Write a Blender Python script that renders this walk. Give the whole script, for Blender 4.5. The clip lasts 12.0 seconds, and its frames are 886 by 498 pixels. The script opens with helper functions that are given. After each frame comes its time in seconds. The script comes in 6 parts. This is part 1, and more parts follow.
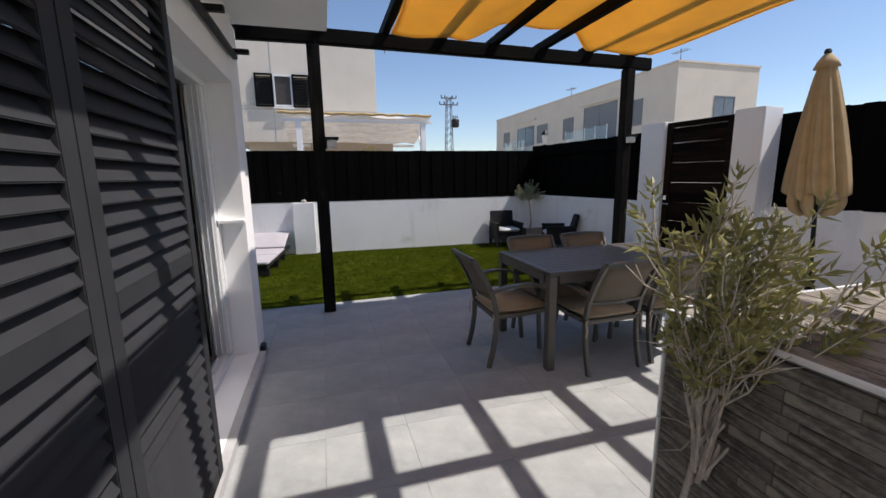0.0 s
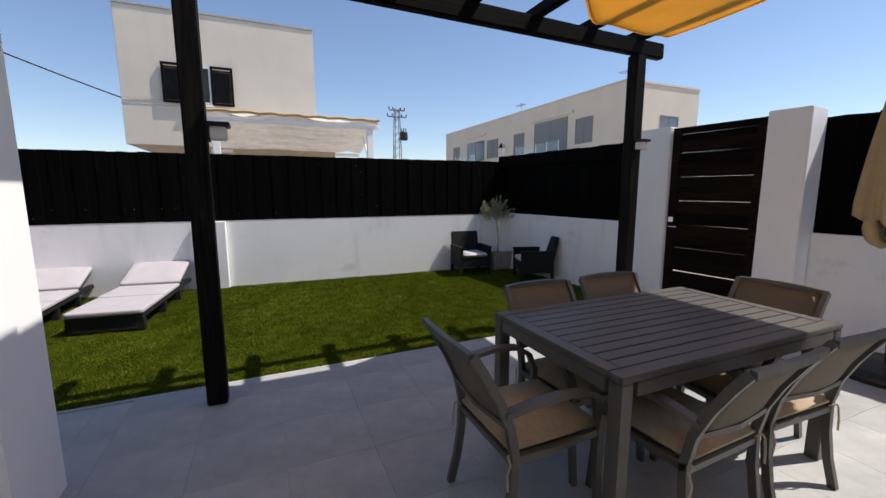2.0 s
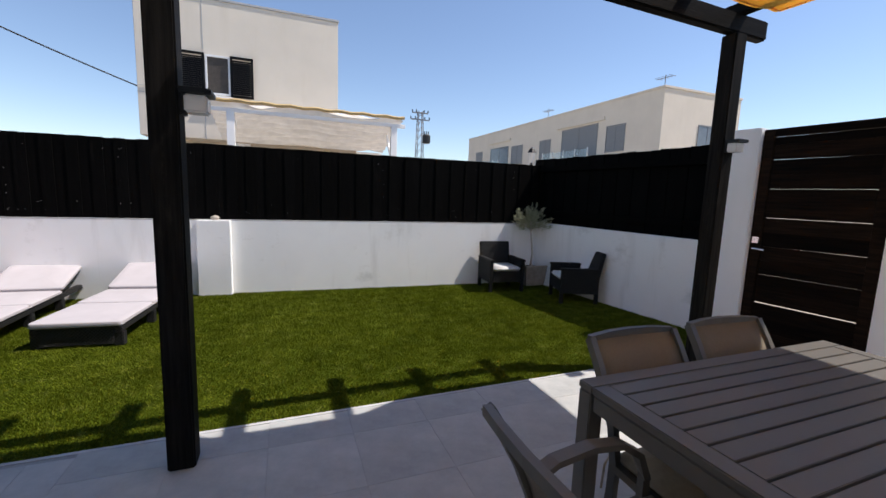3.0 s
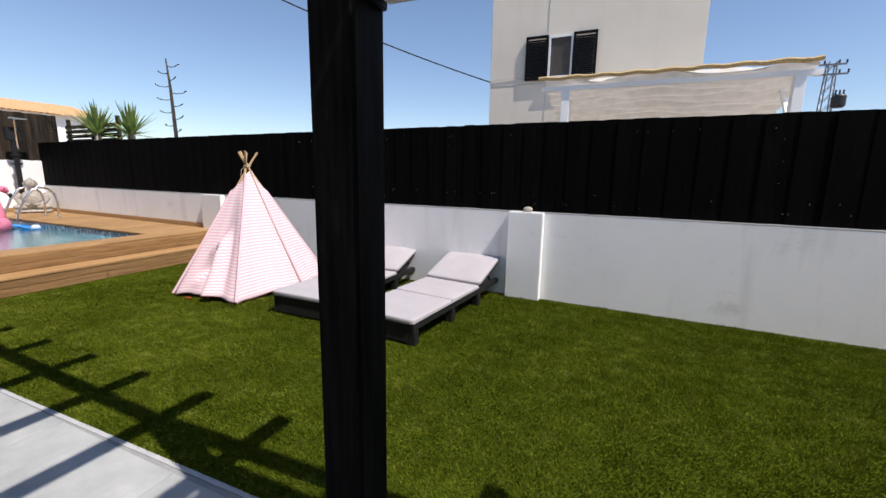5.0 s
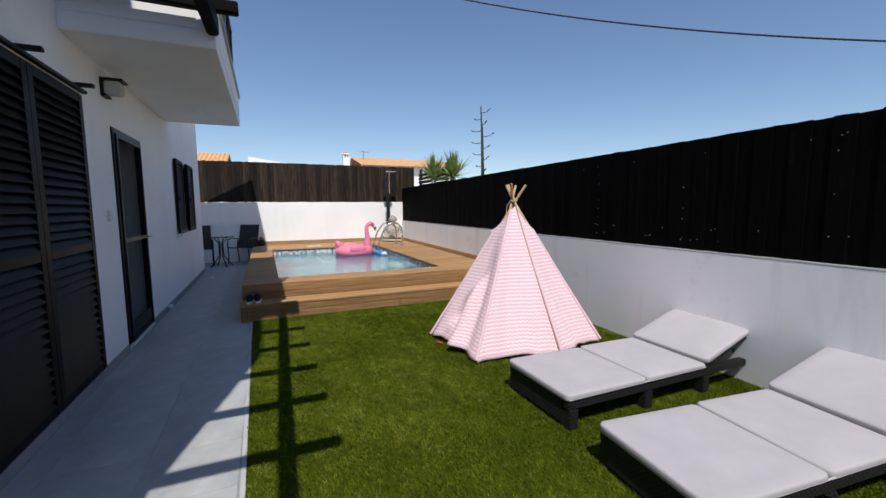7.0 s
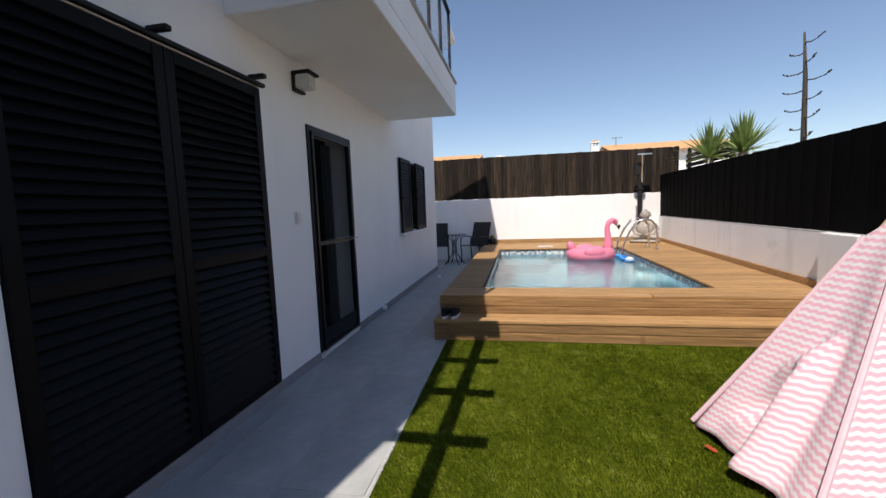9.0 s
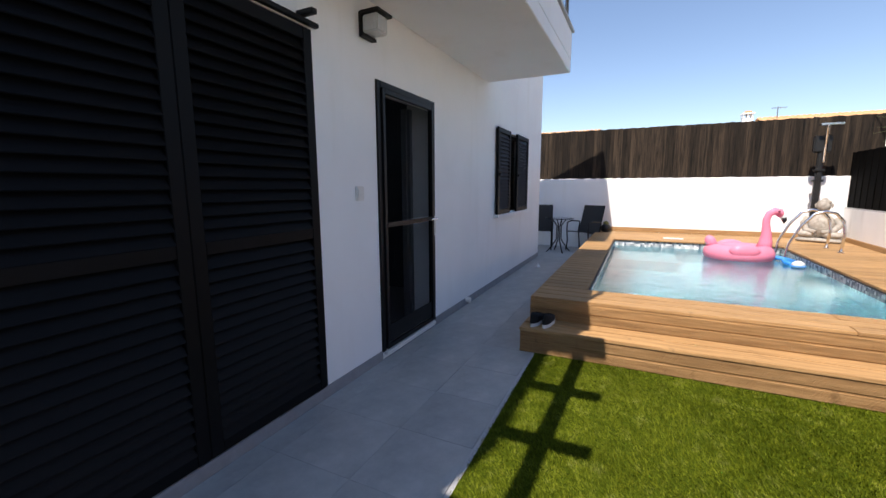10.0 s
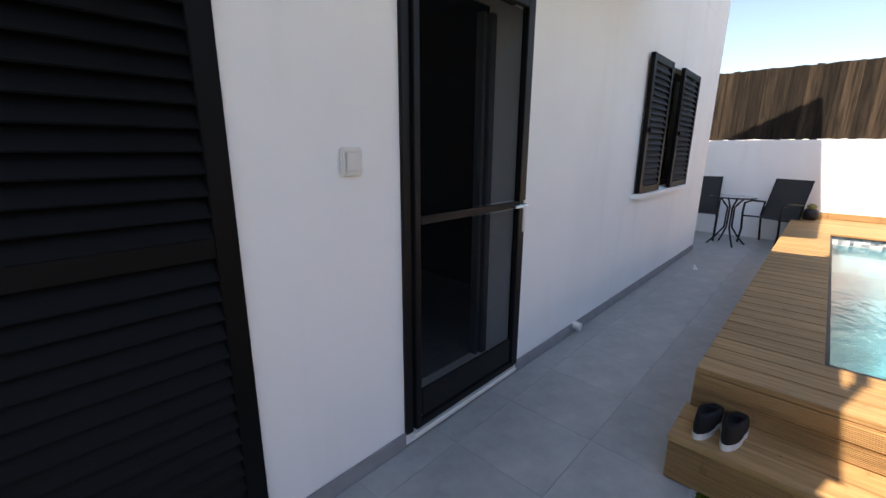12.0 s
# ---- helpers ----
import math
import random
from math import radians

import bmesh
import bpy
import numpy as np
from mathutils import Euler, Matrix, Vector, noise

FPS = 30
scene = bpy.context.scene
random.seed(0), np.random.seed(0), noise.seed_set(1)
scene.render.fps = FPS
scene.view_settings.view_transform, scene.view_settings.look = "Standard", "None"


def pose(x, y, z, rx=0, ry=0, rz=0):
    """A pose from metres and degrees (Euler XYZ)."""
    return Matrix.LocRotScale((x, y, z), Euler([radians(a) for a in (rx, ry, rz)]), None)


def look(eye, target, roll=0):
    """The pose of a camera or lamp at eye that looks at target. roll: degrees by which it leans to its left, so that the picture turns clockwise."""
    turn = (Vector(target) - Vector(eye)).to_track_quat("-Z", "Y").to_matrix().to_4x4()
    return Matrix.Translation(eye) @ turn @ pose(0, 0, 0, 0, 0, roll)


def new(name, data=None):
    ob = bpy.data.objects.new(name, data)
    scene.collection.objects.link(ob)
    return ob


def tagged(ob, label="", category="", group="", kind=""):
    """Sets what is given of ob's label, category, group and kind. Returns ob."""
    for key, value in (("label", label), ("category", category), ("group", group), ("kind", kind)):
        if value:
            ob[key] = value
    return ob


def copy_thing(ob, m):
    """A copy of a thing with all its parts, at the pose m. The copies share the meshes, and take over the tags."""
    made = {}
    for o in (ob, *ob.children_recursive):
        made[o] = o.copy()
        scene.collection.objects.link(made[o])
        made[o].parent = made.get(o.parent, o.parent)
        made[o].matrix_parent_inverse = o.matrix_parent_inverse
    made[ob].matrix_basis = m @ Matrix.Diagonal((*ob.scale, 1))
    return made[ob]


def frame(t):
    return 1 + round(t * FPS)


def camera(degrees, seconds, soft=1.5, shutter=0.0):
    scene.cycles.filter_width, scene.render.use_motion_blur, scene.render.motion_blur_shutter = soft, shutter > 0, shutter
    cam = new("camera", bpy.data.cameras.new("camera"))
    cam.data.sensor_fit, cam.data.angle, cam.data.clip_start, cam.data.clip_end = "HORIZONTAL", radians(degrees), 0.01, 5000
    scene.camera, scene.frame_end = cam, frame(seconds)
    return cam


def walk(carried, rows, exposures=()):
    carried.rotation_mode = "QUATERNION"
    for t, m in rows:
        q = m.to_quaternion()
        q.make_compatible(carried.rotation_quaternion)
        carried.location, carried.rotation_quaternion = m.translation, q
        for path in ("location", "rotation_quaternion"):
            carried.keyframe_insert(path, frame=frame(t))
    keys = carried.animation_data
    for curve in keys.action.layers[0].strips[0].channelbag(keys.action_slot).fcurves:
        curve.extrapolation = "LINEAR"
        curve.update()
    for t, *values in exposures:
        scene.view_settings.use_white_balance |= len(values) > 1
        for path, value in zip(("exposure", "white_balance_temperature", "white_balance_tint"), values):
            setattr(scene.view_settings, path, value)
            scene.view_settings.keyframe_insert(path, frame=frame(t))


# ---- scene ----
cam = camera(95.0, 12.0)
PATH = [
    (0, (0.076, 0.65, 1.417), (0.625, 2.541, 1.065), -0.9),
    (0.5, (0.184, 1.033, 1.429), (0.691, 2.937, 1.085), 0.0),
    (1, (0.239, 1.373, 1.413), (0.848, 3.257, 1.132), 0.4),
    (1.5, (0.321, 1.736, 1.413), (1.1, 3.542, 1.053), 0.4),
    (2, (0.431, 2.097, 1.405), (1.224, 3.911, 1.12), -0.1),
    (2.5, (0.513, 2.456, 1.391), (1.285, 4.276, 1.086), 1.3),
    (2.7, (0.535, 2.612, 1.393), (1.314, 4.436, 1.135), 1.8),
    (4.3, (0.657, 3.76, 1.35), (0.538, 5.721, 0.974), 1.0),
    (4.5, (0.652, 3.907, 1.354), (0.383, 5.847, 0.949), 1.3),
    (5, (0.661, 4.261, 1.353), (-0.127, 6.064, 0.996), 1.0),
    (5.5, (0.615, 4.608, 1.355), (-0.512, 6.234, 1.067), 0.6),
    (6, (0.51, 4.969, 1.335), (-0.855, 6.406, 1.061), -0.6),
    (6.5, (0.357, 5.268, 1.335), (-1.319, 6.321, 1.045), -0.6),
    (6.8, (0.236, 5.366, 1.348), (-1.537, 6.257, 1.095), -0.7),
    (7, (0.128, 5.46, 1.361), (-1.696, 6.255, 1.156), -0.4),
    (7.2, (0.008, 5.556, 1.353), (-1.844, 6.272, 1.114), -0.3),
    (8.8, (-1.097, 6.013, 1.349), (-3.075, 5.777, 1.175), -1.0),
    (9, (-1.23, 6.019, 1.35), (-3.183, 5.643, 1.147), -2.1),
    (9.5, (-1.651, 6.011, 1.37), (-3.502, 5.279, 1.169), -0.3),
    (10, (-2.024, 5.96, 1.347), (-3.805, 5.101, 1.047), -0.2),
    (10.5, (-2.385, 5.855, 1.34), (-4.09, 4.858, 1.024), -1.0),
    (11, (-2.791, 5.706, 1.351), (-4.37, 4.541, 0.964), -0.8),
    (11.5, (-3.124, 5.584, 1.346), (-4.652, 4.363, 0.931), 0.1),
    (12, (-3.488, 5.436, 1.352), (-4.907, 4.111, 0.874), 0.4),
]
walk(cam, [(t, look(eye, target, roll)) for t, eye, target, roll in PATH],
     exposures=[(0, 0.1, 6550, 15), (1.5, 0.0, 6600, 15), (2.5, 0.38, 6700, 15), (4.5, 0.33, 6600, 15), (5.5, 0.06, 6550, 14), (6.2, 0.13, 6450, 14), (7, -0.15, 6350, 13), (9, 0.08, 6850, 15), (10.5, 0.78, 6900, 16), (12, 1.1, 7850, 15)])

# ---- world, sun ----
SUN_FROM = Vector((0.605, -0.162, 1.0)).normalized()
world = bpy.data.worlds.new("world")
scene.world = world
world.use_nodes = True
wt = world.node_tree
sky = wt.nodes.new("ShaderNodeTexSky")
sky.sky_type = "NISHITA"
sky.sun_disc = False
sky.sun_elevation = math.asin(SUN_FROM.z)
sky.sun_rotation = math.atan2(SUN_FROM.x, SUN_FROM.y)
sky.air_density, sky.dust_density, sky.ozone_density = 1.0, 0.15, 3.0
wt.links.new(sky.outputs[0], wt.nodes["Background"].inputs[0])
wt.nodes["Background"].inputs[1].default_value = 0.13
sun_data = bpy.data.lights.new("sun", "SUN")
sun_data.energy, sun_data.angle, sun_data.color = 5.0, radians(0.53), (1.0, 0.955, 0.88)
sun = new("sun", sun_data)
sun.matrix_world = look(SUN_FROM * 40, (0, 0, 0))

# ---- materials ----


class Nodes:
    """A small builder for one node material."""

    def __init__(self, name, rough=0.6, metal=0.0, spec=0.5):
        self.m = bpy.data.materials.new(name)
        self.m.use_nodes = True
        self.t = self.m.node_tree
        self.b = self.t.nodes["Principled BSDF"]
        self.b.inputs["Roughness"].default_value = rough
        self.b.inputs["Metallic"].default_value = metal
        self.b.inputs["Specular IOR Level"].default_value = spec
        self.co = self.t.nodes.new("ShaderNodeTexCoord").outputs["Object"]

    def put(self, a, b):
        self.t.links.new(a, b)

    def scaled(self, sx, sy, sz, source=None):
        n = self.t.nodes.new("ShaderNodeMapping")
        n.inputs["Scale"].default_value = (sx, sy, sz)
        self.put(source or self.co, n.inputs[0])
        return n.outputs[0]

    def noise(self, scale, detail=4, source=None, rough=0.55):
        n = self.t.nodes.new("ShaderNodeTexNoise")
        n.inputs["Scale"].default_value, n.inputs["Detail"].default_value = scale, detail
        n.inputs["Roughness"].default_value = rough
        self.put(source or self.co, n.inputs["Vector"])
        return n.outputs[0]

    def ramp(self, fac, stops):
        n = self.t.nodes.new("ShaderNodeValToRGB")
        e = n.color_ramp.elements
        while len(e) < len(stops):
            e.new(0.5)
        for k, (p, c) in enumerate(stops):
            e[k].position = p
            e[k].color = (*c, 1) if len(c) == 3 else c
        self.put(fac, n.inputs[0])
        return n.outputs[0]

    def mix(self, fac, a, b, mode="MIX"):
        n = self.t.nodes.new("ShaderNodeMix")
        n.data_type, n.blend_type = "RGBA", mode
        for sock, v in ((n.inputs[0], fac), (n.inputs[6], a), (n.inputs[7], b)):
            if isinstance(v, (int, float)):
                sock.default_value = v
            elif isinstance(v, tuple):
                sock.default_value = (*v, 1)
            else:
                self.put(v, sock)
        return n.outputs[2]

    def math(self, op, a, b=0.0):
        n = self.t.nodes.new("ShaderNodeMath")
        n.operation = op
        for k, v in enumerate((a, b)):
            if isinstance(v, (int, float)):
                n.inputs[k].default_value = v
            else:
                self.put(v, n.inputs[k])
        return n.outputs[0]

    def per_object(self):
        return self.t.nodes.new("ShaderNodeObjectInfo").outputs["Random"]

    def per_island(self):
        return self.t.nodes.new("ShaderNodeNewGeometry").outputs["Random Per Island"]

    def color(self, c):
        self.put(c, self.b.inputs["Base Color"])
        return self

    def bump(self, h, strength=0.3, dist=0.01):
        n = self.t.nodes.new("ShaderNodeBump")
        n.inputs["Strength"].default_value, n.inputs["Distance"].default_value = strength, dist
        self.put(h, n.inputs["Height"])
        self.put(n.outputs[0], self.b.inputs["Normal"])
        return self

    def rough(self, fac, lo, hi):
        n = self.t.nodes.new("ShaderNodeMapRange")
        n.inputs[3].default_value, n.inputs[4].default_value = lo, hi
        self.put(fac, n.inputs[0])
        self.put(n.outputs[0], self.b.inputs["Roughness"])
        return self


def tint(c, k):
    return tuple(min(1.0, v * k) for v in c)


def plaster(name, c, stain=0.82, grain=90, blots=0.5, trowel=0.0):
    n = Nodes(name, 0.85, spec=0.25)
    big = n.noise(0.9, 6)
    fine = n.noise(grain, 5)
    streak = n.noise(2.2, 6, n.scaled(1.6, 1.6, 0.22))
    base = n.ramp(big, [(0.3, tint(c, 0.93)), (0.6, c)])
    base = n.mix(n.ramp(streak, [(0.56, (0, 0, 0)), (0.78, (0.55, 0.55, 0.55))]), base, tint((c[0], c[1] * 0.985, c[2] * 0.95), stain))
    blot = n.noise(1.7, 9, n.scaled(1.0, 1.0, 1.3), 0.72)
    base = n.mix(n.ramp(blot, [(0.58, (0, 0, 0)), (0.70, (blots, blots, blots))]), base, tint((c[0], c[1] * 0.99, c[2] * 0.96), stain + 0.10))
    relief = n.mix(0.35, fine, big)
    if trowel:
        relief = n.mix(trowel, relief, n.noise(5.0, 3, n.scaled(1.0, 1.0, 1.8)))
    n.color(base).bump(relief, 0.22 + trowel * 0.4, 0.003 + 0.02 * trowel)
    return n.m


def plain(name, c, rough=0.5, metal=0.0, var=0.12, scale=14, bump=0.12, spec=0.5):
    n = Nodes(name, rough, metal, spec)
    f = n.noise(scale, 5)
    n.color(n.ramp(f, [(0.3, tint(c, 1 - var)), (0.7, tint(c, 1 + var))])).bump(n.noise(scale * 7, 4), bump, 0.003)
    n.rough(f, max(0.02, rough - 0.08), min(1, rough + 0.08))
    return n.m


def wood(name, dark, light, axis=2, rough=0.6, scale=9, bump=0.5, worn=None, per=0.25):
    """Grain runs along axis; each object takes a shade of its own."""
    n = Nodes(name, rough, spec=0.05 if light[0] < 0.02 else 0.3)
    k = [scale * 5] * 3
    k[axis] = scale * 0.28
    shift = n.t.nodes.new("ShaderNodeVectorMath")
    shift.operation = "ADD"
    n.put(n.co, shift.inputs[0])
    rnd = n.per_object()
    comb = n.t.nodes.new("ShaderNodeCombineXYZ")
    for q in range(3):
        n.put(n.math("MULTIPLY", rnd, 17.0 + 5 * q), comb.inputs[q])
    n.put(comb.outputs[0], shift.inputs[1])
    grain = n.noise(1.0, 8, n.scaled(*k, shift.outputs[0]), 0.65)
    c = n.ramp(grain, [(0.32, dark), (0.68, light)])
    shade = n.math("ADD", n.math("MULTIPLY", rnd, 2 * per), 1 - per)
    n2 = n.t.nodes.new("ShaderNodeCombineColor")
    for q in range(3):
        n.put(shade, n2.inputs[q])
    c = n.mix(1.0, c, n2.outputs[0], "MULTIPLY")
    if worn:
        spots = n.noise(3.0, 7, n.scaled(3, 3, 0.7, shift.outputs[0]), 0.7)
        c = n.mix(n.ramp(spots, [(0.6, (0, 0, 0)), (0.72, (1, 1, 1))]), c, worn)
    n.color(c).bump(grain, bump, 0.004)
    return n.m


WHITE = plaster("white_render", (0.93, 0.93, 0.92), 0.88)
WALLW = plaster("white_garden_wall_render", (0.93, 0.93, 0.92), 0.64, 90, 0.75, 0.2)
CREAM = plaster("cream_render", (0.73, 0.665, 0.565), 0.9)
BLACKWOOD = wood("black_stained_wood", (0.0015, 0.0015, 0.0015), (0.0035, 0.0033, 0.003), 2, 0.8, worn=(0.008, 0.007, 0.006))
BLACKBEAM = wood("black_stained_beam", (0.002, 0.002, 0.002), (0.015, 0.0135, 0.012), 2, 0.6, worn=(0.026, 0.022, 0.018))
BLACKBEAMX = wood("black_stained_beam_long", (0.002, 0.002, 0.002), (0.008, 0.007, 0.006), 0, 0.6)
BLACKBEAMY = wood("black_stained_rafter", (0.002, 0.002, 0.002), (0.008, 0.007, 0.006), 1, 0.6)
OLDWOOD = wood("weathered_brown_wood", (0.0015, 0.0013, 0.001), (0.048, 0.033, 0.021), 2, 0.9, 7, per=0.6, worn=(0.012, 0.009, 0.007))
GATEWOOD = wood("dark_gate_wood", (0.003, 0.0025, 0.002), (0.017, 0.009, 0.005), 1, 0.6, per=0.6)
DECKWOOD = wood("pine_deck_wood", (0.25, 0.14, 0.058), (0.47, 0.285, 0.128), 1, 0.6, per=0.16, worn=(0.22, 0.125, 0.055))
POLEWOOD = wood("light_pine_pole", (0.42, 0.27, 0.13), (0.6, 0.42, 0.23), 2, 0.6)
ALU = plain("taupe_powder_coated_aluminium", (0.093, 0.088, 0.077), 0.42, 0.0, 0.06, 30, 0.05)
SLING = plain("taupe_sling_fabric", (0.135, 0.112, 0.08), 0.75, 0.0, 0.12, 160, 0.4)
SEATPAD = plain("beige_seat_pad_cloth", (0.40, 0.325, 0.225), 0.9, 0.0, 0.1, 40, 0.4)
CUSHION = plain("pale_grey_lilac_cushion_cloth", (0.41, 0.385, 0.40), 0.95, 0.0, 0.05, 5, 0.35)
PADWHITE = plain("white_cushion_cloth", (0.66, 0.65, 0.63), 0.9, 0.0, 0.05, 8, 0.3)
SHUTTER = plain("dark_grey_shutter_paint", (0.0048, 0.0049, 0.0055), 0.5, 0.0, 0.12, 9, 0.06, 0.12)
# Same shutter paint, made lighter: sunlight on the slats is in the colour.
SHUTLIT = plain("lit_shutter_paint", (0.036, 0.037, 0.040), 0.6, 0.0, 0.12, 9, 0.06, 0.12)
BLACKMETAL = plain("black_metal", (0.008, 0.008, 0.009), 0.45, 0.0, 0.15, 20, 0.05, 0.22)
WHITEALU = plain("white_lacquered_aluminium", (0.78, 0.79, 0.79), 0.3, 0.0, 0.03, 20, 0.03)
CHROME = plain("brushed_steel", (0.72, 0.72, 0.73), 0.22, 1.0, 0.05, 60, 0.05)
PLASTICW = plain("aged_white_plastic", (0.78, 0.76, 0.71), 0.4, 0.0, 0.04, 20, 0.03)
OPAL = plain("opal_lamp_glass", (0.60, 0.60, 0.59), 0.25, 0.0, 0.03, 20, 0.02)
BEIGECLOTH = plain("sand_parasol_cloth", (0.42, 0.30, 0.155), 0.9, 0.0, 0.1, 9, 0.4)
STATUE = plain("pale_cast_stone", (0.36, 0.33, 0.285), 0.9, 0.0, 0.3, 16, 0.9)
CLAYPOT = plain("pale_clay", (0.42, 0.37, 0.31), 0.85, 0.0, 0.15, 14, 0.3)
BLACKPLASTIC = plain("black_plastic", (0.012, 0.012, 0.012), 0.5, 0.0, 0.2, 20, 0.1)
STONEGREY = plain("grey_sill_stone", (0.44, 0.44, 0.44), 0.5, 0.0, 0.1, 10, 0.1)
SKIRTING = plain("grey_skirting_tile", (0.27, 0.27, 0.28), 0.5, 0.0, 0.12, 12, 0.1)
TERRACOTTA = plain("orange_roof_tile", (0.62, 0.36, 0.17), 0.85, 0.0, 0.2, 6, 0.4)
BARK = plain("pale_grey_bark", (0.50, 0.45, 0.38), 0.9, 0.0, 0.3, 30, 0.7)
DEADWOOD = plain("dark_dry_stalk", (0.055, 0.045, 0.035), 0.9, 0.0, 0.3, 30, 0.6)
SOIL = plain("dry_soil", (0.07, 0.05, 0.035), 0.95, 0.0, 0.4, 40, 0.8)
SHOEBLACK = plain("black_knit_shoe_cloth", (0.005, 0.005, 0.006), 0.8, 0.0, 0.25, 120, 0.5)
SHOEWHITE = plain("white_rubber_sole", (0.72, 0.72, 0.70), 0.6, 0.0, 0.06, 30, 0.1)
ROPE = plain("beige_cotton_cord", (0.45, 0.38, 0.28), 0.95, 0.0, 0.2, 100, 0.5)
REED = plain("straw_reed", (0.50, 0.36, 0.17), 0.9, 0.0, 0.3, 40, 0.8)
SCREENGREY = plain("grey_roller_shutter", (0.20, 0.21, 0.22), 0.5, 0.0, 0.08, 12, 0.1)
STEEL = plain("galvanised_steel", (0.20, 0.21, 0.23), 0.5, 0.6, 0.1, 12, 0.1)
HOSEBLUE = plain("blue_hose_plastic", (0.02, 0.22, 0.62), 0.4, 0.0, 0.08, 12, 0.05)
ORANGELEAF = plain("red_brown_dry_leaf", (0.40, 0.07, 0.02), 0.8, 0.0, 0.2, 60, 0.2)


def wicker_material():
    n = Nodes("dark_woven_plastic_wicker", 0.55, spec=0.2)
    w = n.t.nodes.new("ShaderNodeTexChecker")
    w.inputs["Scale"].default_value = 70
    n.put(n.co, w.inputs[0])
    n.color(n.mix(w.outputs[1], (0.005, 0.005, 0.005), (0.024, 0.024, 0.025))).bump(w.outputs[1], 0.8, 0.003)
    return n.m


def tile_material():
    n = Nodes("grey_porcelain_paving", 0.5, spec=0.4)
    big, fine = n.noise(2.6, 8, None, 0.65), n.noise(28, 6, None, 0.7)
    c = n.ramp(big, [(0.36, (0.27, 0.284, 0.28)), (0.5, (0.352, 0.366, 0.358)), (0.64, (0.44, 0.452, 0.435))])
    c = n.mix(n.math("MULTIPLY", fine, 0.35), c, (0.48, 0.47, 0.46))
    n2 = n.t.nodes.new("ShaderNodeCombineColor")
    k = n.math("ADD", n.math("MULTIPLY", n.per_object(), 0.09), 0.955)
    for q in range(3):
        n.put(k, n2.inputs[q])
    n.color(n.mix(1.0, c, n2.outputs[0], "MULTIPLY")).bump(fine, 0.12, 0.002).rough(big, 0.38, 0.62)
    return n.m


def grass_material(name, lo, hi):
    n = Nodes(name, 0.6, spec=0.08)
    big = n.noise(1.1, 5)
    tuft = n.noise(9.0, 6, None, 0.7)
    r = n.per_island()
    c = n.mix(n.ramp(r, [(0.0, (0, 0, 0)), (0.55, (0.3, 0.3, 0.3)), (1.0, (1, 1, 1))]), lo, hi)
    c = n.mix(n.ramp(big, [(0.35, (0, 0, 0)), (0.7, (0.5, 0.5, 0.5))]), c, (0.16, 0.175, 0.017))
    c = n.mix(n.ramp(tuft, [(0.36, (0.75, 0.75, 0.75)), (0.56, (0, 0, 0))]), c, (0.062, 0.090, 0.004))
    c = n.mix(n.ramp(tuft, [(0.55, (0, 0, 0)), (0.68, (0.65, 0.65, 0.65))]), c, (0.27, 0.29, 0.075))
    roll = n.noise(2.6, 4, n.scaled(0.8, 2.6, 1.0), 0.6)
    c = n.mix(n.ramp(roll, [(0.40, (0.4, 0.4, 0.4)), (0.56, (0, 0, 0))]), c, (0.055, 0.08, 0.004))
    n.color(c)
    tr = n.t.nodes.new("ShaderNodeBsdfTranslucent")
    n.put(c, tr.inputs[0])
    mixs = n.t.nodes.new("ShaderNodeMixShader")
    mixs.inputs[0].default_value = 0.2
    n.put(n.b.outputs[0], mixs.inputs[1])
    n.put(tr.outputs[0], mixs.inputs[2])
    n.put(mixs.outputs[0], n.t.nodes["Material Output"].inputs[0])
    return n.m


def glass_material(name, c=(1, 1, 1), rough=0.0, ior=1.45):
    n = Nodes(name, rough)
    n.b.inputs["Base Color"].default_value = (*c, 1)
    n.b.inputs["Transmission Weight"].default_value = 1.0
    n.b.inputs["IOR"].default_value = ior
    return n.m


def water_material():
    n = Nodes("clear_pool_water", 0.0)
    n.b.inputs["Base Color"].default_value = (0.70, 0.92, 0.95, 1)
    n.b.inputs["Transmission Weight"].default_value = 1.0
    n.b.inputs["IOR"].default_value = 1.33
    n.bump(n.noise(7.0, 5, n.scaled(1, 1.6, 1), 0.6), 0.16, 0.04)
    return n.m


def mosaic_material():
    n = Nodes("pool_mosaic", 0.25)
    v = n.t.nodes.new("ShaderNodeTexVoronoi")
    v.distance, v.feature = "CHEBYCHEV", "F1"
    v.inputs["Scale"].default_value, v.inputs["Randomness"].default_value = 34, 0.0
    n.put(n.co, v.inputs["Vector"])
    sep = n.t.nodes.new("ShaderNodeSeparateColor")
    n.put(v.outputs["Color"], sep.inputs[0])
    c = n.ramp(sep.outputs[0], [(0.0, (0.012, 0.10, 0.15)), (0.5, (0.03, 0.17, 0.23)), (0.8, (0.12, 0.30, 0.34)), (1.0, (0.008, 0.07, 0.12))])
    n.color(c).bump(v.outputs["Distance"], 0.2, 0.002)
    return n.m


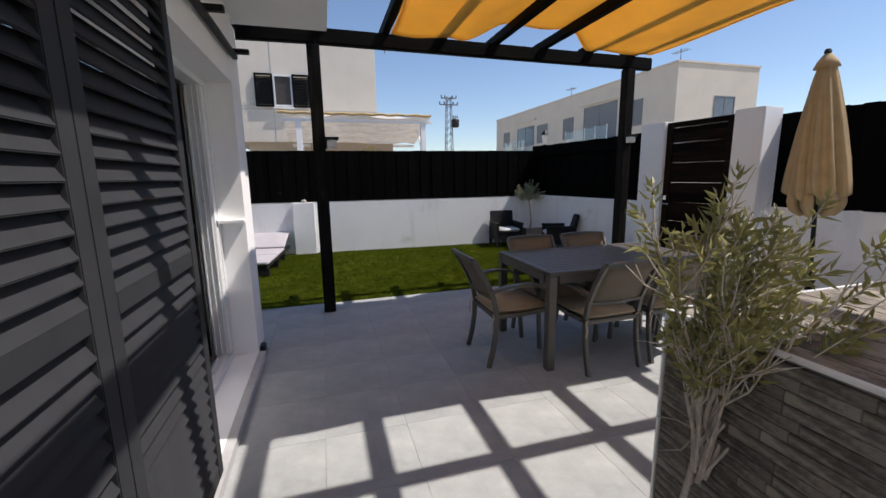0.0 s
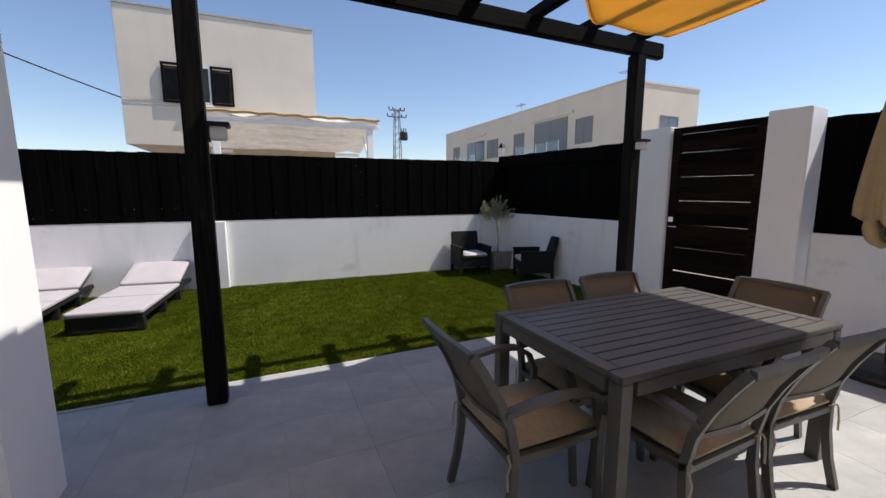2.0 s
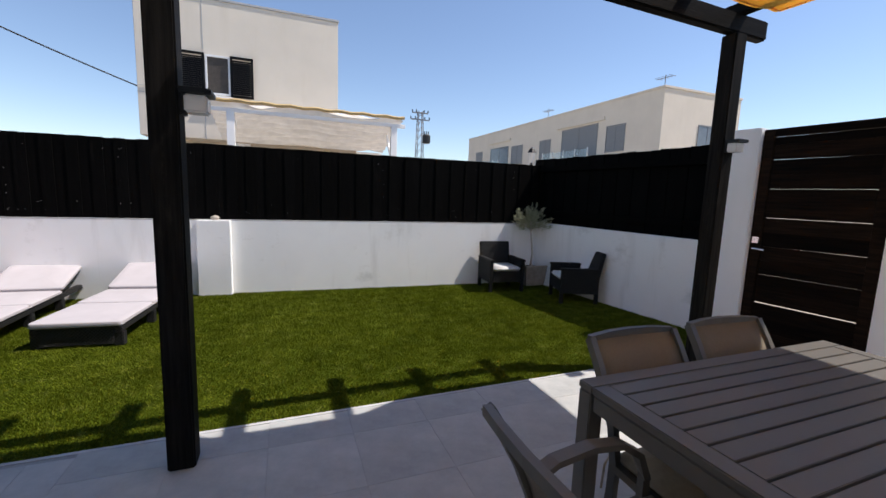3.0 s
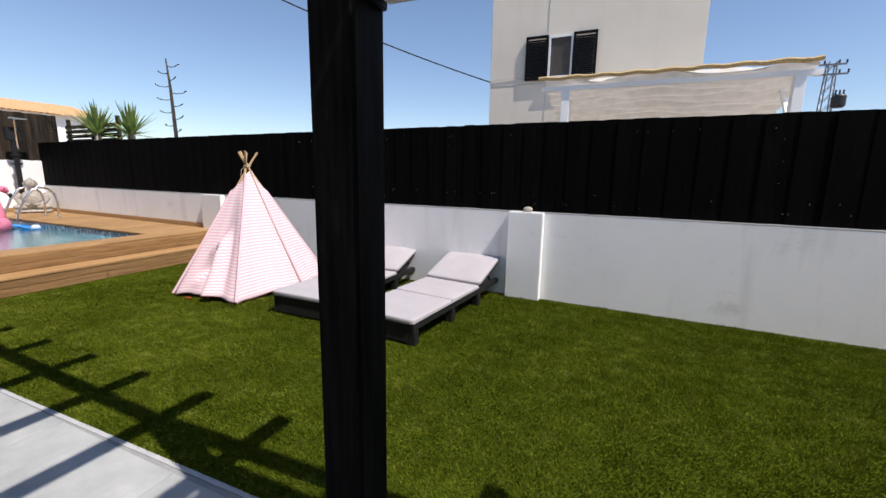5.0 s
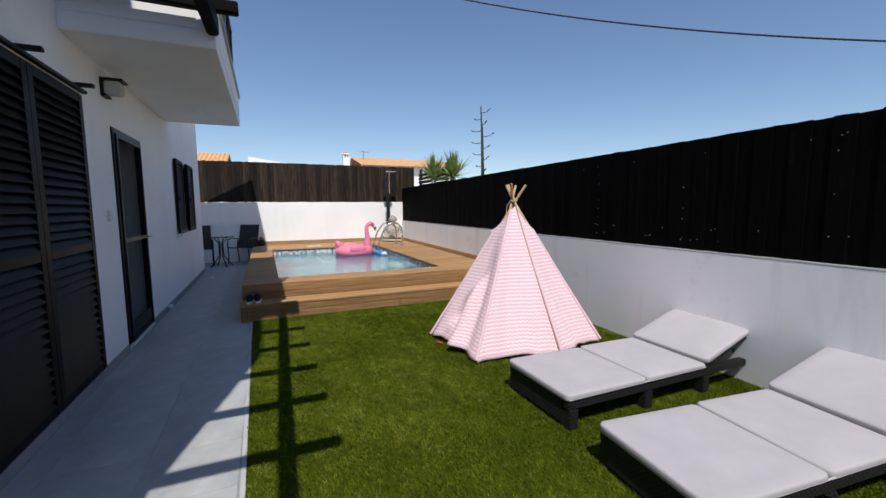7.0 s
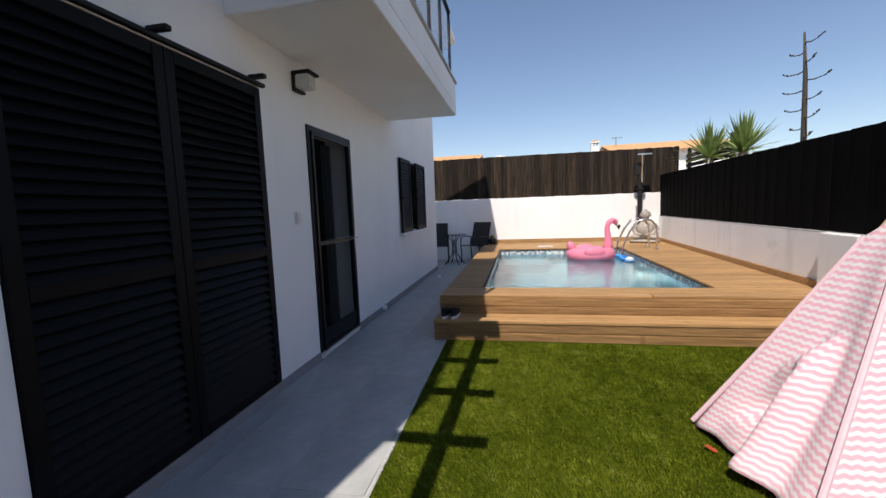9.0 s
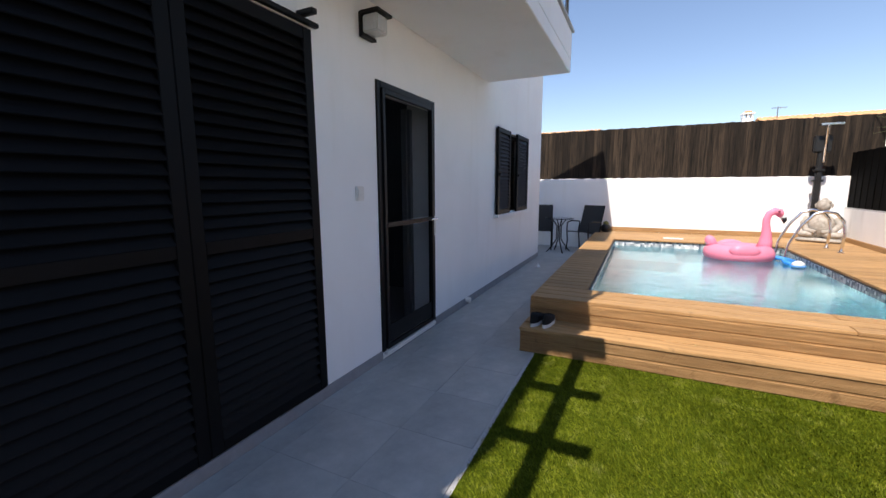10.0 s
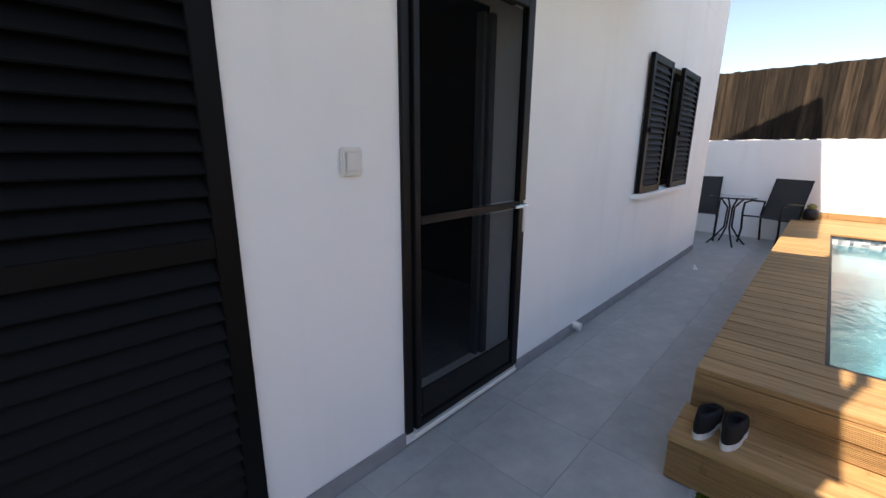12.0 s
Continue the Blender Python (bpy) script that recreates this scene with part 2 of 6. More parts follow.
def border_material():
    n = Nodes("grey_white_mosaic_border", 0.25)
    v = n.t.nodes.new("ShaderNodeTexVoronoi")
    v.distance = "CHEBYCHEV"
    v.inputs["Scale"].default_value, v.inputs["Randomness"].default_value = 30, 0.0
    n.put(n.co, v.inputs["Vector"])
    sep = n.t.nodes.new("ShaderNodeSeparateColor")
    n.put(v.outputs["Color"], sep.inputs[0])
    n.color(n.ramp(sep.outputs[0], [(0.0, (0.10, 0.13, 0.16)), (0.45, (0.42, 0.45, 0.47)), (0.8, (0.75, 0.75, 0.74))]))
    return n.m


def tipi_material():
    """Pink zigzag stripes on white cotton: u runs round the panel, v runs up it, in metres."""
    n = Nodes("pink_and_white_zigzag_cotton", 0.9, spec=0.2)
    uv = n.t.nodes.new("ShaderNodeUVMap").outputs[0]
    sep = n.t.nodes.new("ShaderNodeSeparateXYZ")
    n.put(uv, sep.inputs[0])
    zig = n.math("PINGPONG", sep.outputs[0], 0.021)
    v = n.math("ADD", sep.outputs[1], n.math("MULTIPLY", zig, 0.42))
    s = n.math("FRACT", n.math("DIVIDE", v, 0.037))
    edge = n.ramp(s, [(0.0, (1, 1, 1)), (0.44, (1, 1, 1)), (0.5, (0, 0, 0)), (0.94, (0, 0, 0)), (1.0, (1, 1, 1))])
    n.color(n.mix(edge, (0.90, 0.88, 0.88), (0.90, 0.52, 0.60)))
    n.bump(n.noise(240, 3), 0.2, 0.002)
    tr = n.t.nodes.new("ShaderNodeBsdfTranslucent")
    mixs = n.t.nodes.new("ShaderNodeMixShader")
    mixs.inputs[0].default_value = 0.25
    tr.inputs[0].default_value = (0.85, 0.6, 0.64, 1)
    n.put(n.b.outputs[0], mixs.inputs[1])
    n.put(tr.outputs[0], mixs.inputs[2])
    n.put(mixs.outputs[0], n.t.nodes["Material Output"].inputs[0])
    return n.m


def translucent(name, c, amount, rough=0.8, var=0.1, scale=8):
    n = Nodes(name, rough, spec=0.2)
    col = n.ramp(n.noise(scale, 5), [(0.3, tint(c, 1 - var)), (0.7, tint(c, 1 + var))])
    n.color(col).bump(n.noise(scale * 20, 3), 0.2, 0.002)
    tr = n.t.nodes.new("ShaderNodeBsdfTranslucent")
    n.put(col, tr.inputs[0])
    mixs = n.t.nodes.new("ShaderNodeMixShader")
    mixs.inputs[0].default_value = amount
    n.put(n.b.outputs[0], mixs.inputs[1])
    n.put(tr.outputs[0], mixs.inputs[2])
    n.put(mixs.outputs[0], n.t.nodes["Material Output"].inputs[0])
    return n.m


def slate_material():
    """Wood-look strip tiles, one shade to a piece."""
    n = Nodes("brown_grey_stone_strip", 0.8, spec=0.2)
    r = n.per_object()
    f = n.noise(9, 7, n.scaled(1, 0.4, 3), 0.7)
    c = n.mix(r, (0.075, 0.067, 0.058), (0.25, 0.23, 0.20))
    g = n.noise(15, 7, n.scaled(1, 0.6, 1.6), 0.75)
    c = n.mix(n.ramp(f, [(0.42, (0, 0, 0)), (0.60, (0.8, 0.8, 0.8))]), c, (0.33, 0.30, 0.255))
    c = n.mix(n.ramp(g, [(0.46, (0, 0, 0)), (0.60, (0.6, 0.6, 0.6))]), c, (0.035, 0.030, 0.025))
    n.color(c).bump(n.mix(0.5, f, g), 0.8, 0.006)
    return n.m


WICKER = wicker_material()
TILE = tile_material()
GRASS = grass_material("synthetic_grass_blade", (0.085, 0.118, 0.006), (0.235, 0.27, 0.020))
GRASSBASE = plain("synthetic_grass_mat", (0.045, 0.064, 0.004), 0.95, 0.0, 0.3, 60, 0.8, 0.05)
GLASS = glass_material("clear_glass")
RAILGLASS = glass_material("pale_blue_balcony_glass", (0.86, 0.93, 0.95))
WATER = water_material()
MOSAIC = mosaic_material()
BORDER = border_material()
TIPICLOTH = tipi_material()
SAILCLOTH = translucent("amber_sail_cloth", (0.92, 0.62, 0.17), 0.48, 0.85, 0.06, 3)
WHITENET = translucent("white_shade_cloth", (0.70, 0.68, 0.65), 0.22, 0.9, 0.1, 5)
CURTAIN = translucent("pale_blue_curtain_cloth", (0.55, 0.66, 0.68), 0.35, 0.9, 0.08, 5)
FLAMINGO = translucent("pink_inflatable_vinyl", (0.98, 0.33, 0.47), 0.3, 0.2, 0.04, 4)
LEAF = translucent("olive_green_leaf", (0.27, 0.26, 0.10), 0.25, 0.45, 0.35, 6)
YUCCALEAF = translucent("yucca_leaf", (0.21, 0.29, 0.09), 0.25, 0.45, 0.3, 5)
OLIVELEAF = translucent("grey_green_olive_leaf", (0.36, 0.37, 0.24), 0.25, 0.5, 0.25, 6)
STRIP = slate_material()
HEMPINK = translucent("pale_pink_hem_cotton", (0.88, 0.64, 0.69), 0.2, 0.9, 0.06, 30)


def mesh_material():
    n = Nodes("see_through_insect_mesh", 0.8, spec=0.05)
    n.b.inputs["Base Color"].default_value = (0.006, 0.006, 0.0065, 1)
    tr = n.t.nodes.new("ShaderNodeBsdfTransparent")
    mixs = n.t.nodes.new("ShaderNodeMixShader")
    mixs.inputs[0].default_value = 0.72
    n.put(n.b.outputs[0], mixs.inputs[1])
    n.put(tr.outputs[0], mixs.inputs[2])
    n.put(mixs.outputs[0], n.t.nodes["Material Output"].inputs[0])
    return n.m


INSECTMESH = mesh_material()
JOINT = plain("grey_joint_mortar", (0.27, 0.275, 0.27), 0.9, 0.0, 0.1, 20, 0.2)
SCREENMESH = plain("dark_insect_mesh", (0.012, 0.012, 0.012), 0.6, 0.0, 0.1, 200, 0.2)
# Near-black: the shade inside the rooms is put into this colour.
ROOMSHADE = plain("room_shade_colour", (0.012, 0.011, 0.010), 0.9, 0.0, 0.1, 5, 0.1)
WINDOWDARK = plain("dark_window_glazing", (0.05, 0.055, 0.06), 0.08, 0.0, 0.1, 5, 0.0)
WINDOWGREY = plain("blue_grey_window_glazing", (0.17, 0.20, 0.23), 0.1, 0.0, 0.1, 5, 0.0)
BLINDBROWN = plain("brown_drawn_blind", (0.075, 0.066, 0.058), 0.6, 0.0, 0.15, 12, 0.1, 0.2)
MATBEIGE = plain("beige_reed_mat", (0.46, 0.38, 0.29), 0.9, 0.0, 0.2, 50, 0.6)
EARTH = plain("dry_sandy_ground", (0.30, 0.25, 0.19), 0.95, 0.0, 0.25, 0.6, 0.5)

# ---- mesh helpers ----


def thing(name, label, category, at=(0, 0, 0), turn=0.0, group="", kind=""):
    ob = new(name)
    ob.empty_display_size = 0.1
    ob.matrix_world = pose(*at, 0, 0, turn)
    return tagged(ob, label, category, group, kind)


def link(name, me, material, parent=None, label=""):
    if material is not None and not me.materials:
        me.materials.append(material)
    ob = new(name, me)
    if parent is not None:
        ob.parent = parent
    if label:
        ob["label"] = label
    return ob


def part(name, bm, material, parent=None, label="", smooth=False):
    me = bpy.data.meshes.new(name)
    if smooth:
        for f in bm.faces:
            f.smooth = True
    bm.to_mesh(me)
    bm.free()
    return link(name, me, material, parent, label)


def setting(name, bm, material, label, category):
    return tagged(part(name, bm, material), label, category, "", "structure")


def box(bm, x0, x1, y0, y1, z0, z1, bevel=0.0, m=None):
    vs = bmesh.ops.create_cube(bm, size=1.0)["verts"]
    t = Matrix.Translation(((x0 + x1) / 2, (y0 + y1) / 2, (z0 + z1) / 2)) @ Matrix.Diagonal((abs(x1 - x0), abs(y1 - y0), abs(z1 - z0), 1))
    bmesh.ops.transform(bm, matrix=t, verts=vs)
    if bevel:
        es = list({e for v in vs for e in v.link_edges})
        r = bmesh.ops.bevel(bm, geom=es, offset=bevel, segments=2, affect="EDGES", clamp_overlap=True)
        vs = list({v for f in r["faces"] for v in f.verts} | {v for v in vs if v.is_valid})
    if m is not None:
        bmesh.ops.transform(bm, matrix=m, verts=vs)
    return bm


def boxed(x0, x1, y0, y1, z0, z1, bevel=0.0, m=None):
    return box(bmesh.new(), x0, x1, y0, y1, z0, z1, bevel, m)


def tube(bm, pts, radii, sides=8, caps=True):
    """A round bar through the points, with a radius at each."""
    pts = [Vector(p) for p in pts]
    if isinstance(radii, (int, float)):
        radii = [radii] * len(pts)
    rings, side = [], None
    for k, p in enumerate(pts):
        d = (pts[min(k + 1, len(pts) - 1)] - pts[max(k - 1, 0)]).normalized()
        if side is None:
            side = d.orthogonal().normalized()
        side = (side - d * side.dot(d)).normalized()
        up = d.cross(side)
        rings.append([bm.verts.new(p + radii[k] * (math.cos(a) * side + math.sin(a) * up)) for a in [2 * math.pi * q / sides for q in range(sides)]])
    for a, b in zip(rings, rings[1:]):
        for q in range(sides):
            bm.faces.new((a[q], a[(q + 1) % sides], b[(q + 1) % sides], b[q]))
    if caps:
        bm.faces.new(rings[0][::-1])
        bm.faces.new(rings[-1])
    return bm


def lathe(bm, profile, sides=24, m=None):
    """Turns (radius, z) pairs round z."""
    rings = []
    for r, z in profile:
        rings.append([bm.verts.new((r * math.cos(2 * math.pi * q / sides), r * math.sin(2 * math.pi * q / sides), z)) for q in range(sides)])
    vs = [v for ring in rings for v in ring]
    for a, b in zip(rings, rings[1:]):
        for q in range(sides):
            bm.faces.new((a[q], a[(q + 1) % sides], b[(q + 1) % sides], b[q]))
    bm.faces.new(rings[0][::-1])
    bm.faces.new(rings[-1])
    if m is not None:
        bmesh.ops.transform(bm, matrix=m, verts=vs)
    return bm


def sweep(bm, pts, w, h, flat=(0, 0, 1)):
    """A flat bar of width w and thickness h through the points."""
    pts = [Vector(p) for p in pts]
    rings = []
    for k, p in enumerate(pts):
        d = (pts[min(k + 1, len(pts) - 1)] - pts[max(k - 1, 0)]).normalized()
        s = d.cross(Vector(flat)).normalized()
        u = s.cross(d).normalized()
        rings.append([bm.verts.new(p + a * w / 2 * s + b * h / 2 * u) for a, b in ((-1, -1), (1, -1), (1, 1), (-1, 1))])
    for a, b in zip(rings, rings[1:]):
        for q in range(4):
            bm.faces.new((a[q], a[(q + 1) % 4], b[(q + 1) % 4], b[q]))
    bm.faces.new(rings[0][::-1])
    bm.faces.new(rings[-1])
    return bm


def prism(bm, outline, z0, z1):
    """An upright block over a plan outline, counter-clockwise."""
    lo = [bm.verts.new((x, y, z0)) for x, y in outline]
    hi = [bm.verts.new((x, y, z1)) for x, y in outline]
    n = len(outline)
    bm.faces.new(lo[::-1])
    bm.faces.new(hi)
    for k in range(n):
        bm.faces.new((lo[k], lo[(k + 1) % n], hi[(k + 1) % n], hi[k]))
    return bm


def slab_holes(bm, u0, u1, v0, v1, holes, put):
    """Fills a rectangle but for its holes with blocks; put(u0, u1, v0, v1) adds one."""
    us = sorted({u0, u1, *[h[0] for h in holes], *[h[1] for h in holes]})
    for a, b in zip(us, us[1:]):
        cuts = sorted((h[2], h[3]) for h in holes if h[0] <= a and h[1] >= b)
        lo = v0
        for c0, c1 in cuts:
            if c0 > lo:
                put(a, b, lo, c0)
            lo = c1
        if lo < v1:
            put(a, b, lo, v1)
    return bm

# ---- ground, lawn, paving bed ----
EDGE = lambda x: 5.325 + 0.0145 * x          # the paving's north edge
NWALL = lambda x: 8.748 - 0.0407 * x         # the north garden wall's face
DECKZ, STEPZ, WATERZ = 0.40, 0.205, 0.285
PX0, PX1, PY0, PY1 = -10.12, -5.98, 5.57, 8.04   # the pool

bm = bmesh.new()
# the pool basin goes below this sheet, so it is cut round it
slab_holes(bm, -900, 900, -900, 900, [(PX0 - 0.2, PX1 + 0.2, PY0 - 0.2, PY1 + 0.2)],
           lambda a, b, c, d: bm.faces.new([bm.verts.new((x, y, -0.10)) for x, y in ((a, c), (b, c), (b, d), (a, d))]))
setting("ground", bm, EARTH, "dry sandy ground around the houses", "ground")

setting("floor", prism(bmesh.new(), [(-11.7, 2.9), (5.9, -3.2), (5.9, EDGE(5.9)), (-11.7, EDGE(-11.7))], -0.09, -0.0035), JOINT,
        "grey mortar bed under the terrace paving", "floor")
setting("lawn", prism(bmesh.new(), [(-5.6, EDGE(-5.6)), (4.9, EDGE(4.9)), (4.5, 8.75), (-5.6, 9.1)], -0.09, -0.006), GRASSBASE,
               "green artificial turf lawn between terrace and wall", "lawn")


def turf(name, x0, x1, per_m2, lo, hi, seed):
    """Short bent blades, one triangle each, over a stretch of the lawn."""
    r = np.random.default_rng(seed)
    n = int((x1 - x0) * 3.5 * per_m2)
    x = r.uniform(x0, x1, n)
    y = EDGE(x) + 0.012 + r.uniform(0, 1, n) * (8.748 - 0.0407 * x - EDGE(x) - 0.015)
    a = r.uniform(0, 2 * np.pi, n)
    h, w = r.uniform(lo, hi, n), r.uniform(0.002, 0.0038, n)
    lean = r.uniform(0.003, 0.017, n)
    # the pile lies over in patches, with seams between the rolls
    sweep_dir = 1.7 * np.sin(1.9 * x + 0.8 * np.sin(2.3 * y)) + 1.5 * np.sin(2.7 * y + 1.1 * x) + 0.9 * np.sin(7.1 * x - 5.3 * y)
    b = sweep_dir + r.normal(0, 1.5, n)
    h = h * (0.85 + 0.22 * np.sin(11 * x + 2 * np.sin(6 * y)) * np.sin(9.5 * y + 1.5 * np.sin(5 * x)))
    v = np.zeros((n, 3, 3))
    v[:, 0] = np.stack([x + w * np.cos(a), y + w * np.sin(a), np.full(n, -0.006)], 1)
    v[:, 1] = np.stack([x - w * np.cos(a), y - w * np.sin(a), np.full(n, -0.006)], 1)
    v[:, 2] = np.stack([x + lean * np.cos(b), y + lean * np.sin(b) - 0.006, h - 0.006], 1)
    me = bpy.data.meshes.new(name)
    me.vertices.add(3 * n)
    me.vertices.foreach_set("co", v.ravel())
    me.loops.add(3 * n)
    me.loops.foreach_set("vertex_index", np.arange(3 * n))
    me.polygons.add(n)
    me.polygons.foreach_set("loop_start", np.arange(n) * 3)
    me.update(calc_edges=True)
    ob = link(name, me, GRASS)
    return tagged(ob, "short green synthetic grass blades on the lawn", "grass", "", "stuff")


turf("grass", -5.3, 4.85, 22000, 0.010, 0.026, 3)

# Added strip; its pale tone paints the sunlit line along the paving's edge.
setting("trim", prism(bmesh.new(), [(-5.3, EDGE(-5.3) - 0.012), (4.86, EDGE(4.86) - 0.012), (4.86, EDGE(4.86) + 0.012), (-5.3, EDGE(-5.3) + 0.012)], -0.08, 0.001),
        STONEGREY, "grey strip added along the sunlit edge of the paving", "edging")

# ---- garden walls ----


def north_wall():
    b = (-11.7, NWALL(-11.7))
    wall = thing("wall_north", "white rendered low garden wall with grey stains", "wall", (b[0], b[1], 0), math.degrees(math.atan(-0.0407)), kind="structure")
    L = 16.18
    part("masonry", boxed(0, L, 0, 0.2, -0.1, 0.962, 0.006), WALLW, wall)
    for name, u0, u1 in (("buttress", 11.22, 11.61), ("buttress", 5.88, 6.38)):
        part(name, boxed(u0, u1, -0.085, 0.002, -0.1, 0.972, 0.008), WALLW, wall)
    part("coping", boxed(0, L, 0.0, 0.2, 0.9625, 0.975, 0.004), STONEGREY, wall)
    return wall


def plank_meshes(name, w, t, h, seed, count=5, wave=0.0):
    """Board shapes with a slightly uneven top, standing at the origin."""
    r = random.Random(seed)
    out = []
    for k in range(count):
        bm = bmesh.new()
        d = [r.uniform(-wave, wave) for _ in range(2)]
        box(bm, -w / 2, w / 2, -t / 2, t / 2, 0, h, 0.002)
        for v in bm.verts:
            if v.co.z > h * 0.5:
                v.co.z += d[0] if v.co.x < 0 else d[1]
        me = bpy.data.meshes.new(name)
        bm.to_mesh(me)
        bm.free()
        out.append(me)
    return out


def fence(name, label, at, turn, length, z0, z1, material, seed, pitch=0.118, gap=-0.006, rails=True, off=0.06, jitter=0.006):
    f = thing(name, label, "fence", at, turn)
    shapes = plank_meshes("plank", pitch - gap, 0.02, z1 - z0, seed, 6, jitter)
    r = random.Random(seed)
    n = int(length / pitch)
    for k in range(n):
        ob = link("plank", r.choice(shapes), material, f)
        ob.location = ((k + 0.5) * pitch, off + (0.004 if k % 2 else -0.004) + r.uniform(-0.002, 0.002), z0 + r.uniform(-jitter, jitter))
        ob.rotation_euler = (0, r.uniform(-0.004, 0.004), 0)
    if rails:
        for z in (z0 + 0.15, z1 - 0.2):
            part("rail", boxed(0, n * pitch, off + 0.024, off + 0.06, z, z + 0.07), material, f)
    return f


north_wall()
NT = math.degrees(math.atan(-0.0407))
north_fence = fence("board_fence", "black-stained vertical board fence on the white north wall", (-11.7, NWALL(-11.7), 0), NT, 16.4, 0.976, 1.925, BLACKWOOD, 5, off=0.05, jitter=0.003)



def fence_light_specks():
    """Pale specks in columns and rows on the boards, painting daylight through small holes."""
    r = random.Random(31)
    bm = bmesh.new()
    spots = []
    for u in np.arange(8.3, 16.2, 1.06):
        spots += [(u + r.uniform(-0.01, 0.01), 1.06 + 0.092 * q) for q in range(9) if r.random() < 0.45]
    for z in (1.07, 1.16, 1.80):
        spots += [(r.uniform(8, 16.2), z + r.uniform(-0.012, 0.012)) for q in range(16)]
    for u, z in spots:
        k = r.uniform(0.002, 0.0035)
        box(bm, u - k, u + k, 0.028, 0.034, z - k, z + k)
    part("light_specks", bm, SKIRTING, north_fence, "pale specks for daylight showing through pinholes")


fence_light_specks()

# the east boundary leans by 6.9 degrees; local y runs north along it
EA = 6.9
EAST = (4.80, 5.0, 0)


def east_wall():
    w = thing("wall_east", "white rendered boundary wall with gate pillars", "wall", EAST, EA, kind="structure")
    part("low_wall", boxed(0.05, 0.25, 0.82, 3.68, -0.1, 1.0, 0.006), WALLW, w)
    part("pillar", boxed(-0.03, 0.30, 0.43, 0.82, -0.1, 2.12, 0.008), WHITE, w)
    part("pillar", boxed(-0.03, 0.31, -0.83, -0.50, -0.1, 2.14, 0.008), WHITE, w)
    part("low_wall", boxed(0.25, 0.45, -8.2, -0.83, -0.1, 1.0, 0.006), WALLW, w)
    part("threshold", boxed(0.0, 0.3, -0.50, 0.43, -0.09, 0.02, 0.004), STONEGREY, w)
    return w


def gate():
    g = thing("gate", "dark wooden slatted garden gate between white pillars", "gate", EAST, EA)
    y0, y1 = -0.495, 0.425
    for a, b in ((y0, y0 + 0.09), (y1 - 0.09, y1)):
        part("stile", boxed(0.02, 0.07, a, b, 0.06, 2.10, 0.004), GATEWOOD, g)
    part("top_rail", boxed(0.02, 0.07, y0 + 0.09, y1 - 0.09, 2.03, 2.10, 0.004), GATEWOOD, g)
    r = random.Random(8)
    z = 0.07
    k = 0
    while z < 2.0:
        h = 0.135
        me = boxed(0.03, 0.055, y0 + 0.09, y1 - 0.09, 0, min(h, 2.025 - z), 0.003)
        ob = part("slat", me, GATEWOOD, g)
        ob.location.z = z
        ob.rotation_euler.x = r.uniform(-0.003, 0.003)
        ob.location.x = 0.003 * (k % 2)
        z += h + {2: 0.012, 4: 0.003, 6: 0.002, 8: 0.004, 10: 0.002, 12: 0.003}.get(k, -0.004)
        k += 1
    part("lock_plate", boxed(0.005, 0.02, y1 - 0.075, y1 - 0.02, 1.04, 1.10, 0.003), CHROME, g)
    part("lever", tube(bmesh.new(), [(0.0, y1 - 0.05, 0.99), (-0.03, y1 - 0.05, 0.99), (-0.035, y1 - 0.15, 0.985)], 0.008), CHROME, g)
    return g


east_wall()
gate()
ca, sa = math.cos(radians(EA)), math.sin(radians(EA))
fence("board_fence", "black-stained board fence on the white east wall", (EAST[0] - 0.02 * ca - 0.83 * sa + 0.1, EAST[1] + 0.83 * ca, 0), 90 + EA, 3.05, 0.982, 2.02, BLACKWOOD, 6, off=-0.06)
fence("board_fence", "black-stained board fence beside the gate pillar", (EAST[0] + 0.33 * ca + 0.70 * sa, EAST[1] + 0.33 * sa - 0.70 * ca, 0), EA - 90, 7.1, 1.0, 2.07, BLACKWOOD, 7, off=0.0)


def west_wall():
    w = thing("wall_west", "bright white rendered pool-side wall", "wall", (-11.6, 2.6, 0), 0, kind="structure")
    part("masonry", boxed(-0.2, 0.0, 0, 6.75, -0.1, 1.52, 0.006), WHITE, w)
    return w


west_wall()
fence("board_fence", "weathered brown vertical board fence above the pool wall", (-11.66, 2.6, 0), 90, 7.1, 1.525, 2.56, OLDWOOD, 9, pitch=0.082, off=0.0, jitter=0.007)

# ---- the house ----
HX0, HX1, HY = -9.98, -0.50, 4.20
DOOR = (-5.475, -4.56, 0.06, 2.115)
WIN = (-8.80, -7.32, 0.99, 2.12)
TERR = (1.10, 4.00, 0.06, 2.10)


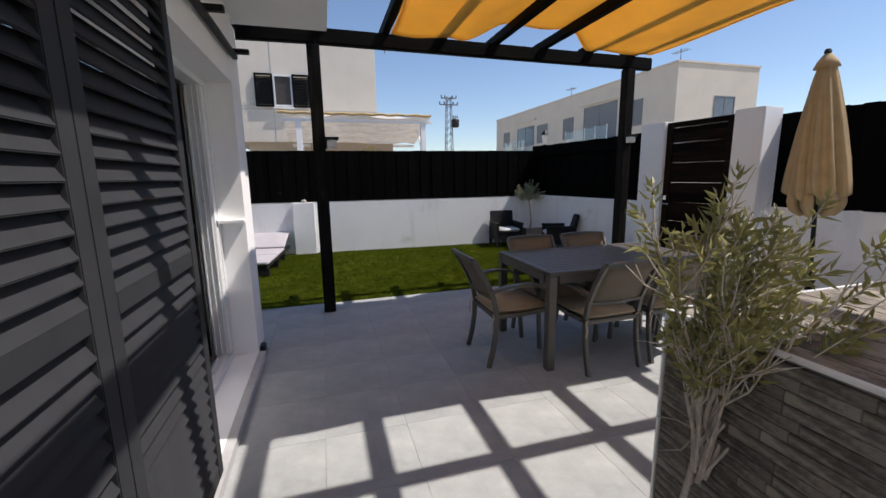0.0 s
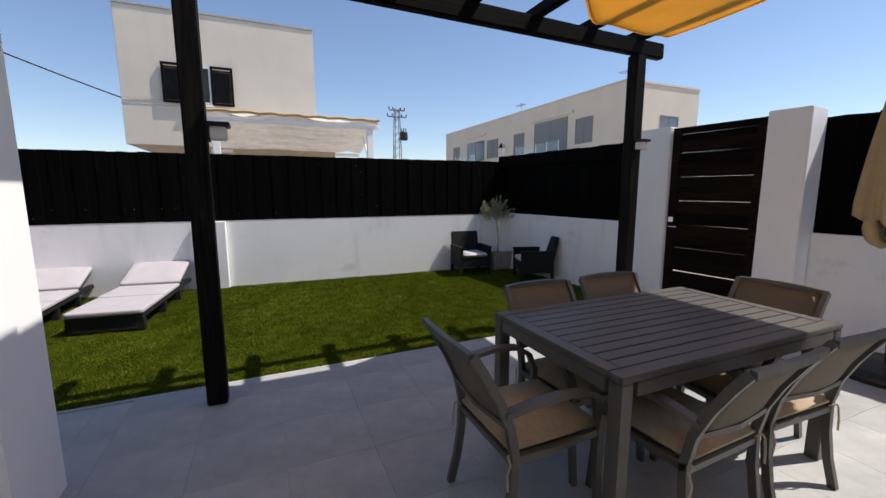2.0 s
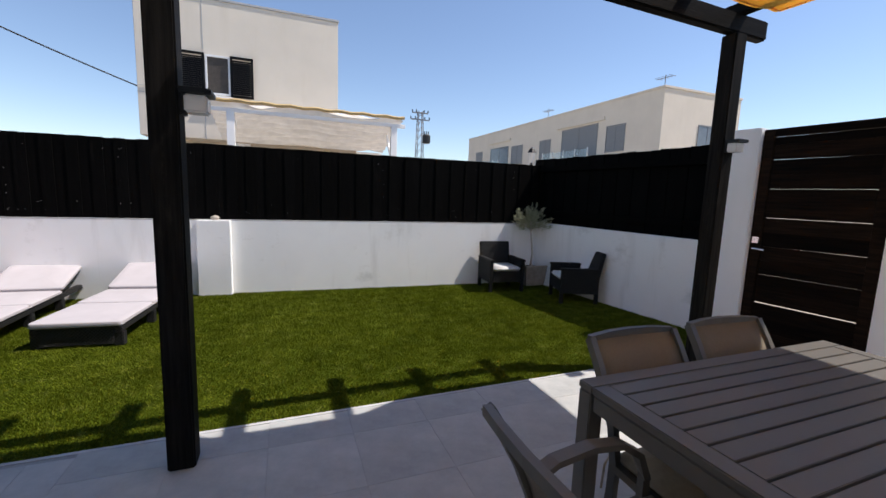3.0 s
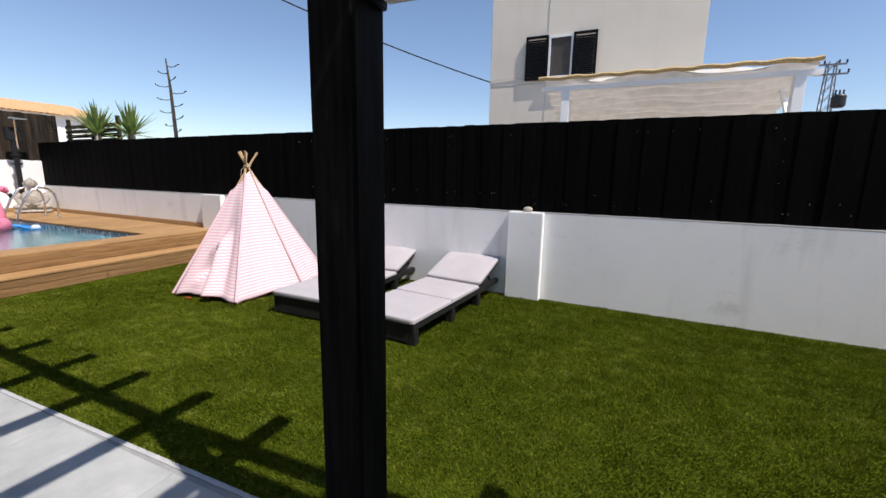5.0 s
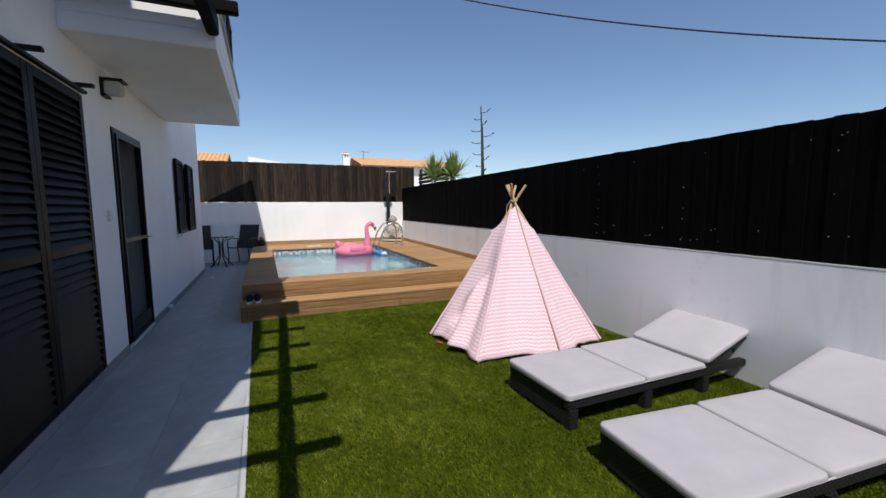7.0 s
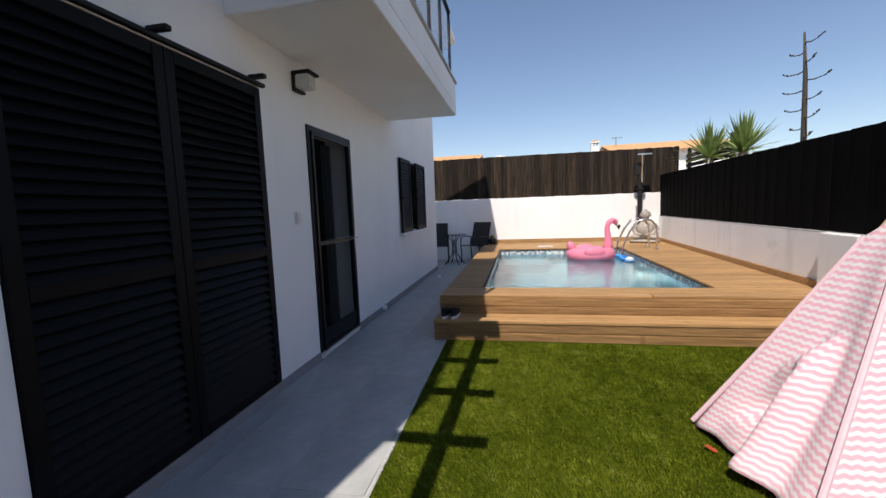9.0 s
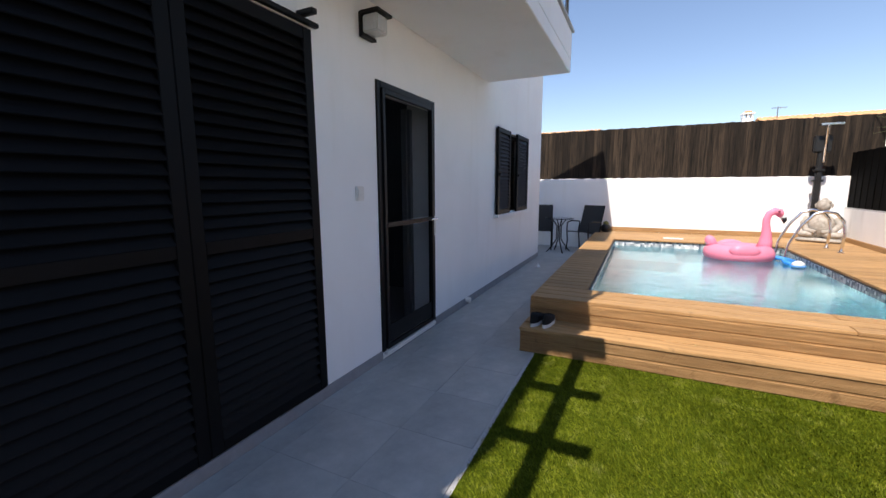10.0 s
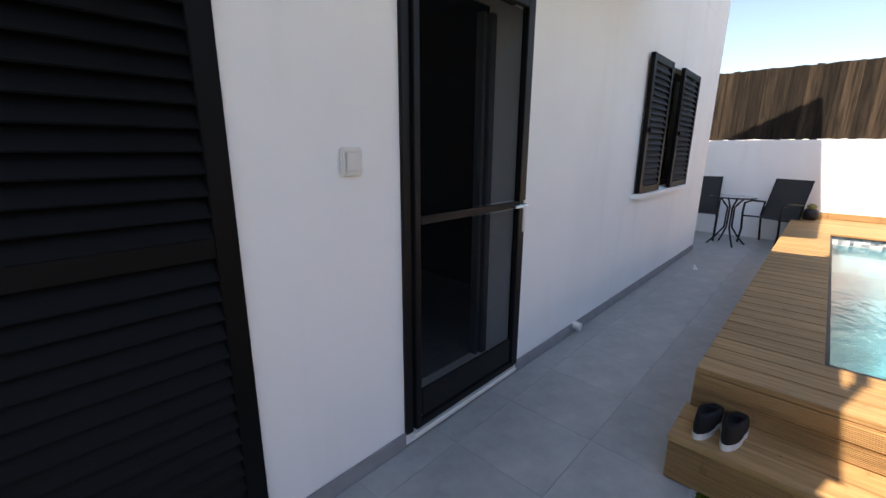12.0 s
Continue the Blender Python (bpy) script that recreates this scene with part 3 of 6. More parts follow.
def house():
    h = thing("house", "white rendered two-storey house with dark shutters", "house", (0, 0, 0), 0, kind="structure")
    bm = bmesh.new()
    slab_holes(bm, HX0, HX1 - 0.30, -0.1, 2.62, [DOOR, WIN, (-3.93, -2.335, 0.05, 2.245)], lambda a, b, c, d: box(bm, a, b, HY - 0.28, HY, c, d))
    part("wall_north_face", bm, WHITE, h)
    bm = bmesh.new()
    slab_holes(bm, -3.0, HY, -0.1, 2.62, [TERR], lambda a, b, c, d: box(bm, HX1 - 0.30, HX1, a, b, c, d))
    part("wall_east_face", bm, WHITE, h)
    part("corner_pillar", boxed(HX1 - 0.30, HX1 - 0.02, HY, 4.46, -0.1, 2.60, 0.01), WHITE, h)
    part("wall_south_face", boxed(HX0, HX1 - 0.3, -3.0, -2.72, -0.1, 2.62), WHITE, h)
    part("wall_west_face", boxed(HX0, HX0 + 0.28, -2.72, HY - 0.28, -0.1, 2.62), WHITE, h)
    part("storey_slab", boxed(HX0, HX1, -3.0, HY, 2.62, 2.86), WHITE, h)
    part("upper_storey", boxed(-6.95, -1.9, -3.0, HY - 0.002, 2.862, 5.6), WHITE, h)
    part("upper_west", boxed(HX0, -6.951, -3.0, HY, 2.862, 4.05), WHITE, h)
    part("upper_corner", boxed(-1.899, HX1 - 0.02, -3.0, 4.46, 2.862, 5.6), WHITE, h)
    part("indoor_floor", boxed(HX0 + 0.3, HX1 - 0.31, -2.7, HY - 0.29, -0.06, 0.04), SKIRTING, h)
    # the eave over the terrace
    part("terrace_eave", boxed(HX1 + 0.001, 0.19, -3.0, 4.39, 2.61, 2.86, 0.006), WHITE, h)
    part("eave_end", boxed(HX1 - 0.35, HX1, HY + 0.002, 4.39, 2.61, 2.86), WHITE, h)
    bm = bmesh.new()
    vs = [bm.verts.new(p) for p in ((-9.98, 2.6, 0), (-6.97, 2.6, 0), (-6.97, 4.74, 0), (-9.98, 4.74, 0))]
    for v in vs:
        v.co.z = 4.74 + (v.co.y - 4.74) * 0.54
    top = [bm.verts.new(v.co + Vector((0, 0, 0.14))) for v in vs]
    bm.faces.new(vs[::-1])
    bm.faces.new(top)
    for k in range(4):
        bm.faces.new((vs[k], vs[(k + 1) % 4], top[(k + 1) % 4], top[k]))
    part("roof", bm, WHITE, h)
    # rooms painted as shade; the linings are added to cover pale walls
    part("inner_wall", boxed(-4.1, -4.0, -2.7, HY - 0.29, 0.04, 2.61), ROOMSHADE, h)
    part("inner_wall", boxed(-6.6, -6.5, -2.7, HY - 0.29, 0.04, 2.61), ROOMSHADE, h)
    part("shade_lining", boxed(-3.99, -0.82, HY - 0.30, HY - 0.285, 0.04, 2.61), ROOMSHADE, h)
    part("shade_lining", boxed(-6.49, -4.11, 0.5, 0.52, 0.04, 2.61), ROOMSHADE, h)
    part("inner_ceiling", boxed(HX0 + 0.3, HX1 - 0.31, -2.7, HY - 0.31, 2.60, 2.615), ROOMSHADE, h)
    for k, (a, b) in enumerate(((HX0 + 0.003, DOOR[0]), (DOOR[1], HX1 - 0.31))):
        part("skirting", boxed(a, b, HY + 0.001, HY + 0.012, -0.01, 0.075, 0.003), SKIRTING, h)
    return h


def balcony():
    b = thing("balcony", "white rendered balcony with pale glass railing", "balcony", (0, 0, 0), 0, kind="structure")
    x0, x1, y1 = -6.96, -3.64, 5.17
    part("slab", boxed(x0, x1, HY + 0.001, y1, 2.61, 2.74, 0.006), WHITE, b)
    part("parapet", boxed(x0, x1, y1 - 0.12, y1 + 0.001, 2.7405, 3.03, 0.006), WHITE, b)
    part("parapet", boxed(x1 - 0.12, x1 + 0.001, HY + 0.001, y1 - 0.121, 2.7405, 3.03, 0.006), WHITE, b)
    part("parapet", boxed(x0, x0 + 0.12, HY + 0.001, y1 - 0.121, 2.7405, 3.03, 0.006), WHITE, b)
    part("coping", boxed(x0 - 0.02, x1 + 0.02, y1 - 0.14, y1 + 0.025, 3.031, 3.06, 0.004), STONEGREY, b)
    n = 5
    for k in range(n + 1):
        x = x0 + 0.05 + (x1 - x0 - 0.1) * k / n
        part("post", boxed(x - 0.02, x + 0.02, y1 - 0.08, y1 - 0.04, 3.06, 3.95, 0.003), BLACKMETAL, b)
        if k < n:
            xx = x0 + 0.05 + (x1 - x0 - 0.1) * (k + 1) / n
            g = part("pane", boxed(x + 0.025, xx - 0.025, y1 - 0.066, y1 - 0.056, 3.10, 3.90), RAILGLASS, b)
            g.visible_shadow = False
    part("handrail", boxed(x0, x1, y1 - 0.085, y1 - 0.035, 3.95, 3.99, 0.004), BLACKMETAL, b)
    return b


house()
balcony()


def louvre_mesh(width, depth, thick):
    bm = box(bmesh.new(), -width / 2, width / 2, -depth / 2, depth / 2, -thick / 2, thick / 2, thick * 0.35)
    bmesh.ops.rotate(bm, verts=bm.verts, matrix=Euler((radians(-60), 0, 0)).to_matrix())
    me = bpy.data.meshes.new("slat")
    bm.to_mesh(me)
    bm.free()
    return me


def shutter_panel(parent, x0, x1, z0, z1, material, pitch=0.058, stile=0.065, mid=None, depth=0.045):
    """A louvred leaf in the xz plane, thickness along y from 0 to depth; faces +y."""
    leaf = part("frame", shutter_frame(x0, x1, z0, z1, stile, mid, depth), material, parent)
    me = louvre_mesh(x1 - x0 - 2 * stile + 0.006, pitch * 1.5, 0.007)
    zones = [(z0 + stile, z1 - stile)] if mid is None else [(z0 + stile, mid - stile / 2), (mid + stile / 2, z1 - stile)]
    for a, b in zones:
        n = int((b - a) / pitch)
        for k in range(n):
            s = link("slat", me, material, leaf)
            s.location = ((x0 + x1) / 2, depth / 2, a + (b - a) * (k + 0.5) / n)
    return leaf


def shutter_frame(x0, x1, z0, z1, st, mid, d):
    bm = bmesh.new()
    box(bm, x0, x0 + st, 0, d, z0, z1, 0.003)
    box(bm, x1 - st, x1, 0, d, z0, z1, 0.003)
    box(bm, x0 + st, x1 - st, 0.001, d - 0.001, z0, z0 + st, 0.003)
    box(bm, x0 + st, x1 - st, 0.001, d - 0.001, z1 - st, z1, 0.003)
    if mid is not None:
        box(bm, x0 + st, x1 - st, 0.001, d - 0.001, mid - st / 2, mid + st / 2, 0.003)
    return bm


def sliding_shutter_north():
    s = thing("sliding_shutter", "closed dark louvred sliding shutter on the white wall", "shutter", (-3.125, HY - 0.03, 0))
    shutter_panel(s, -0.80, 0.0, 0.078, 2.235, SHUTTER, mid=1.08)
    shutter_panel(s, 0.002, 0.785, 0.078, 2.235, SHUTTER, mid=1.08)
    part("track", boxed(-0.84, 0.9, 0.035, 0.07, 2.25, 2.275, 0.004), BLACKMETAL, s)
    for x in (-0.72, 0.06, 0.82):
        part("bracket", boxed(x - 0.02, x + 0.02, 0.031, 0.15, 2.277, 2.305, 0.003), BLACKMETAL, s)
    # dark sheet added so that no lit room shows between the slats
    part("blackout_panel", boxed(-0.803, 0.788, -0.16, -0.13, 0.052, 2.243), WINDOWDARK, s, "dark panel added behind the shutter to block room light")
    part("sill_rail", boxed(-0.803, 0.788, -0.12, 0.043, 0.052, 0.075, 0.003), SKIRTING, s)
    return s


def sliding_shutter_east():
    """Hangs on the terrace face; local +y points to the terrace."""
    s = thing("sliding_shutter", "half-open dark louvred sliding shutter beside the terrace door", "shutter", (HX1 + 0.01, 1.80, 0), -90)
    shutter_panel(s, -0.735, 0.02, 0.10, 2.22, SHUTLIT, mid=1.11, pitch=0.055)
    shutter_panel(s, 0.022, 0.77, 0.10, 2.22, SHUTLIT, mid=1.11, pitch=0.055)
    part("track", boxed(-2.25, 1.0, 0.005, 0.04, 2.265, 2.30, 0.004), BLACKMETAL, s)
    for x in (-2.24, -1.45, -0.6, 0.3):
        part("bracket", boxed(x - 0.02, x + 0.02, -0.008, 0.12, 2.302, 2.335, 0.003), BLACKMETAL, s)
    return s


sliding_shutter_north()
sliding_shutter_east()


def terrace_door():
    """White sliding door set back in the terrace opening."""
    d = thing("door_1", "white aluminium sliding glass door standing partly open", "door", (HX1 - 0.22, 0, 0), 0, kind="structure")
    y0, y1, z0, z1 = TERR
    f = part("frame", shutter_frame(y0, y1, z0, z1, 0.05, None, 0.10), WHITEALU, d)
    f.rotation_euler.z = radians(90)
    f.location.x = 0.05
    for k, (a, b, off) in enumerate(((y0 + 0.05, 2.45, 0.012), (2.05, 3.54, -0.035))):
        s = part("sash", shutter_frame(a, b, z0 + 0.05, z1 - 0.05, 0.075, None, 0.04), WHITEALU, d)
        s.rotation_euler.z = radians(90)
        s.location.x = off
        p = part("pane", boxed(off - 0.024, off - 0.016, a + 0.07, b - 0.07, z0 + 0.12, z1 - 0.12), GLASS, s)
        p.parent = d
        p.visible_shadow = False
    part("jamb_profile", boxed(-0.06, 0.045, y1 - 0.13, y1 - 0.0505, z0 + 0.0625, z1 - 0.051, 0.004), WHITEALU, d)
    for x in (-0.045, -0.01, 0.025):
        part("jamb_rib", boxed(x - 0.005, x + 0.005, y1 - 0.145, y1 - 0.1305, z0 + 0.0625, z1 - 0.051, 0.002), WHITEALU, d)
    sc = part("insect_screen", shutter_frame(3.44, y1 - 0.131, z0 + 0.065, z1 - 0.055, 0.03, 1.10, 0.02), BLACKMETAL, d, "dark framed insect screen")
    sc.rotation_euler.z = radians(90)
    sc.location.x = -0.075
    part("latch", boxed(0.0455, 0.05, y1 - 0.10, y1 - 0.08, 1.08, 1.13, 0.002), BLACKMETAL, d)
    part("mesh_screen", boxed(-0.087, -0.0865, 3.47, y1 - 0.161, z0 + 0.095, z1 - 0.085), SCREENMESH, d, "fine dark insect mesh")
    for x in (0.005, -0.03):
        part("track", boxed(x - 0.006, x + 0.006, y0 + 0.05, y1 - 0.05, z0 + 0.05, z0 + 0.062), WHITEALU, d)
    return d


terrace_door()


def curtain():
    bm = bmesh.new()
    n = 60
    lo, hi = [], []
    for k in range(n + 1):
        y = 3.42 + 0.46 * k / n
        x = -1.0 + 0.035 * math.sin(k * 1.15) + 0.012 * math.sin(k * 2.7)
        lo.append(bm.verts.new((x, y, 0.08)))
        hi.append(bm.verts.new((x * 0.6 - 0.4, 3.34 + 0.54 * k / n, 2.15)))
    for k in range(n):
        bm.faces.new((lo[k], lo[k + 1], hi[k + 1], hi[k]))
    ob = part("curtain", bm, CURTAIN, None, smooth=True)
    md = ob.modifiers.new("thickness", "SOLIDIFY")
    md.thickness = 0.003
    return tagged(ob, "pale blue sheer curtain behind the glass door", "curtain")


curtain()
setting("window_sill_terrace", boxed(HX1 - 0.34, HX1 + 0.05, TERR[0], TERR[1] + 0.02, -0.01, 0.055, 0.004), STONEGREY,
                    "pale grey stone threshold of the terrace door", "threshold")


def screen_door():
    d = thing("door_2", "black metal screen door with mesh and mid rail", "door", (0, HY, 0), 0, kind="structure")
    x0, x1, z0, z1 = DOOR
    fr = bmesh.new()
    for a, b in ((x0, x0 + 0.045), (x1 - 0.045, x1)):
        box(fr, a, b, -0.035, 0.015, z0, z1, 0.003)
    box(fr, x0 + 0.045, x1 - 0.045, -0.10, 0.015, z1 - 0.045, z1, 0.003)
    part("frame", fr, BLACKMETAL, d)
    lf = part("leaf", shutter_frame(x0 + 0.05, x1 - 0.05, z0 + 0.012, z1 - 0.05, 0.035, 1.06, 0.03), BLACKMETAL, d)
    part("kick_panel", boxed(x0 + 0.10, x1 - 0.10, 0.008, 0.02, z0 + 0.06, z0 + 0.20), BLACKMETAL, lf)
    for a, b in ((z0 + 0.2, 1.035), (1.085, z1 - 0.1)):
        part("mesh_screen", boxed(x0 + 0.1, x1 - 0.1, 0.012, 0.0125, a, b), INSECTMESH, lf)
    part("handle", tube(bmesh.new(), [(x0 + 0.075, 0.03, 1.06), (x0 + 0.075, 0.07, 1.06), (x0 + 0.20, 0.075, 1.06)], 0.009), CHROME, d)
    part("lock_strip", boxed(x0 + 0.004, x0 + 0.03, 0.016, 0.024, 0.90, 1.08, 0.003), PLASTICW, d)
    part("inner_jamb", boxed(x0 + 0.075, x0 + 0.10, -0.29, -0.235, z0, z1 - 0.05, 0.004), STEEL, d)
    part("inner_jamb", boxed(x0 + 0.005, x0 + 0.055, -0.275, -0.22, z0, z1 - 0.05, 0.004), STEEL, d)
    part("step_sill", boxed(x0 + 0.03, x1 - 0.03, -0.1, 0.035, 0.030, 0.055, 0.006), PLASTICW, d)
    return d


screen_door()


def window_north():
    w = thing("window_1", "window with dark louvred shutters ajar", "window", (0, HY, 0), 0, kind="structure")
    x0, x1, z0, z1 = WIN
    f = part("window_frame", shutter_frame(x0, x1, z0, z1, 0.05, None, 0.05), BLACKMETAL, w)
    f.location.y = -0.12
    part("pane", boxed(x0 + 0.05, x1 - 0.05, -0.10, -0.09, z0 + 0.05, z1 - 0.05), WINDOWDARK, w)
    part("window_sill", boxed(x0 - 0.08, x1 + 0.10, -0.05, 0.075, z0 - 0.05, z0 - 0.012, 0.004), WHITE, w)
    for hinge, y, wide, ang in ((-7.84, 0.012, 0.58, 0.6), (-8.86, 0.012, 0.70, 1.0)):
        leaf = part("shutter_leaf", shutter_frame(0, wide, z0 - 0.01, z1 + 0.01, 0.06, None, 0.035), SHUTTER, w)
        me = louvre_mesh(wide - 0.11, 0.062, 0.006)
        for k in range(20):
            # the lighter copy puts the sky's reflection into the slats' colour
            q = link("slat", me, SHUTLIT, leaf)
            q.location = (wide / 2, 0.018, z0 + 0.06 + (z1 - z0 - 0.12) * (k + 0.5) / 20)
        leaf.matrix_basis = pose(hinge, y, 0, 0, 0, ang)
        part("catch", boxed(wide - 0.05, wide - 0.02, 0.0355, 0.06, 1.5, 1.54, 0.004), BLACKMETAL, leaf)
    return w


window_north()


def wall_lamp():
    l = thing("wall_lamp", "black lantern wall lamp with opal glass", "lamp", (-4.46, HY, 2.425))
    part("back_plate", boxed(-0.09, 0.09, 0, 0.03, -0.10, 0.10, 0.004), BLACKMETAL, l)
    part("cap", boxed(-0.11, 0.11, 0.03, 0.21, 0.07, 0.095, 0.004), BLACKMETAL, l)
    part("shade", boxed(-0.08, 0.08, 0.03, 0.18, -0.07, 0.069, 0.012), OPAL, l)
    part("bottom_bar", boxed(-0.10, 0.10, 0.03, 0.05, -0.10, -0.072, 0.003), BLACKMETAL, l)
    l.scale = (0.8, 0.8, 0.8)
    return l


def light_switch():
    s = thing("light_switch", "pale outdoor light switch on the white wall", "switch", (-4.33, HY, 1.307))
    part("plate", boxed(-0.043, 0.043, 0, 0.018, -0.05, 0.05, 0.006), PLASTICW, s)
    part("rocker", boxed(-0.03, 0.03, 0.018, 0.022, -0.033, 0.033, 0.003), PLASTICW, s)
    return s


wall_lamp()
light_switch()

# ---- pergola ----
RAFTERS = [3.87 - 0.617 * k for k in range(13)]


def pergola():
    p = thing("pergola", "black-stained timber pergola over the terrace", "pergola", (0, 0, 0), 0)
    for x, y in ((0.07, 5.06), (3.84, 5.165)):
        part("post", boxed(x - 0.061, x + 0.061, y - 0.061, y + 0.061, 0.0, 2.70, 0.008), BLACKBEAM, p)
    for x0, x1, y, turn in ((0.10, 4.17, 5.048, 1.75), (-3.634, 0.098, 5.045, -1.75), (0.2, 4.17, 1.90, 0)):
        part("beam", boxed(x0, x1, -0.042, 0.042, 2.70, 2.845, 0.012, pose(0, y, 0, 0, 0, turn)), BLACKBEAMX, p)
    for x in RAFTERS:
        south = -2.8 if x > 0.25 else 4.40
        if x < -0.9:
            south = 4.21
        part("rafter", boxed(x - 0.04, x + 0.04, south, 5.345, 2.846, 2.935, 0.008), BLACKBEAMY, p)
    return p


pergola()


def post_lamp(x, side):
    l = thing("post_lamp", "small black lantern lamp on the pergola post", "lamp", (x, 5.06, 1.75), 0, group="lamps on the pergola posts")
    d = 0.0615 * side
    part("bracket", boxed(min(d, d + side * 0.015), max(d, d + side * 0.015), -0.05, 0.05, -0.04, 0.075, 0.003), BLACKMETAL, l)
    part("cap", boxed(min(d, d + side * 0.13), max(d, d + side * 0.13), -0.07, 0.07, 0.05, 0.075, 0.004), BLACKMETAL, l)
    a, b = sorted((d + side * 0.016, d + side * 0.11))
    part("shade", boxed(a, b, -0.05, 0.05, -0.03, 0.049, 0.008), OPAL, l)
    return l


post_lamp(0.07, 1)


def post_lamp_front():
    l = thing("post_lamp", "small black and white lamp on the pergola post", "lamp", (3.84, 5.1035, 1.85), 0, group="lamps on the pergola posts")
    part("bracket", boxed(-0.05, 0.05, -0.015, -0.0005, -0.05, 0.05, 0.003), BLACKMETAL, l)
    part("shade", boxed(-0.045, 0.045, -0.09, -0.0155, -0.05, 0.02, 0.006), OPAL, l)
    part("cap", boxed(-0.06, 0.06, -0.11, -0.0155, 0.021, 0.045, 0.003), BLACKMETAL, l)
    return l


post_lamp_front()


def sail(y0, y1, scallop):
    """Amber cloth in scallops, hung over the rafters."""
    bm = bmesh.new()
    nx, ny = 66, 20
    x0, x1 = 0.82, 3.97
    rows = []
    for j in range(ny + 1):
        v = j / ny
        row = []
        for i in range(nx + 1):
            x = x0 + (x1 - x0) * i / nx
            lift = min(1.0, max(0.0, 1.9 - abs(x - 2.33) / 0.42))
            lift = lift * lift * (3 - 2 * lift)
            y = y0 + (y1 - y0 - scallop * lift * v ** 4) * v
            z = 2.832 + 0.118 * lift - 0.02 * math.sin(math.pi * ((x - 0.785) / 0.617 % 1.0)) + 0.006 * math.sin(9 * x + 3 * y)
            row.append(bm.verts.new((x + 0.02 * math.sin(3 * y), y, z)))
        rows.append(row)
    for a, b in zip(rows, rows[1:]):
        for i in range(nx):
            bm.faces.new((a[i], a[i + 1], b[i + 1], b[i]))
    cloth = thing("shade_sail", "amber yellow shade cloth stretched over the black rafters", "shade sail", (0, 0, 0))
    edges = [[v.co.copy() for v in line] for line in (rows[-1], rows[0], [q[0] for q in rows], [q[-1] for q in rows])]
    ob = part("cloth", bm, SAILCLOTH, cloth, smooth=True)
    md = ob.modifiers.new("thickness", "SOLIDIFY")
    md.thickness = 0.003
    for line in edges:
        part("hem", sweep(bmesh.new(), line, 0.035, 0.005), SAILCLOTH, cloth, "stitched amber hem")
    if not scallop:
        return
    s = thing("sail_rod", "pale rod with a hanging cord at the sail's edge", "rod", (0, 0, 0))
    part("rod", tube(bmesh.new(), [(0.80, 2.4, 2.955), (0.80, 5.2, 2.955)], 0.018), WHITEALU, s)
    part("cord", tube(bmesh.new(), [(0.80, 5.17, 2.955), (0.785, 5.19, 2.86), (0.80, 5.20, 2.76), (0.79, 5.195, 2.70)], 0.006, 6), ROPE, s)


sail(2.42, 4.96, 0.20)
# Second cloth is never in view; added to shade the counter.
sail(-2.7, 1.00, 0.0)

# ---- pool and deck ----


def pool():
    p = thing("pool", "small raised swimming pool with mosaic lining", "pool", (0, 0, 0), 0)
    bm = bmesh.new()
    box(bm, PX0 - 0.1, PX0, PY0 - 0.1, PY1 + 0.1, -1.1, DECKZ - 0.03)
    box(bm, PX1, PX1 + 0.1, PY0 - 0.1, PY1 + 0.1, -1.1, DECKZ - 0.03)
    box(bm, PX0, PX1, PY0 - 0.1, PY0, -1.1, DECKZ - 0.03)
    box(bm, PX0, PX1, PY1, PY1 + 0.1, -1.1, DECKZ - 0.03)
    part("shell", bm, MOSAIC, p)
    part("bottom", boxed(PX0 - 0.1, PX1 + 0.1, PY0 - 0.1, PY1 + 0.1, -1.2, -1.1), MOSAIC, p)
    bm = bmesh.new()
    box(bm, PX0, PX0 + 0.004, PY0, PY1, WATERZ - 0.06, DECKZ - 0.03)
    box(bm, PX1 - 0.004, PX1, PY0, PY1, WATERZ - 0.06, DECKZ - 0.03)
    box(bm, PX0, PX1, PY0, PY0 + 0.004, WATERZ - 0.06, DECKZ - 0.03)
    box(bm, PX0, PX1, PY1 - 0.004, PY1, WATERZ - 0.06, DECKZ - 0.03)
    part("mosaic_border", bm, BORDER, p)
    part("step", boxed(PX0, PX0 + 0.9, PY0, PY0 + 1.0, -1.1, -0.35), MOSAIC, p)
    bm = bmesh.new()
    for x0, x1, y0, y1 in ((PX0 - 0.03, PX0 + 0.02, PY0, PY1), (PX1 - 0.02, PX1 + 0.03, PY0, PY1), (PX0 - 0.03, PX1 + 0.03, PY0 - 0.03, PY0 + 0.02), (PX0 - 0.03, PX1 + 0.03, PY1 - 0.02, PY1 + 0.03)):
        box(bm, x0, x1, y0, y1, DECKZ - 0.03, DECKZ - 0.024)
    part("seal", bm, BLACKPLASTIC, p)
    w = boxed(PX0 + 0.004, PX1 - 0.004, PY0 + 0.004, PY1 - 0.004, -1.099, WATERZ)
    ob = tagged(part("water", w, WATER), "clear pale turquoise pool water with ripples", "water", "", "structure")
    ob.visible_shadow = False
    return p


pool()


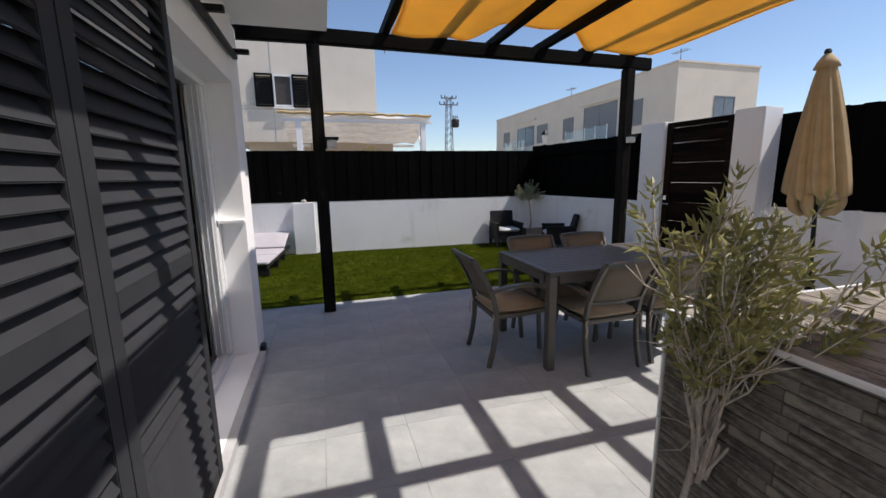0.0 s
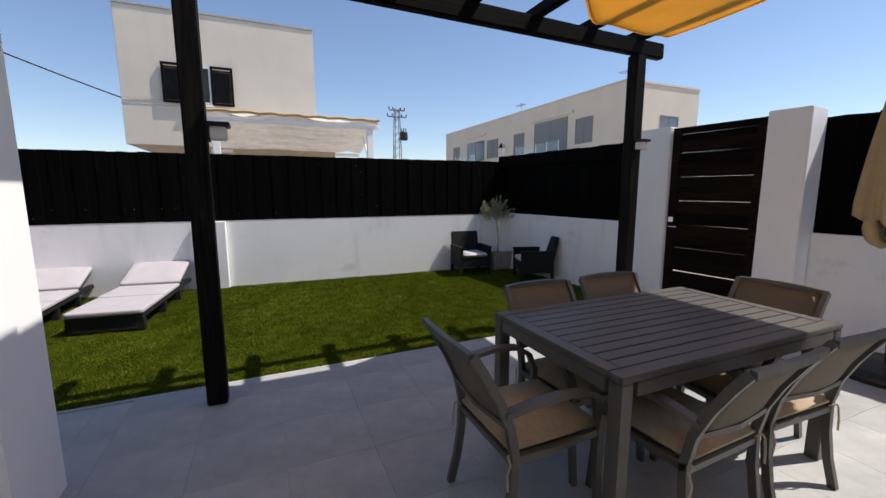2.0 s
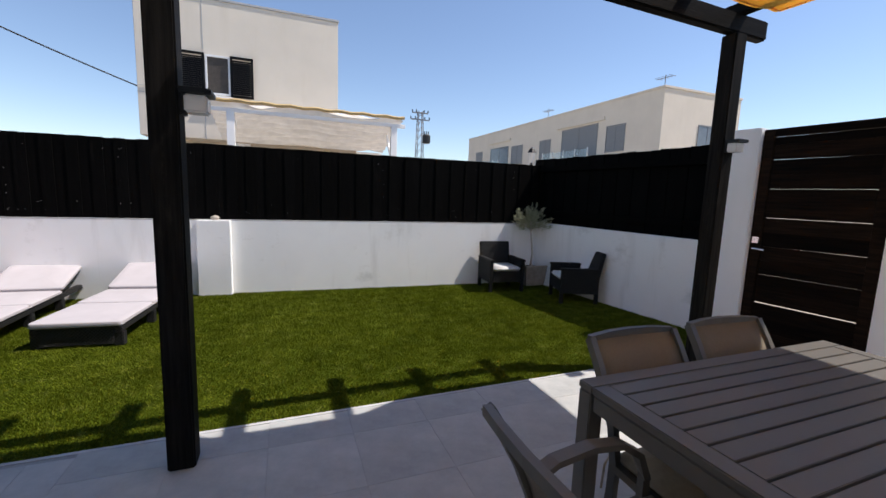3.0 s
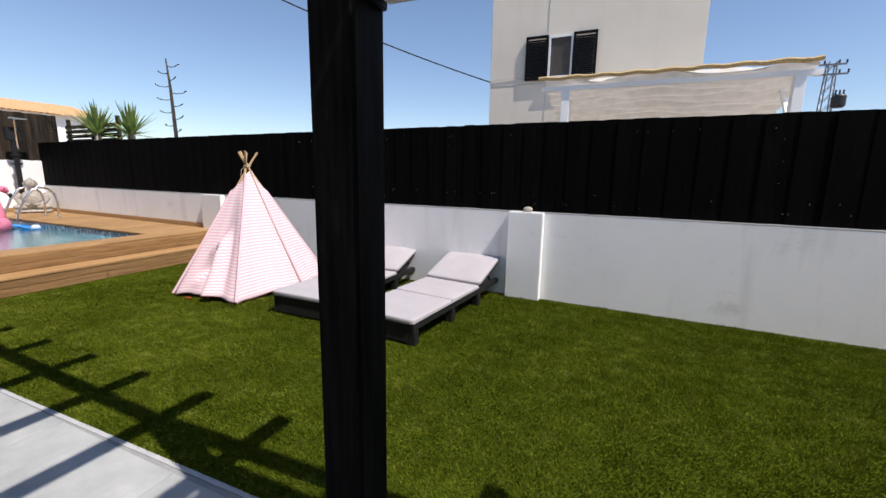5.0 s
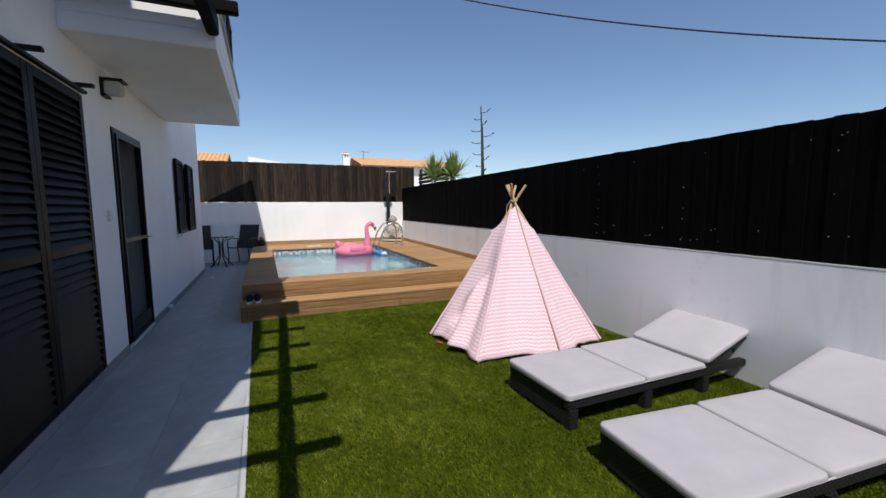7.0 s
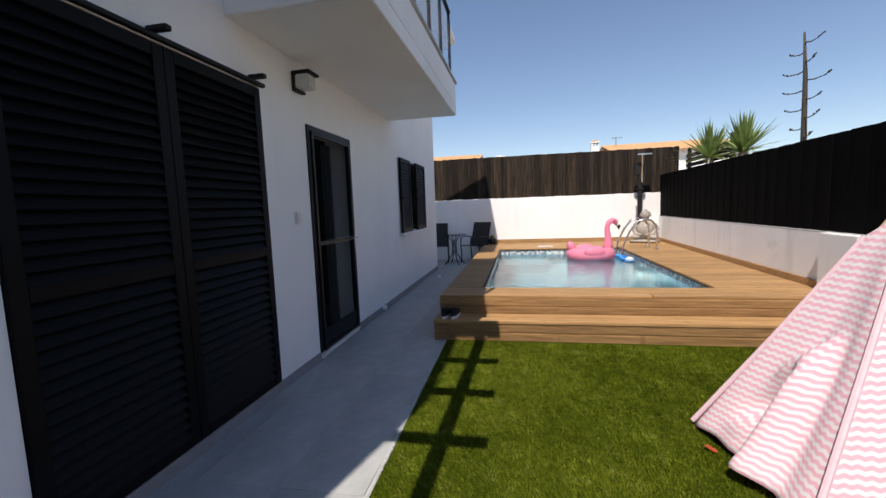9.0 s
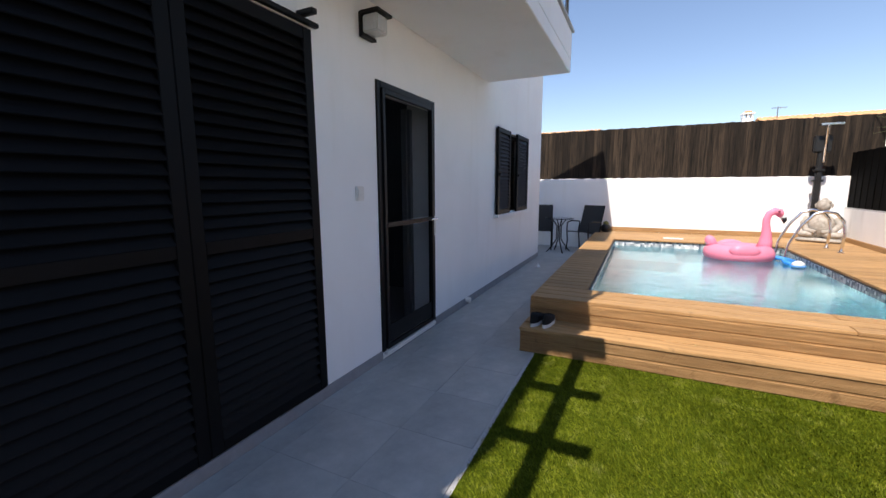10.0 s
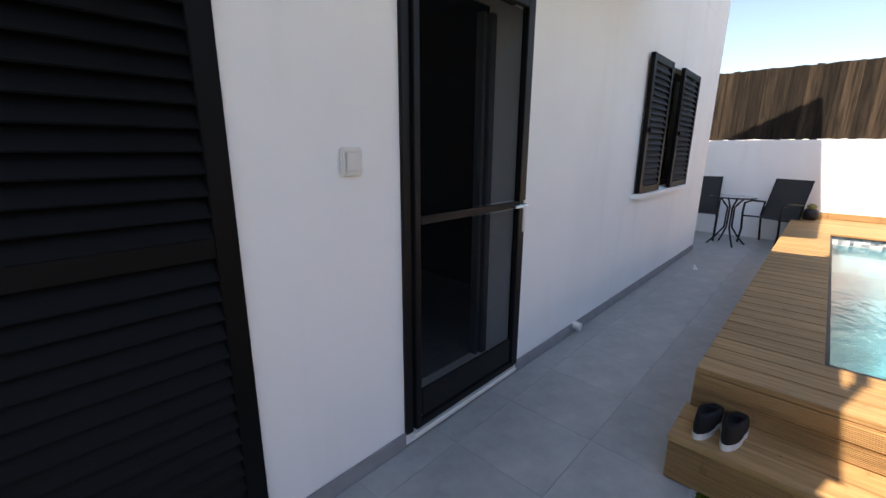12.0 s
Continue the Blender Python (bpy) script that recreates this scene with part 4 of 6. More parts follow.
def deck():
    d = thing("pool_deck", "raised pine deck with grooved risers and a step", "deck", (0, 0, 0), 0)
    y0, y1 = 5.145, lambda x: NWALL(x) - 0.003
    part("underframe", boxed(-5.535, -5.50, y0 + 0.02, NWALL(-5.5) - 0.01, -0.05, DECKZ - 0.03), BLACKWOOD, d)
    pitch, w = 0.145, 0.139
    meshes = {}

    def plank(x, a, b):
        key = round(b - a, 2)
        if key not in meshes:
            bm = boxed(-w / 2, w / 2, 0, b - a, -0.026, 0, 0.004)
            me = bpy.data.meshes.new("board")
            bm.to_mesh(me)
            bm.free()
            meshes[key] = me
        ob = link("board", meshes[key], DECKWOOD, d)
        ob.location = (x, a, DECKZ)

    k = 0
    x = -5.49 - pitch / 2
    while x > -11.58:
        if PX0 - w / 2 < x < PX1 + w / 2:
            plank(x, y0, PY0)
            plank(x, PY1, y1(x))
        elif k % 2:
            plank(x, y0, y1(x))
        else:
            plank(x, y0, 7.3)
            plank(x, 7.304, y1(x))
        x -= pitch
        k += 1
    # grooved risers: ridged boards on edge

    def riser(x, z0, z1, ya, yb):
        bm = bmesh.new()
        n = 9
        prof = []
        for q in range(n):
            a = z0 + 0.006 + (z1 - z0 - 0.012) * q / n
            b = z0 + 0.006 + (z1 - z0 - 0.012) * (q + 1) / n
            m = (b - a)
            prof += [(0.022, a + 0.12 * m), (0.022, a + 0.62 * m), (0.017, a + 0.72 * m), (0.017, a + 0.98 * m)]
        prof = [(0, z0), (0.018, z0)] + prof + [(0.018, z1), (0, z1)]
        lo = [bm.verts.new((x + px, ya, pz)) for px, pz in prof]
        hi = [bm.verts.new((x + px, yb, pz)) for px, pz in prof]
        for q in range(len(prof) - 1):
            bm.faces.new((lo[q], hi[q], hi[q + 1], lo[q + 1]))
        bm.faces.new(lo)
        bm.faces.new(hi[::-1])
        part("riser_board", bm, DECKWOOD, d)

    fy = lambda x: NWALL(x) - 0.01
    for z0, z1 in ((0.208, 0.286), (0.290, 0.372)):
        riser(-5.508, z0, z1, y0, fy(-5.5))
    for z0, z1 in ((0.0, 0.086), (0.090, 0.176)):
        riser(-5.225, z0, z1, y0 - 0.012, fy(-5.2))
    for xa, xb in ((-5.358, -5.196), (-5.506, -5.362)):
        bm = boxed(xa, xb, y0 - 0.018, fy(-5.3), STEPZ - 0.027, STEPZ, 0.004)
        part("tread_board", bm, DECKWOOD, d)
    for z0, z1 in ((0.0, 0.118), (0.122, 0.244), (0.248, 0.372)):
        part("side_board", boxed(-11.55, -5.512, y0 + 0.012, y0 + 0.034, z0, z1, 0.003), DECKWOOD, d)
    for z0, z1 in ((0.0, 0.086), (0.09, 0.176)):
        part("side_board", boxed(-5.50, -5.226, y0 - 0.006, y0 + 0.014, z0, z1, 0.003), DECKWOOD, d)
    part("wall_kerb", boxed(-11.598, -11.565, y0, 9.2, DECKZ + 0.002, DECKZ + 0.09, 0.004), DECKWOOD, d)
    bm = boxed(0, 5.95, 0, 0.03, DECKZ + 0.002, DECKZ + 0.075, 0.004, pose(-11.5, NWALL(-11.5) - 0.034, 0, 0, 0, NT))
    part("wall_kerb", bm, DECKWOOD, d)
    return d


deck()

# ---- dining set ----


def dining_table():
    t = thing("dining_table", "taupe aluminium slatted garden table, half in sun", "table", (2.31, 3.53, 0))
    w, d, h = 0.75, 0.44, 0.74
    for sx in (-1, 1):
        for sy in (-1, 1):
            part("leg", boxed(sx * (w - 0.033) - 0.031, sx * (w - 0.033) + 0.031, sy * (d - 0.033) - 0.031, sy * (d - 0.033) + 0.031, 0, h - 0.03, 0.004), ALU, t)
    for sy in (-1, 1):
        part("apron", boxed(-w + 0.08, w - 0.08, sy * (d - 0.012) - 0.012, sy * (d - 0.012) + 0.012, h - 0.085, h - 0.028, 0.003), ALU, t)
        part("top_border", boxed(-w, w, sy * (d - 0.035) - 0.035, sy * (d - 0.035) + 0.035, h - 0.027, h, 0.004), ALU, t)
    for sx in (-1, 1):
        part("apron", boxed(sx * (w - 0.012) - 0.012, sx * (w - 0.012) + 0.012, -d + 0.08, d - 0.08, h - 0.085, h - 0.028, 0.003), ALU, t)
        part("top_border", boxed(sx * (w - 0.035) - 0.035, sx * (w - 0.035) + 0.035, -d + 0.071, d - 0.071, h - 0.027, h, 0.004), ALU, t)
    n = 10
    span = 2 * (d - 0.071)
    for k in range(n):
        y = -d + 0.071 + span * (k + 0.5) / n
        part("slat", boxed(-w + 0.0715, w - 0.0715, y - span / n / 2 + 0.004, y + span / n / 2 - 0.004, h - 0.022, h - 0.001, 0.002), ALU, t)
    part("cross_bar", boxed(-0.03, 0.03, -d + 0.03, d - 0.03, h - 0.06, h - 0.0225), ALU, t)
    return t


def dining_chair():
    """Faces +y; the origin lies between the rear feet."""
    c = thing("dining_chair", "taupe aluminium armchair with beige seat pad and sling back", "chair", (0, 0, 0), 0, group="chairs round the dining table")
    for s in (-1, 1):
        x = 0.225 * s
        part("rear_leg", sweep(bmesh.new(), [(x, 0, 0), (x, 0.035, 0.14), (x, 0.055, 0.28), (x, 0.06, 0.42), (x, 0.035, 0.55), (x, -0.015, 0.67), (x, -0.075, 0.78), (x, -0.125, 0.86)], 0.026, 0.034, (0, 1, 0.2)), ALU, c)
        arm = [(x, 0.015, 0.60), (x + 0.02 * s, 0.12, 0.632), (x + 0.028 * s, 0.26, 0.645), (x + 0.028 * s, 0.38, 0.632), (x + 0.022 * s, 0.455, 0.585), (x + 0.012 * s, 0.485, 0.50)]
        part("armrest", sweep(bmesh.new(), arm, 0.046, 0.022), ALU, c)
        part("front_leg", sweep(bmesh.new(), [(x + 0.012 * s, 0.483, 0.51), (x + 0.004 * s, 0.475, 0.40), (x, 0.48, 0.22), (x, 0.50, 0)], 0.026, 0.030, (0, 1, 0.1)), ALU, c)
        part("seat_rail", sweep(bmesh.new(), [(x, 0.05, 0.405), (x, 0.25, 0.40), (x, 0.475, 0.42)], 0.026, 0.03), ALU, c)
        part("tie_cord", tube(bmesh.new(), [(x - 0.02 * s, 0.05, 0.41), (x, 0.03, 0.425), (x + 0.02 * s, 0.03, 0.40), (x + 0.012 * s, 0.02, 0.35), (x + 0.02 * s, 0.022, 0.29)], 0.005, 5), ROPE, c)
    part("rear_rail", boxed(-0.211, 0.211, 0.045, 0.07, 0.375, 0.41, 0.004), ALU, c)
    part("front_rail", boxed(-0.211, 0.211, 0.46, 0.485, 0.395, 0.425, 0.004), ALU, c)
    part("top_rail", sweep(bmesh.new(), [(-0.225, -0.128, 0.855), (-0.12, -0.142, 0.862), (0, -0.148, 0.864), (0.12, -0.142, 0.862), (0.225, -0.128, 0.855)], 0.024, 0.03), ALU, c)
    part("back_rail", sweep(bmesh.new(), [(-0.212, 0.03, 0.545), (0, 0.012, 0.54), (0.212, 0.03, 0.545)], 0.02, 0.022), ALU, c)
    bm = bmesh.new()
    prof = [(0.035, 0.54), (-0.01, 0.66), (-0.07, 0.77), (-0.125, 0.852)]
    rows = []
    for y, z in prof:
        rows.append([bm.verts.new((x, y - 0.022 * (1 - (x / 0.21) ** 2), z)) for x in np.linspace(-0.212, 0.212, 7)])
    for a, b in zip(rows, rows[1:]):
        for i in range(6):
            bm.faces.new((a[i], a[i + 1], b[i + 1], b[i]))
    bk = part("backrest", bm, SLING, c, "taupe woven sling", True)
    bk.modifiers.new("thickness", "SOLIDIFY").thickness = 0.006
    bm = bmesh.new()
    rows = []
    for y in np.linspace(0.055, 0.47, 5):
        rows.append([bm.verts.new((x, y, 0.41 - 0.012 * (1 - (x / 0.21) ** 2))) for x in np.linspace(-0.212, 0.212, 5)])
    for a, b in zip(rows, rows[1:]):
        for i in range(4):
            bm.faces.new((a[i], a[i + 1], b[i + 1], b[i]))
    st = part("seat", bm, SLING, c)
    st.modifiers.new("thickness", "SOLIDIFY").thickness = 0.006
    pad = boxed(-0.215, 0.215, 0.045, 0.495, 0.412, 0.462, 0.02)
    for v in pad.verts:
        if v.co.z > 0.44:
            v.co.z += 0.012 * (1 - (v.co.x / 0.215) ** 2)
    part("seat_pad", pad, SEATPAD, c, "beige cloth seat pad", True)
    for ob in c.children:
        ob.data.transform(Matrix.Diagonal((1, 1, 0.97, 1)))
    return c


dining_table()
chair = dining_chair()
chair.matrix_world = pose(2.025, 2.945, 0, 0, 0, 2)
for x, y, turn in ((2.605, 2.965, -2), (1.185, 3.51, -90), (1.94, 3.975, 180), (2.52, 3.985, 178), (3.15, 3.48, 93)):
    copy_thing(chair, pose(x, y, 0, 0, 0, turn))


def parasol():
    p = thing("parasol", "closed sand-coloured parasol in a round black base", "parasol", (4.75, 3.43, 0))
    bm = lathe(bmesh.new(), [(0.37, 0.0), (0.375, 0.03), (0.36, 0.055), (0.30, 0.075), (0.10, 0.09), (0.05, 0.095)], 32)
    part("base", bm, BLACKPLASTIC, p, smooth=False)
    part("sleeve", lathe(bmesh.new(), [(0.034, 0.09), (0.034, 0.30), (0.044, 0.305), (0.044, 0.36), (0.03, 0.37)], 16), BLACKMETAL, p)
    part("knob", tube(bmesh.new(), [(0.04, 0, 0.33), (0.075, 0, 0.33)], 0.016), BLACKMETAL, p)
    part("pole", tube(bmesh.new(), [(0, 0, 0.3), (0, 0, 2.44)], 0.02, 12), BLACKMETAL, p)
    bm = bmesh.new()
    rings = []
    prof = [(0.03, 2.47), (0.07, 2.42), (0.115, 2.28), (0.165, 2.05), (0.21, 1.80), (0.25, 1.52), (0.275, 1.30), (0.28, 1.20), (0.24, 1.17)]
    n = 96
    for k, (r, z) in enumerate(prof):
        ring = []
        for q in range(n):
            a = 2 * math.pi * q / n
            fold = 0.30 * abs(math.cos(4 * a + 0.8 * math.sin(2 * a))) - 0.15 + 0.10 * math.cos(11 * a + 1.0) + 0.05 * math.cos(23 * a)
            rr = 0.76 * r * (1 + fold * min(1, 0.15 + k * 0.16))
            ring.append(bm.verts.new((rr * math.cos(a + 0.05 * k), rr * math.sin(a + 0.05 * k), z + 0.03 * math.cos(8 * a) * (k > 5))))
        rings.append(ring)
    for a, b in zip(rings, rings[1:]):
        for q in range(n):
            bm.faces.new((a[q], a[(q + 1) % n], b[(q + 1) % n], b[q]))
    bm.faces.new(rings[0])
    part("canopy", bm, BEIGECLOTH, p, "sand-coloured folded cloth", True)
    r = random.Random(2)
    for k in range(6):
        a = k * math.pi / 3 + 0.2
        bm = bmesh.new()
        pts = []
        c0, s0 = math.cos(a), math.sin(a)
        for q in range(9):
            u = q / 8
            rad = 0.17 - 0.09 * u + 0.04 * math.sin(u * math.pi)
            pts.append((rad * c0, rad * s0, 1.22 - 0.20 * math.sin(u * math.pi * 0.55) - 0.02 * r.random()))
        tube(bm, pts, [0.042, 0.046, 0.05, 0.047, 0.043, 0.038, 0.034, 0.03, 0.022], 10)
        part("valance_fold", bm, BEIGECLOTH, p, "", True)
    part("top_cloth", lathe(bmesh.new(), [(0.10, 2.36), (0.075, 2.42), (0.03, 2.48), (0.02, 2.485)], 16), BEIGECLOTH, p, "", True)
    part("finial", lathe(bmesh.new(), [(0.022, 2.484), (0.03, 2.50), (0.02, 2.525), (0.005, 2.53)], 12), BLACKPLASTIC, p)
    lean = pose(0, 0, 0.09) @ Matrix.Rotation(radians(3.0), 4, Vector((-0.55, -0.83, 0))) @ pose(0, 0, -0.09)
    for ob in p.children:
        if ob.name.split(".")[0] != "base":
            ob.matrix_basis = lean @ ob.matrix_basis
    return p


parasol()

# ---- lawn furniture ----


def sun_lounger(x, y, turn, label):
    """Foot end towards -y; the origin is the middle of the foot end."""
    s = thing("sun_lounger", label, "sun lounger", (x, y, 0), turn, group="sun loungers on the lawn")
    w, L = 0.325, 1.95
    for sx in (-1, 1):
        xx = sx * (w - 0.03)
        part("side_rail", boxed(xx - 0.03, xx + 0.03, 0.0, L, 0.125, 0.175, 0.006), WICKER, s)
        for k, yy in enumerate((0.04, 0.68, 1.26, L - 0.05)):
            part("leg", boxed(xx - 0.035, xx + 0.035, yy - 0.035, yy + 0.035, 0.0, 0.125, 0.006), WICKER, s)
    part("foot_panel", boxed(-w + 0.06, w - 0.06, 0.0, 0.03, 0.02, 0.175, 0.004), WICKER, s)
    part("head_rail", boxed(-w + 0.06, w - 0.06, L - 0.06, L, 0.125, 0.175, 0.005), WICKER, s)
    part("base_panel", boxed(-w + 0.06, w - 0.06, 0.03, 1.24, 0.13, 0.165, 0.004), WICKER, s)
    back = pose(0, 1.26, 0.177, 19, 0, 0)
    part("backrest", boxed(-w + 0.01, w - 0.01, 0.0, 0.62, -0.01, 0.025, 0.005, back), WICKER, s)
    part("support_bar", tube(bmesh.new(), [(-w + 0.1, 1.78, 0.15), (-w + 0.1, 1.68, 0.28), (w - 0.1, 1.68, 0.28), (w - 0.1, 1.78, 0.15)], 0.012), BLACKMETAL, s)
    return s


def lounger_cushion(x, y, turn):
    c = thing("lounger_cushion", "pale grey-lilac folding cushion lying on the lounger", "cushion", (x, y, 0), turn, group="lounger cushions")
    w = 0.33

    def pad(y0, y1, m, name):
        """Rounded slab, lofted from rounded-rectangle rings; the top is slightly domed."""
        bm = bmesh.new()
        rings = []
        for inset, z in ((0.02, 0.0), (0.004, 0.005), (0.0, 0.014), (0.0, 0.036), (0.003, 0.043), (0.012, 0.047), (0.06, 0.049), (0.13, 0.053), (0.22, 0.056)):
            hx, hy, rad = w - inset, (y1 - y0) / 2 - inset, max(0.006, 0.035 - inset)
            ring = []
            for cx, cy, a0 in ((1, 1, 0), (-1, 1, 90), (-1, -1, 180), (1, -1, 270)):
                for q in range(5):
                    a = radians(a0 + 22.5 * q)
                    px, py = cx * (hx - rad) + rad * math.cos(a), cy * (hy - rad) + rad * math.sin(a)
                    ring.append(bm.verts.new((px, (y0 + y1) / 2 + py, z + (0.004 * math.sin(9 * px + 7 * py) + 0.003 * math.sin(23 * py - 6 * px)) * (z > 0.03))))
            rings.append(ring)
        n = len(rings[0])
        for p, q in zip(rings, rings[1:]):
            for k in range(n):
                bm.faces.new((p[k], p[(k + 1) % n], q[(k + 1) % n], q[k]))
        bm.faces.new(rings[-1])
        bm.faces.new(rings[0][::-1])
        bmesh.ops.transform(bm, matrix=m, verts=bm.verts)
        part(name, bm, CUSHION, c, "", True)

    flat = pose(0, 0, 0.177)
    pad(-0.015, 0.66, flat, "foot_pad")
    pad(0.662, 1.262, flat, "seat_pad")
    pad(0.0, 0.66, pose(0, 1.262, 0.203, 19, 0, 0), "back_pad")
    for xx in (-w + 0.004, w - 0.004):
        part("piping", tube(bmesh.new(), [(xx, 0.0, 0.192), (xx, 1.25, 0.192)], 0.005, 6), CUSHION, c)
    return c


sun_lounger(-1.09, 7.00, -5.5, "dark woven sun lounger with raised back beside the tent")
sun_lounger(-2.045, 7.09, 0, "dark woven sun lounger with raised back near the wall")
lounger_cushion(-1.09, 7.00, -5.5)
lounger_cushion(-2.045, 7.09, 0)


def tipi():
    t = thing("play_tent", "pink and white zigzag cotton play tipi on wooden poles", "tent", (0, 0, 0))
    apex = Vector((-3.445, 7.815, 1.42))
    feet = [Vector(p) for p in ((-3.76, 7.03, 0), (-2.90, 7.10, 0), (-2.72, 7.86, 0), (-2.90, 8.48, 0), (-4.02, 8.18, 0))]
    for k, f in enumerate(feet):
        d = (apex - f)
        tip = apex + d.normalized() * 0.19 + Vector((0.02 * math.cos(2.4 * k), 0.02 * math.sin(2.4 * k), 0))
        off = Vector((0.018 * math.cos(1.3 + 2.5 * k), 0.018 * math.sin(1.3 + 2.5 * k), 0))
        part("pole", tube(bmesh.new(), [f + Vector((0, 0, 0.001)), apex + off, tip + off], 0.0125, 8), POLEWOOD, t)
    ring = [apex + Vector((0.035 * math.cos(a), 0.035 * math.sin(a), 0.006 * math.sin(3 * a))) for a in np.linspace(0, 6.283, 14)]
    part("cord", tube(bmesh.new(), ring, 0.008, 6), ROPE, t)
    part("cord", tube(bmesh.new(), [ring[10], apex + Vector((-0.03, -0.06, -0.05)), apex + Vector((-0.035, -0.065, -0.13))], 0.004, 5), ROPE, t)
    mid = sum(feet, Vector()) / 5
    tops = (0.80, 0.935, 0.955, 0.80, 0.76)

    def hump(d):
        d = min(1.0, abs(d))
        return (1 - d * d) ** 2

    def panel(i, j, sag, open_flap=0.0):
        bm = bmesh.new()
        uv = bm.loops.layers.uv.new("UVMap")
        a, b = feet[i], feet[j]
        n, m = 30, 36
        grid = []
        co = {}
        side = (b - a).length
        slope = ((a + b) / 2 - apex).length
        for r in range(m + 1):
            v = r / m
            row = []
            for q in range(n + 1):
                u = q / n
                s = v * (tops[i] * (1 - u) + tops[j] * u)
                p = a.lerp(b, u).lerp(apex, s)
                out = Vector(((a + b) / 2 - mid).to_tuple())
                out.z = 0
                out.normalize()
                bulge = -sag * math.sin(math.pi * u) * math.sin(math.pi * min(1, s + 0.25)) + 0.012 * (1 - s) * math.sin(3 * math.pi * u + 2.0 * i) + 0.007 * (1 - s) ** 2 * math.sin(7.3 * math.pi * u + 3.1 * i + 2 * s)
                hem = (0.03 * math.sin(math.pi * u) + 0.012 * math.sin(4 * math.pi * u + i)* math.sin(math.pi * u)) * (1 - v) ** 6
                if open_flap:
                    ridge = hump((u - 0.58) / 0.17) * hump(max(0.0, v - 0.34) / 0.24)
                    fold = hump((v - 0.42 - 0.4 * (u - 0.4)) / 0.09) * hump((u - 0.42) / 0.2)
                    pocket = hump((v - 0.24 - 0.5 * (u - 0.36)) / 0.10) * hump((u - 0.33) / 0.16)
                    bulge += open_flap * (1.25 * ridge + 0.6 * fold - 0.75 * pocket + 0.25 * hump((v - 0.12) / 0.1) * hump((u - 0.3) / 0.2))
                p = p + out * (bulge + 0.012) + Vector((0, 0, 0.012 + hem * (1 if i else 1.6)))
                vert = bm.verts.new(p)
                co[vert] = ((u - 0.5) * side * (1 - s), s * slope)
                row.append(vert)
            grid.append(row)
        for r in range(m):
            for q in range(n):
                f = bm.faces.new((grid[r][q], grid[r][q + 1], grid[r + 1][q + 1], grid[r + 1][q]))
                for lp in f.loops:
                    lp[uv].uv = co[lp.vert]
        ob = part("panel", bm, TIPICLOTH, t, "pink and white zigzag cotton", True)
        md = ob.modifiers.new("thickness", "SOLIDIFY")
        md.thickness = 0.002

    panel(0, 1, 0.05, 0.10)
    panel(1, 2, 0.03)
    panel(2, 3, 0.035)
    panel(3, 4, 0.03)
    panel(4, 0, 0.03)
    for k, f in enumerate(feet):
        d = f.lerp(apex, tops[k])
        out = Vector((f.x - mid.x, f.y - mid.y, 0)).normalized() * 0.02
        part("pole_sleeve", tube(bmesh.new(), [f + out + Vector((0, 0, 0.03)), f.lerp(apex, tops[k] * 0.5) + out, d + out * 0.8], 0.0145, 8), HEMPINK, t, "pale pink hemmed pole sleeve")
    return t


tipi()


def petal(name, x, y, z):
    bm = bmesh.new()
    box(bm, -0.03, 0.03, -0.012, 0.012, 0.0, 0.012, 0.004)
    ob = part(name, bm, ORANGELEAF, None)
    ob.matrix_world = pose(x, y, z, 0, 8, 40)
    return tagged(ob, "small red object lying at the tent's hem", "toy")


petal("red_toy", -3.50, 7.0, 0.012)


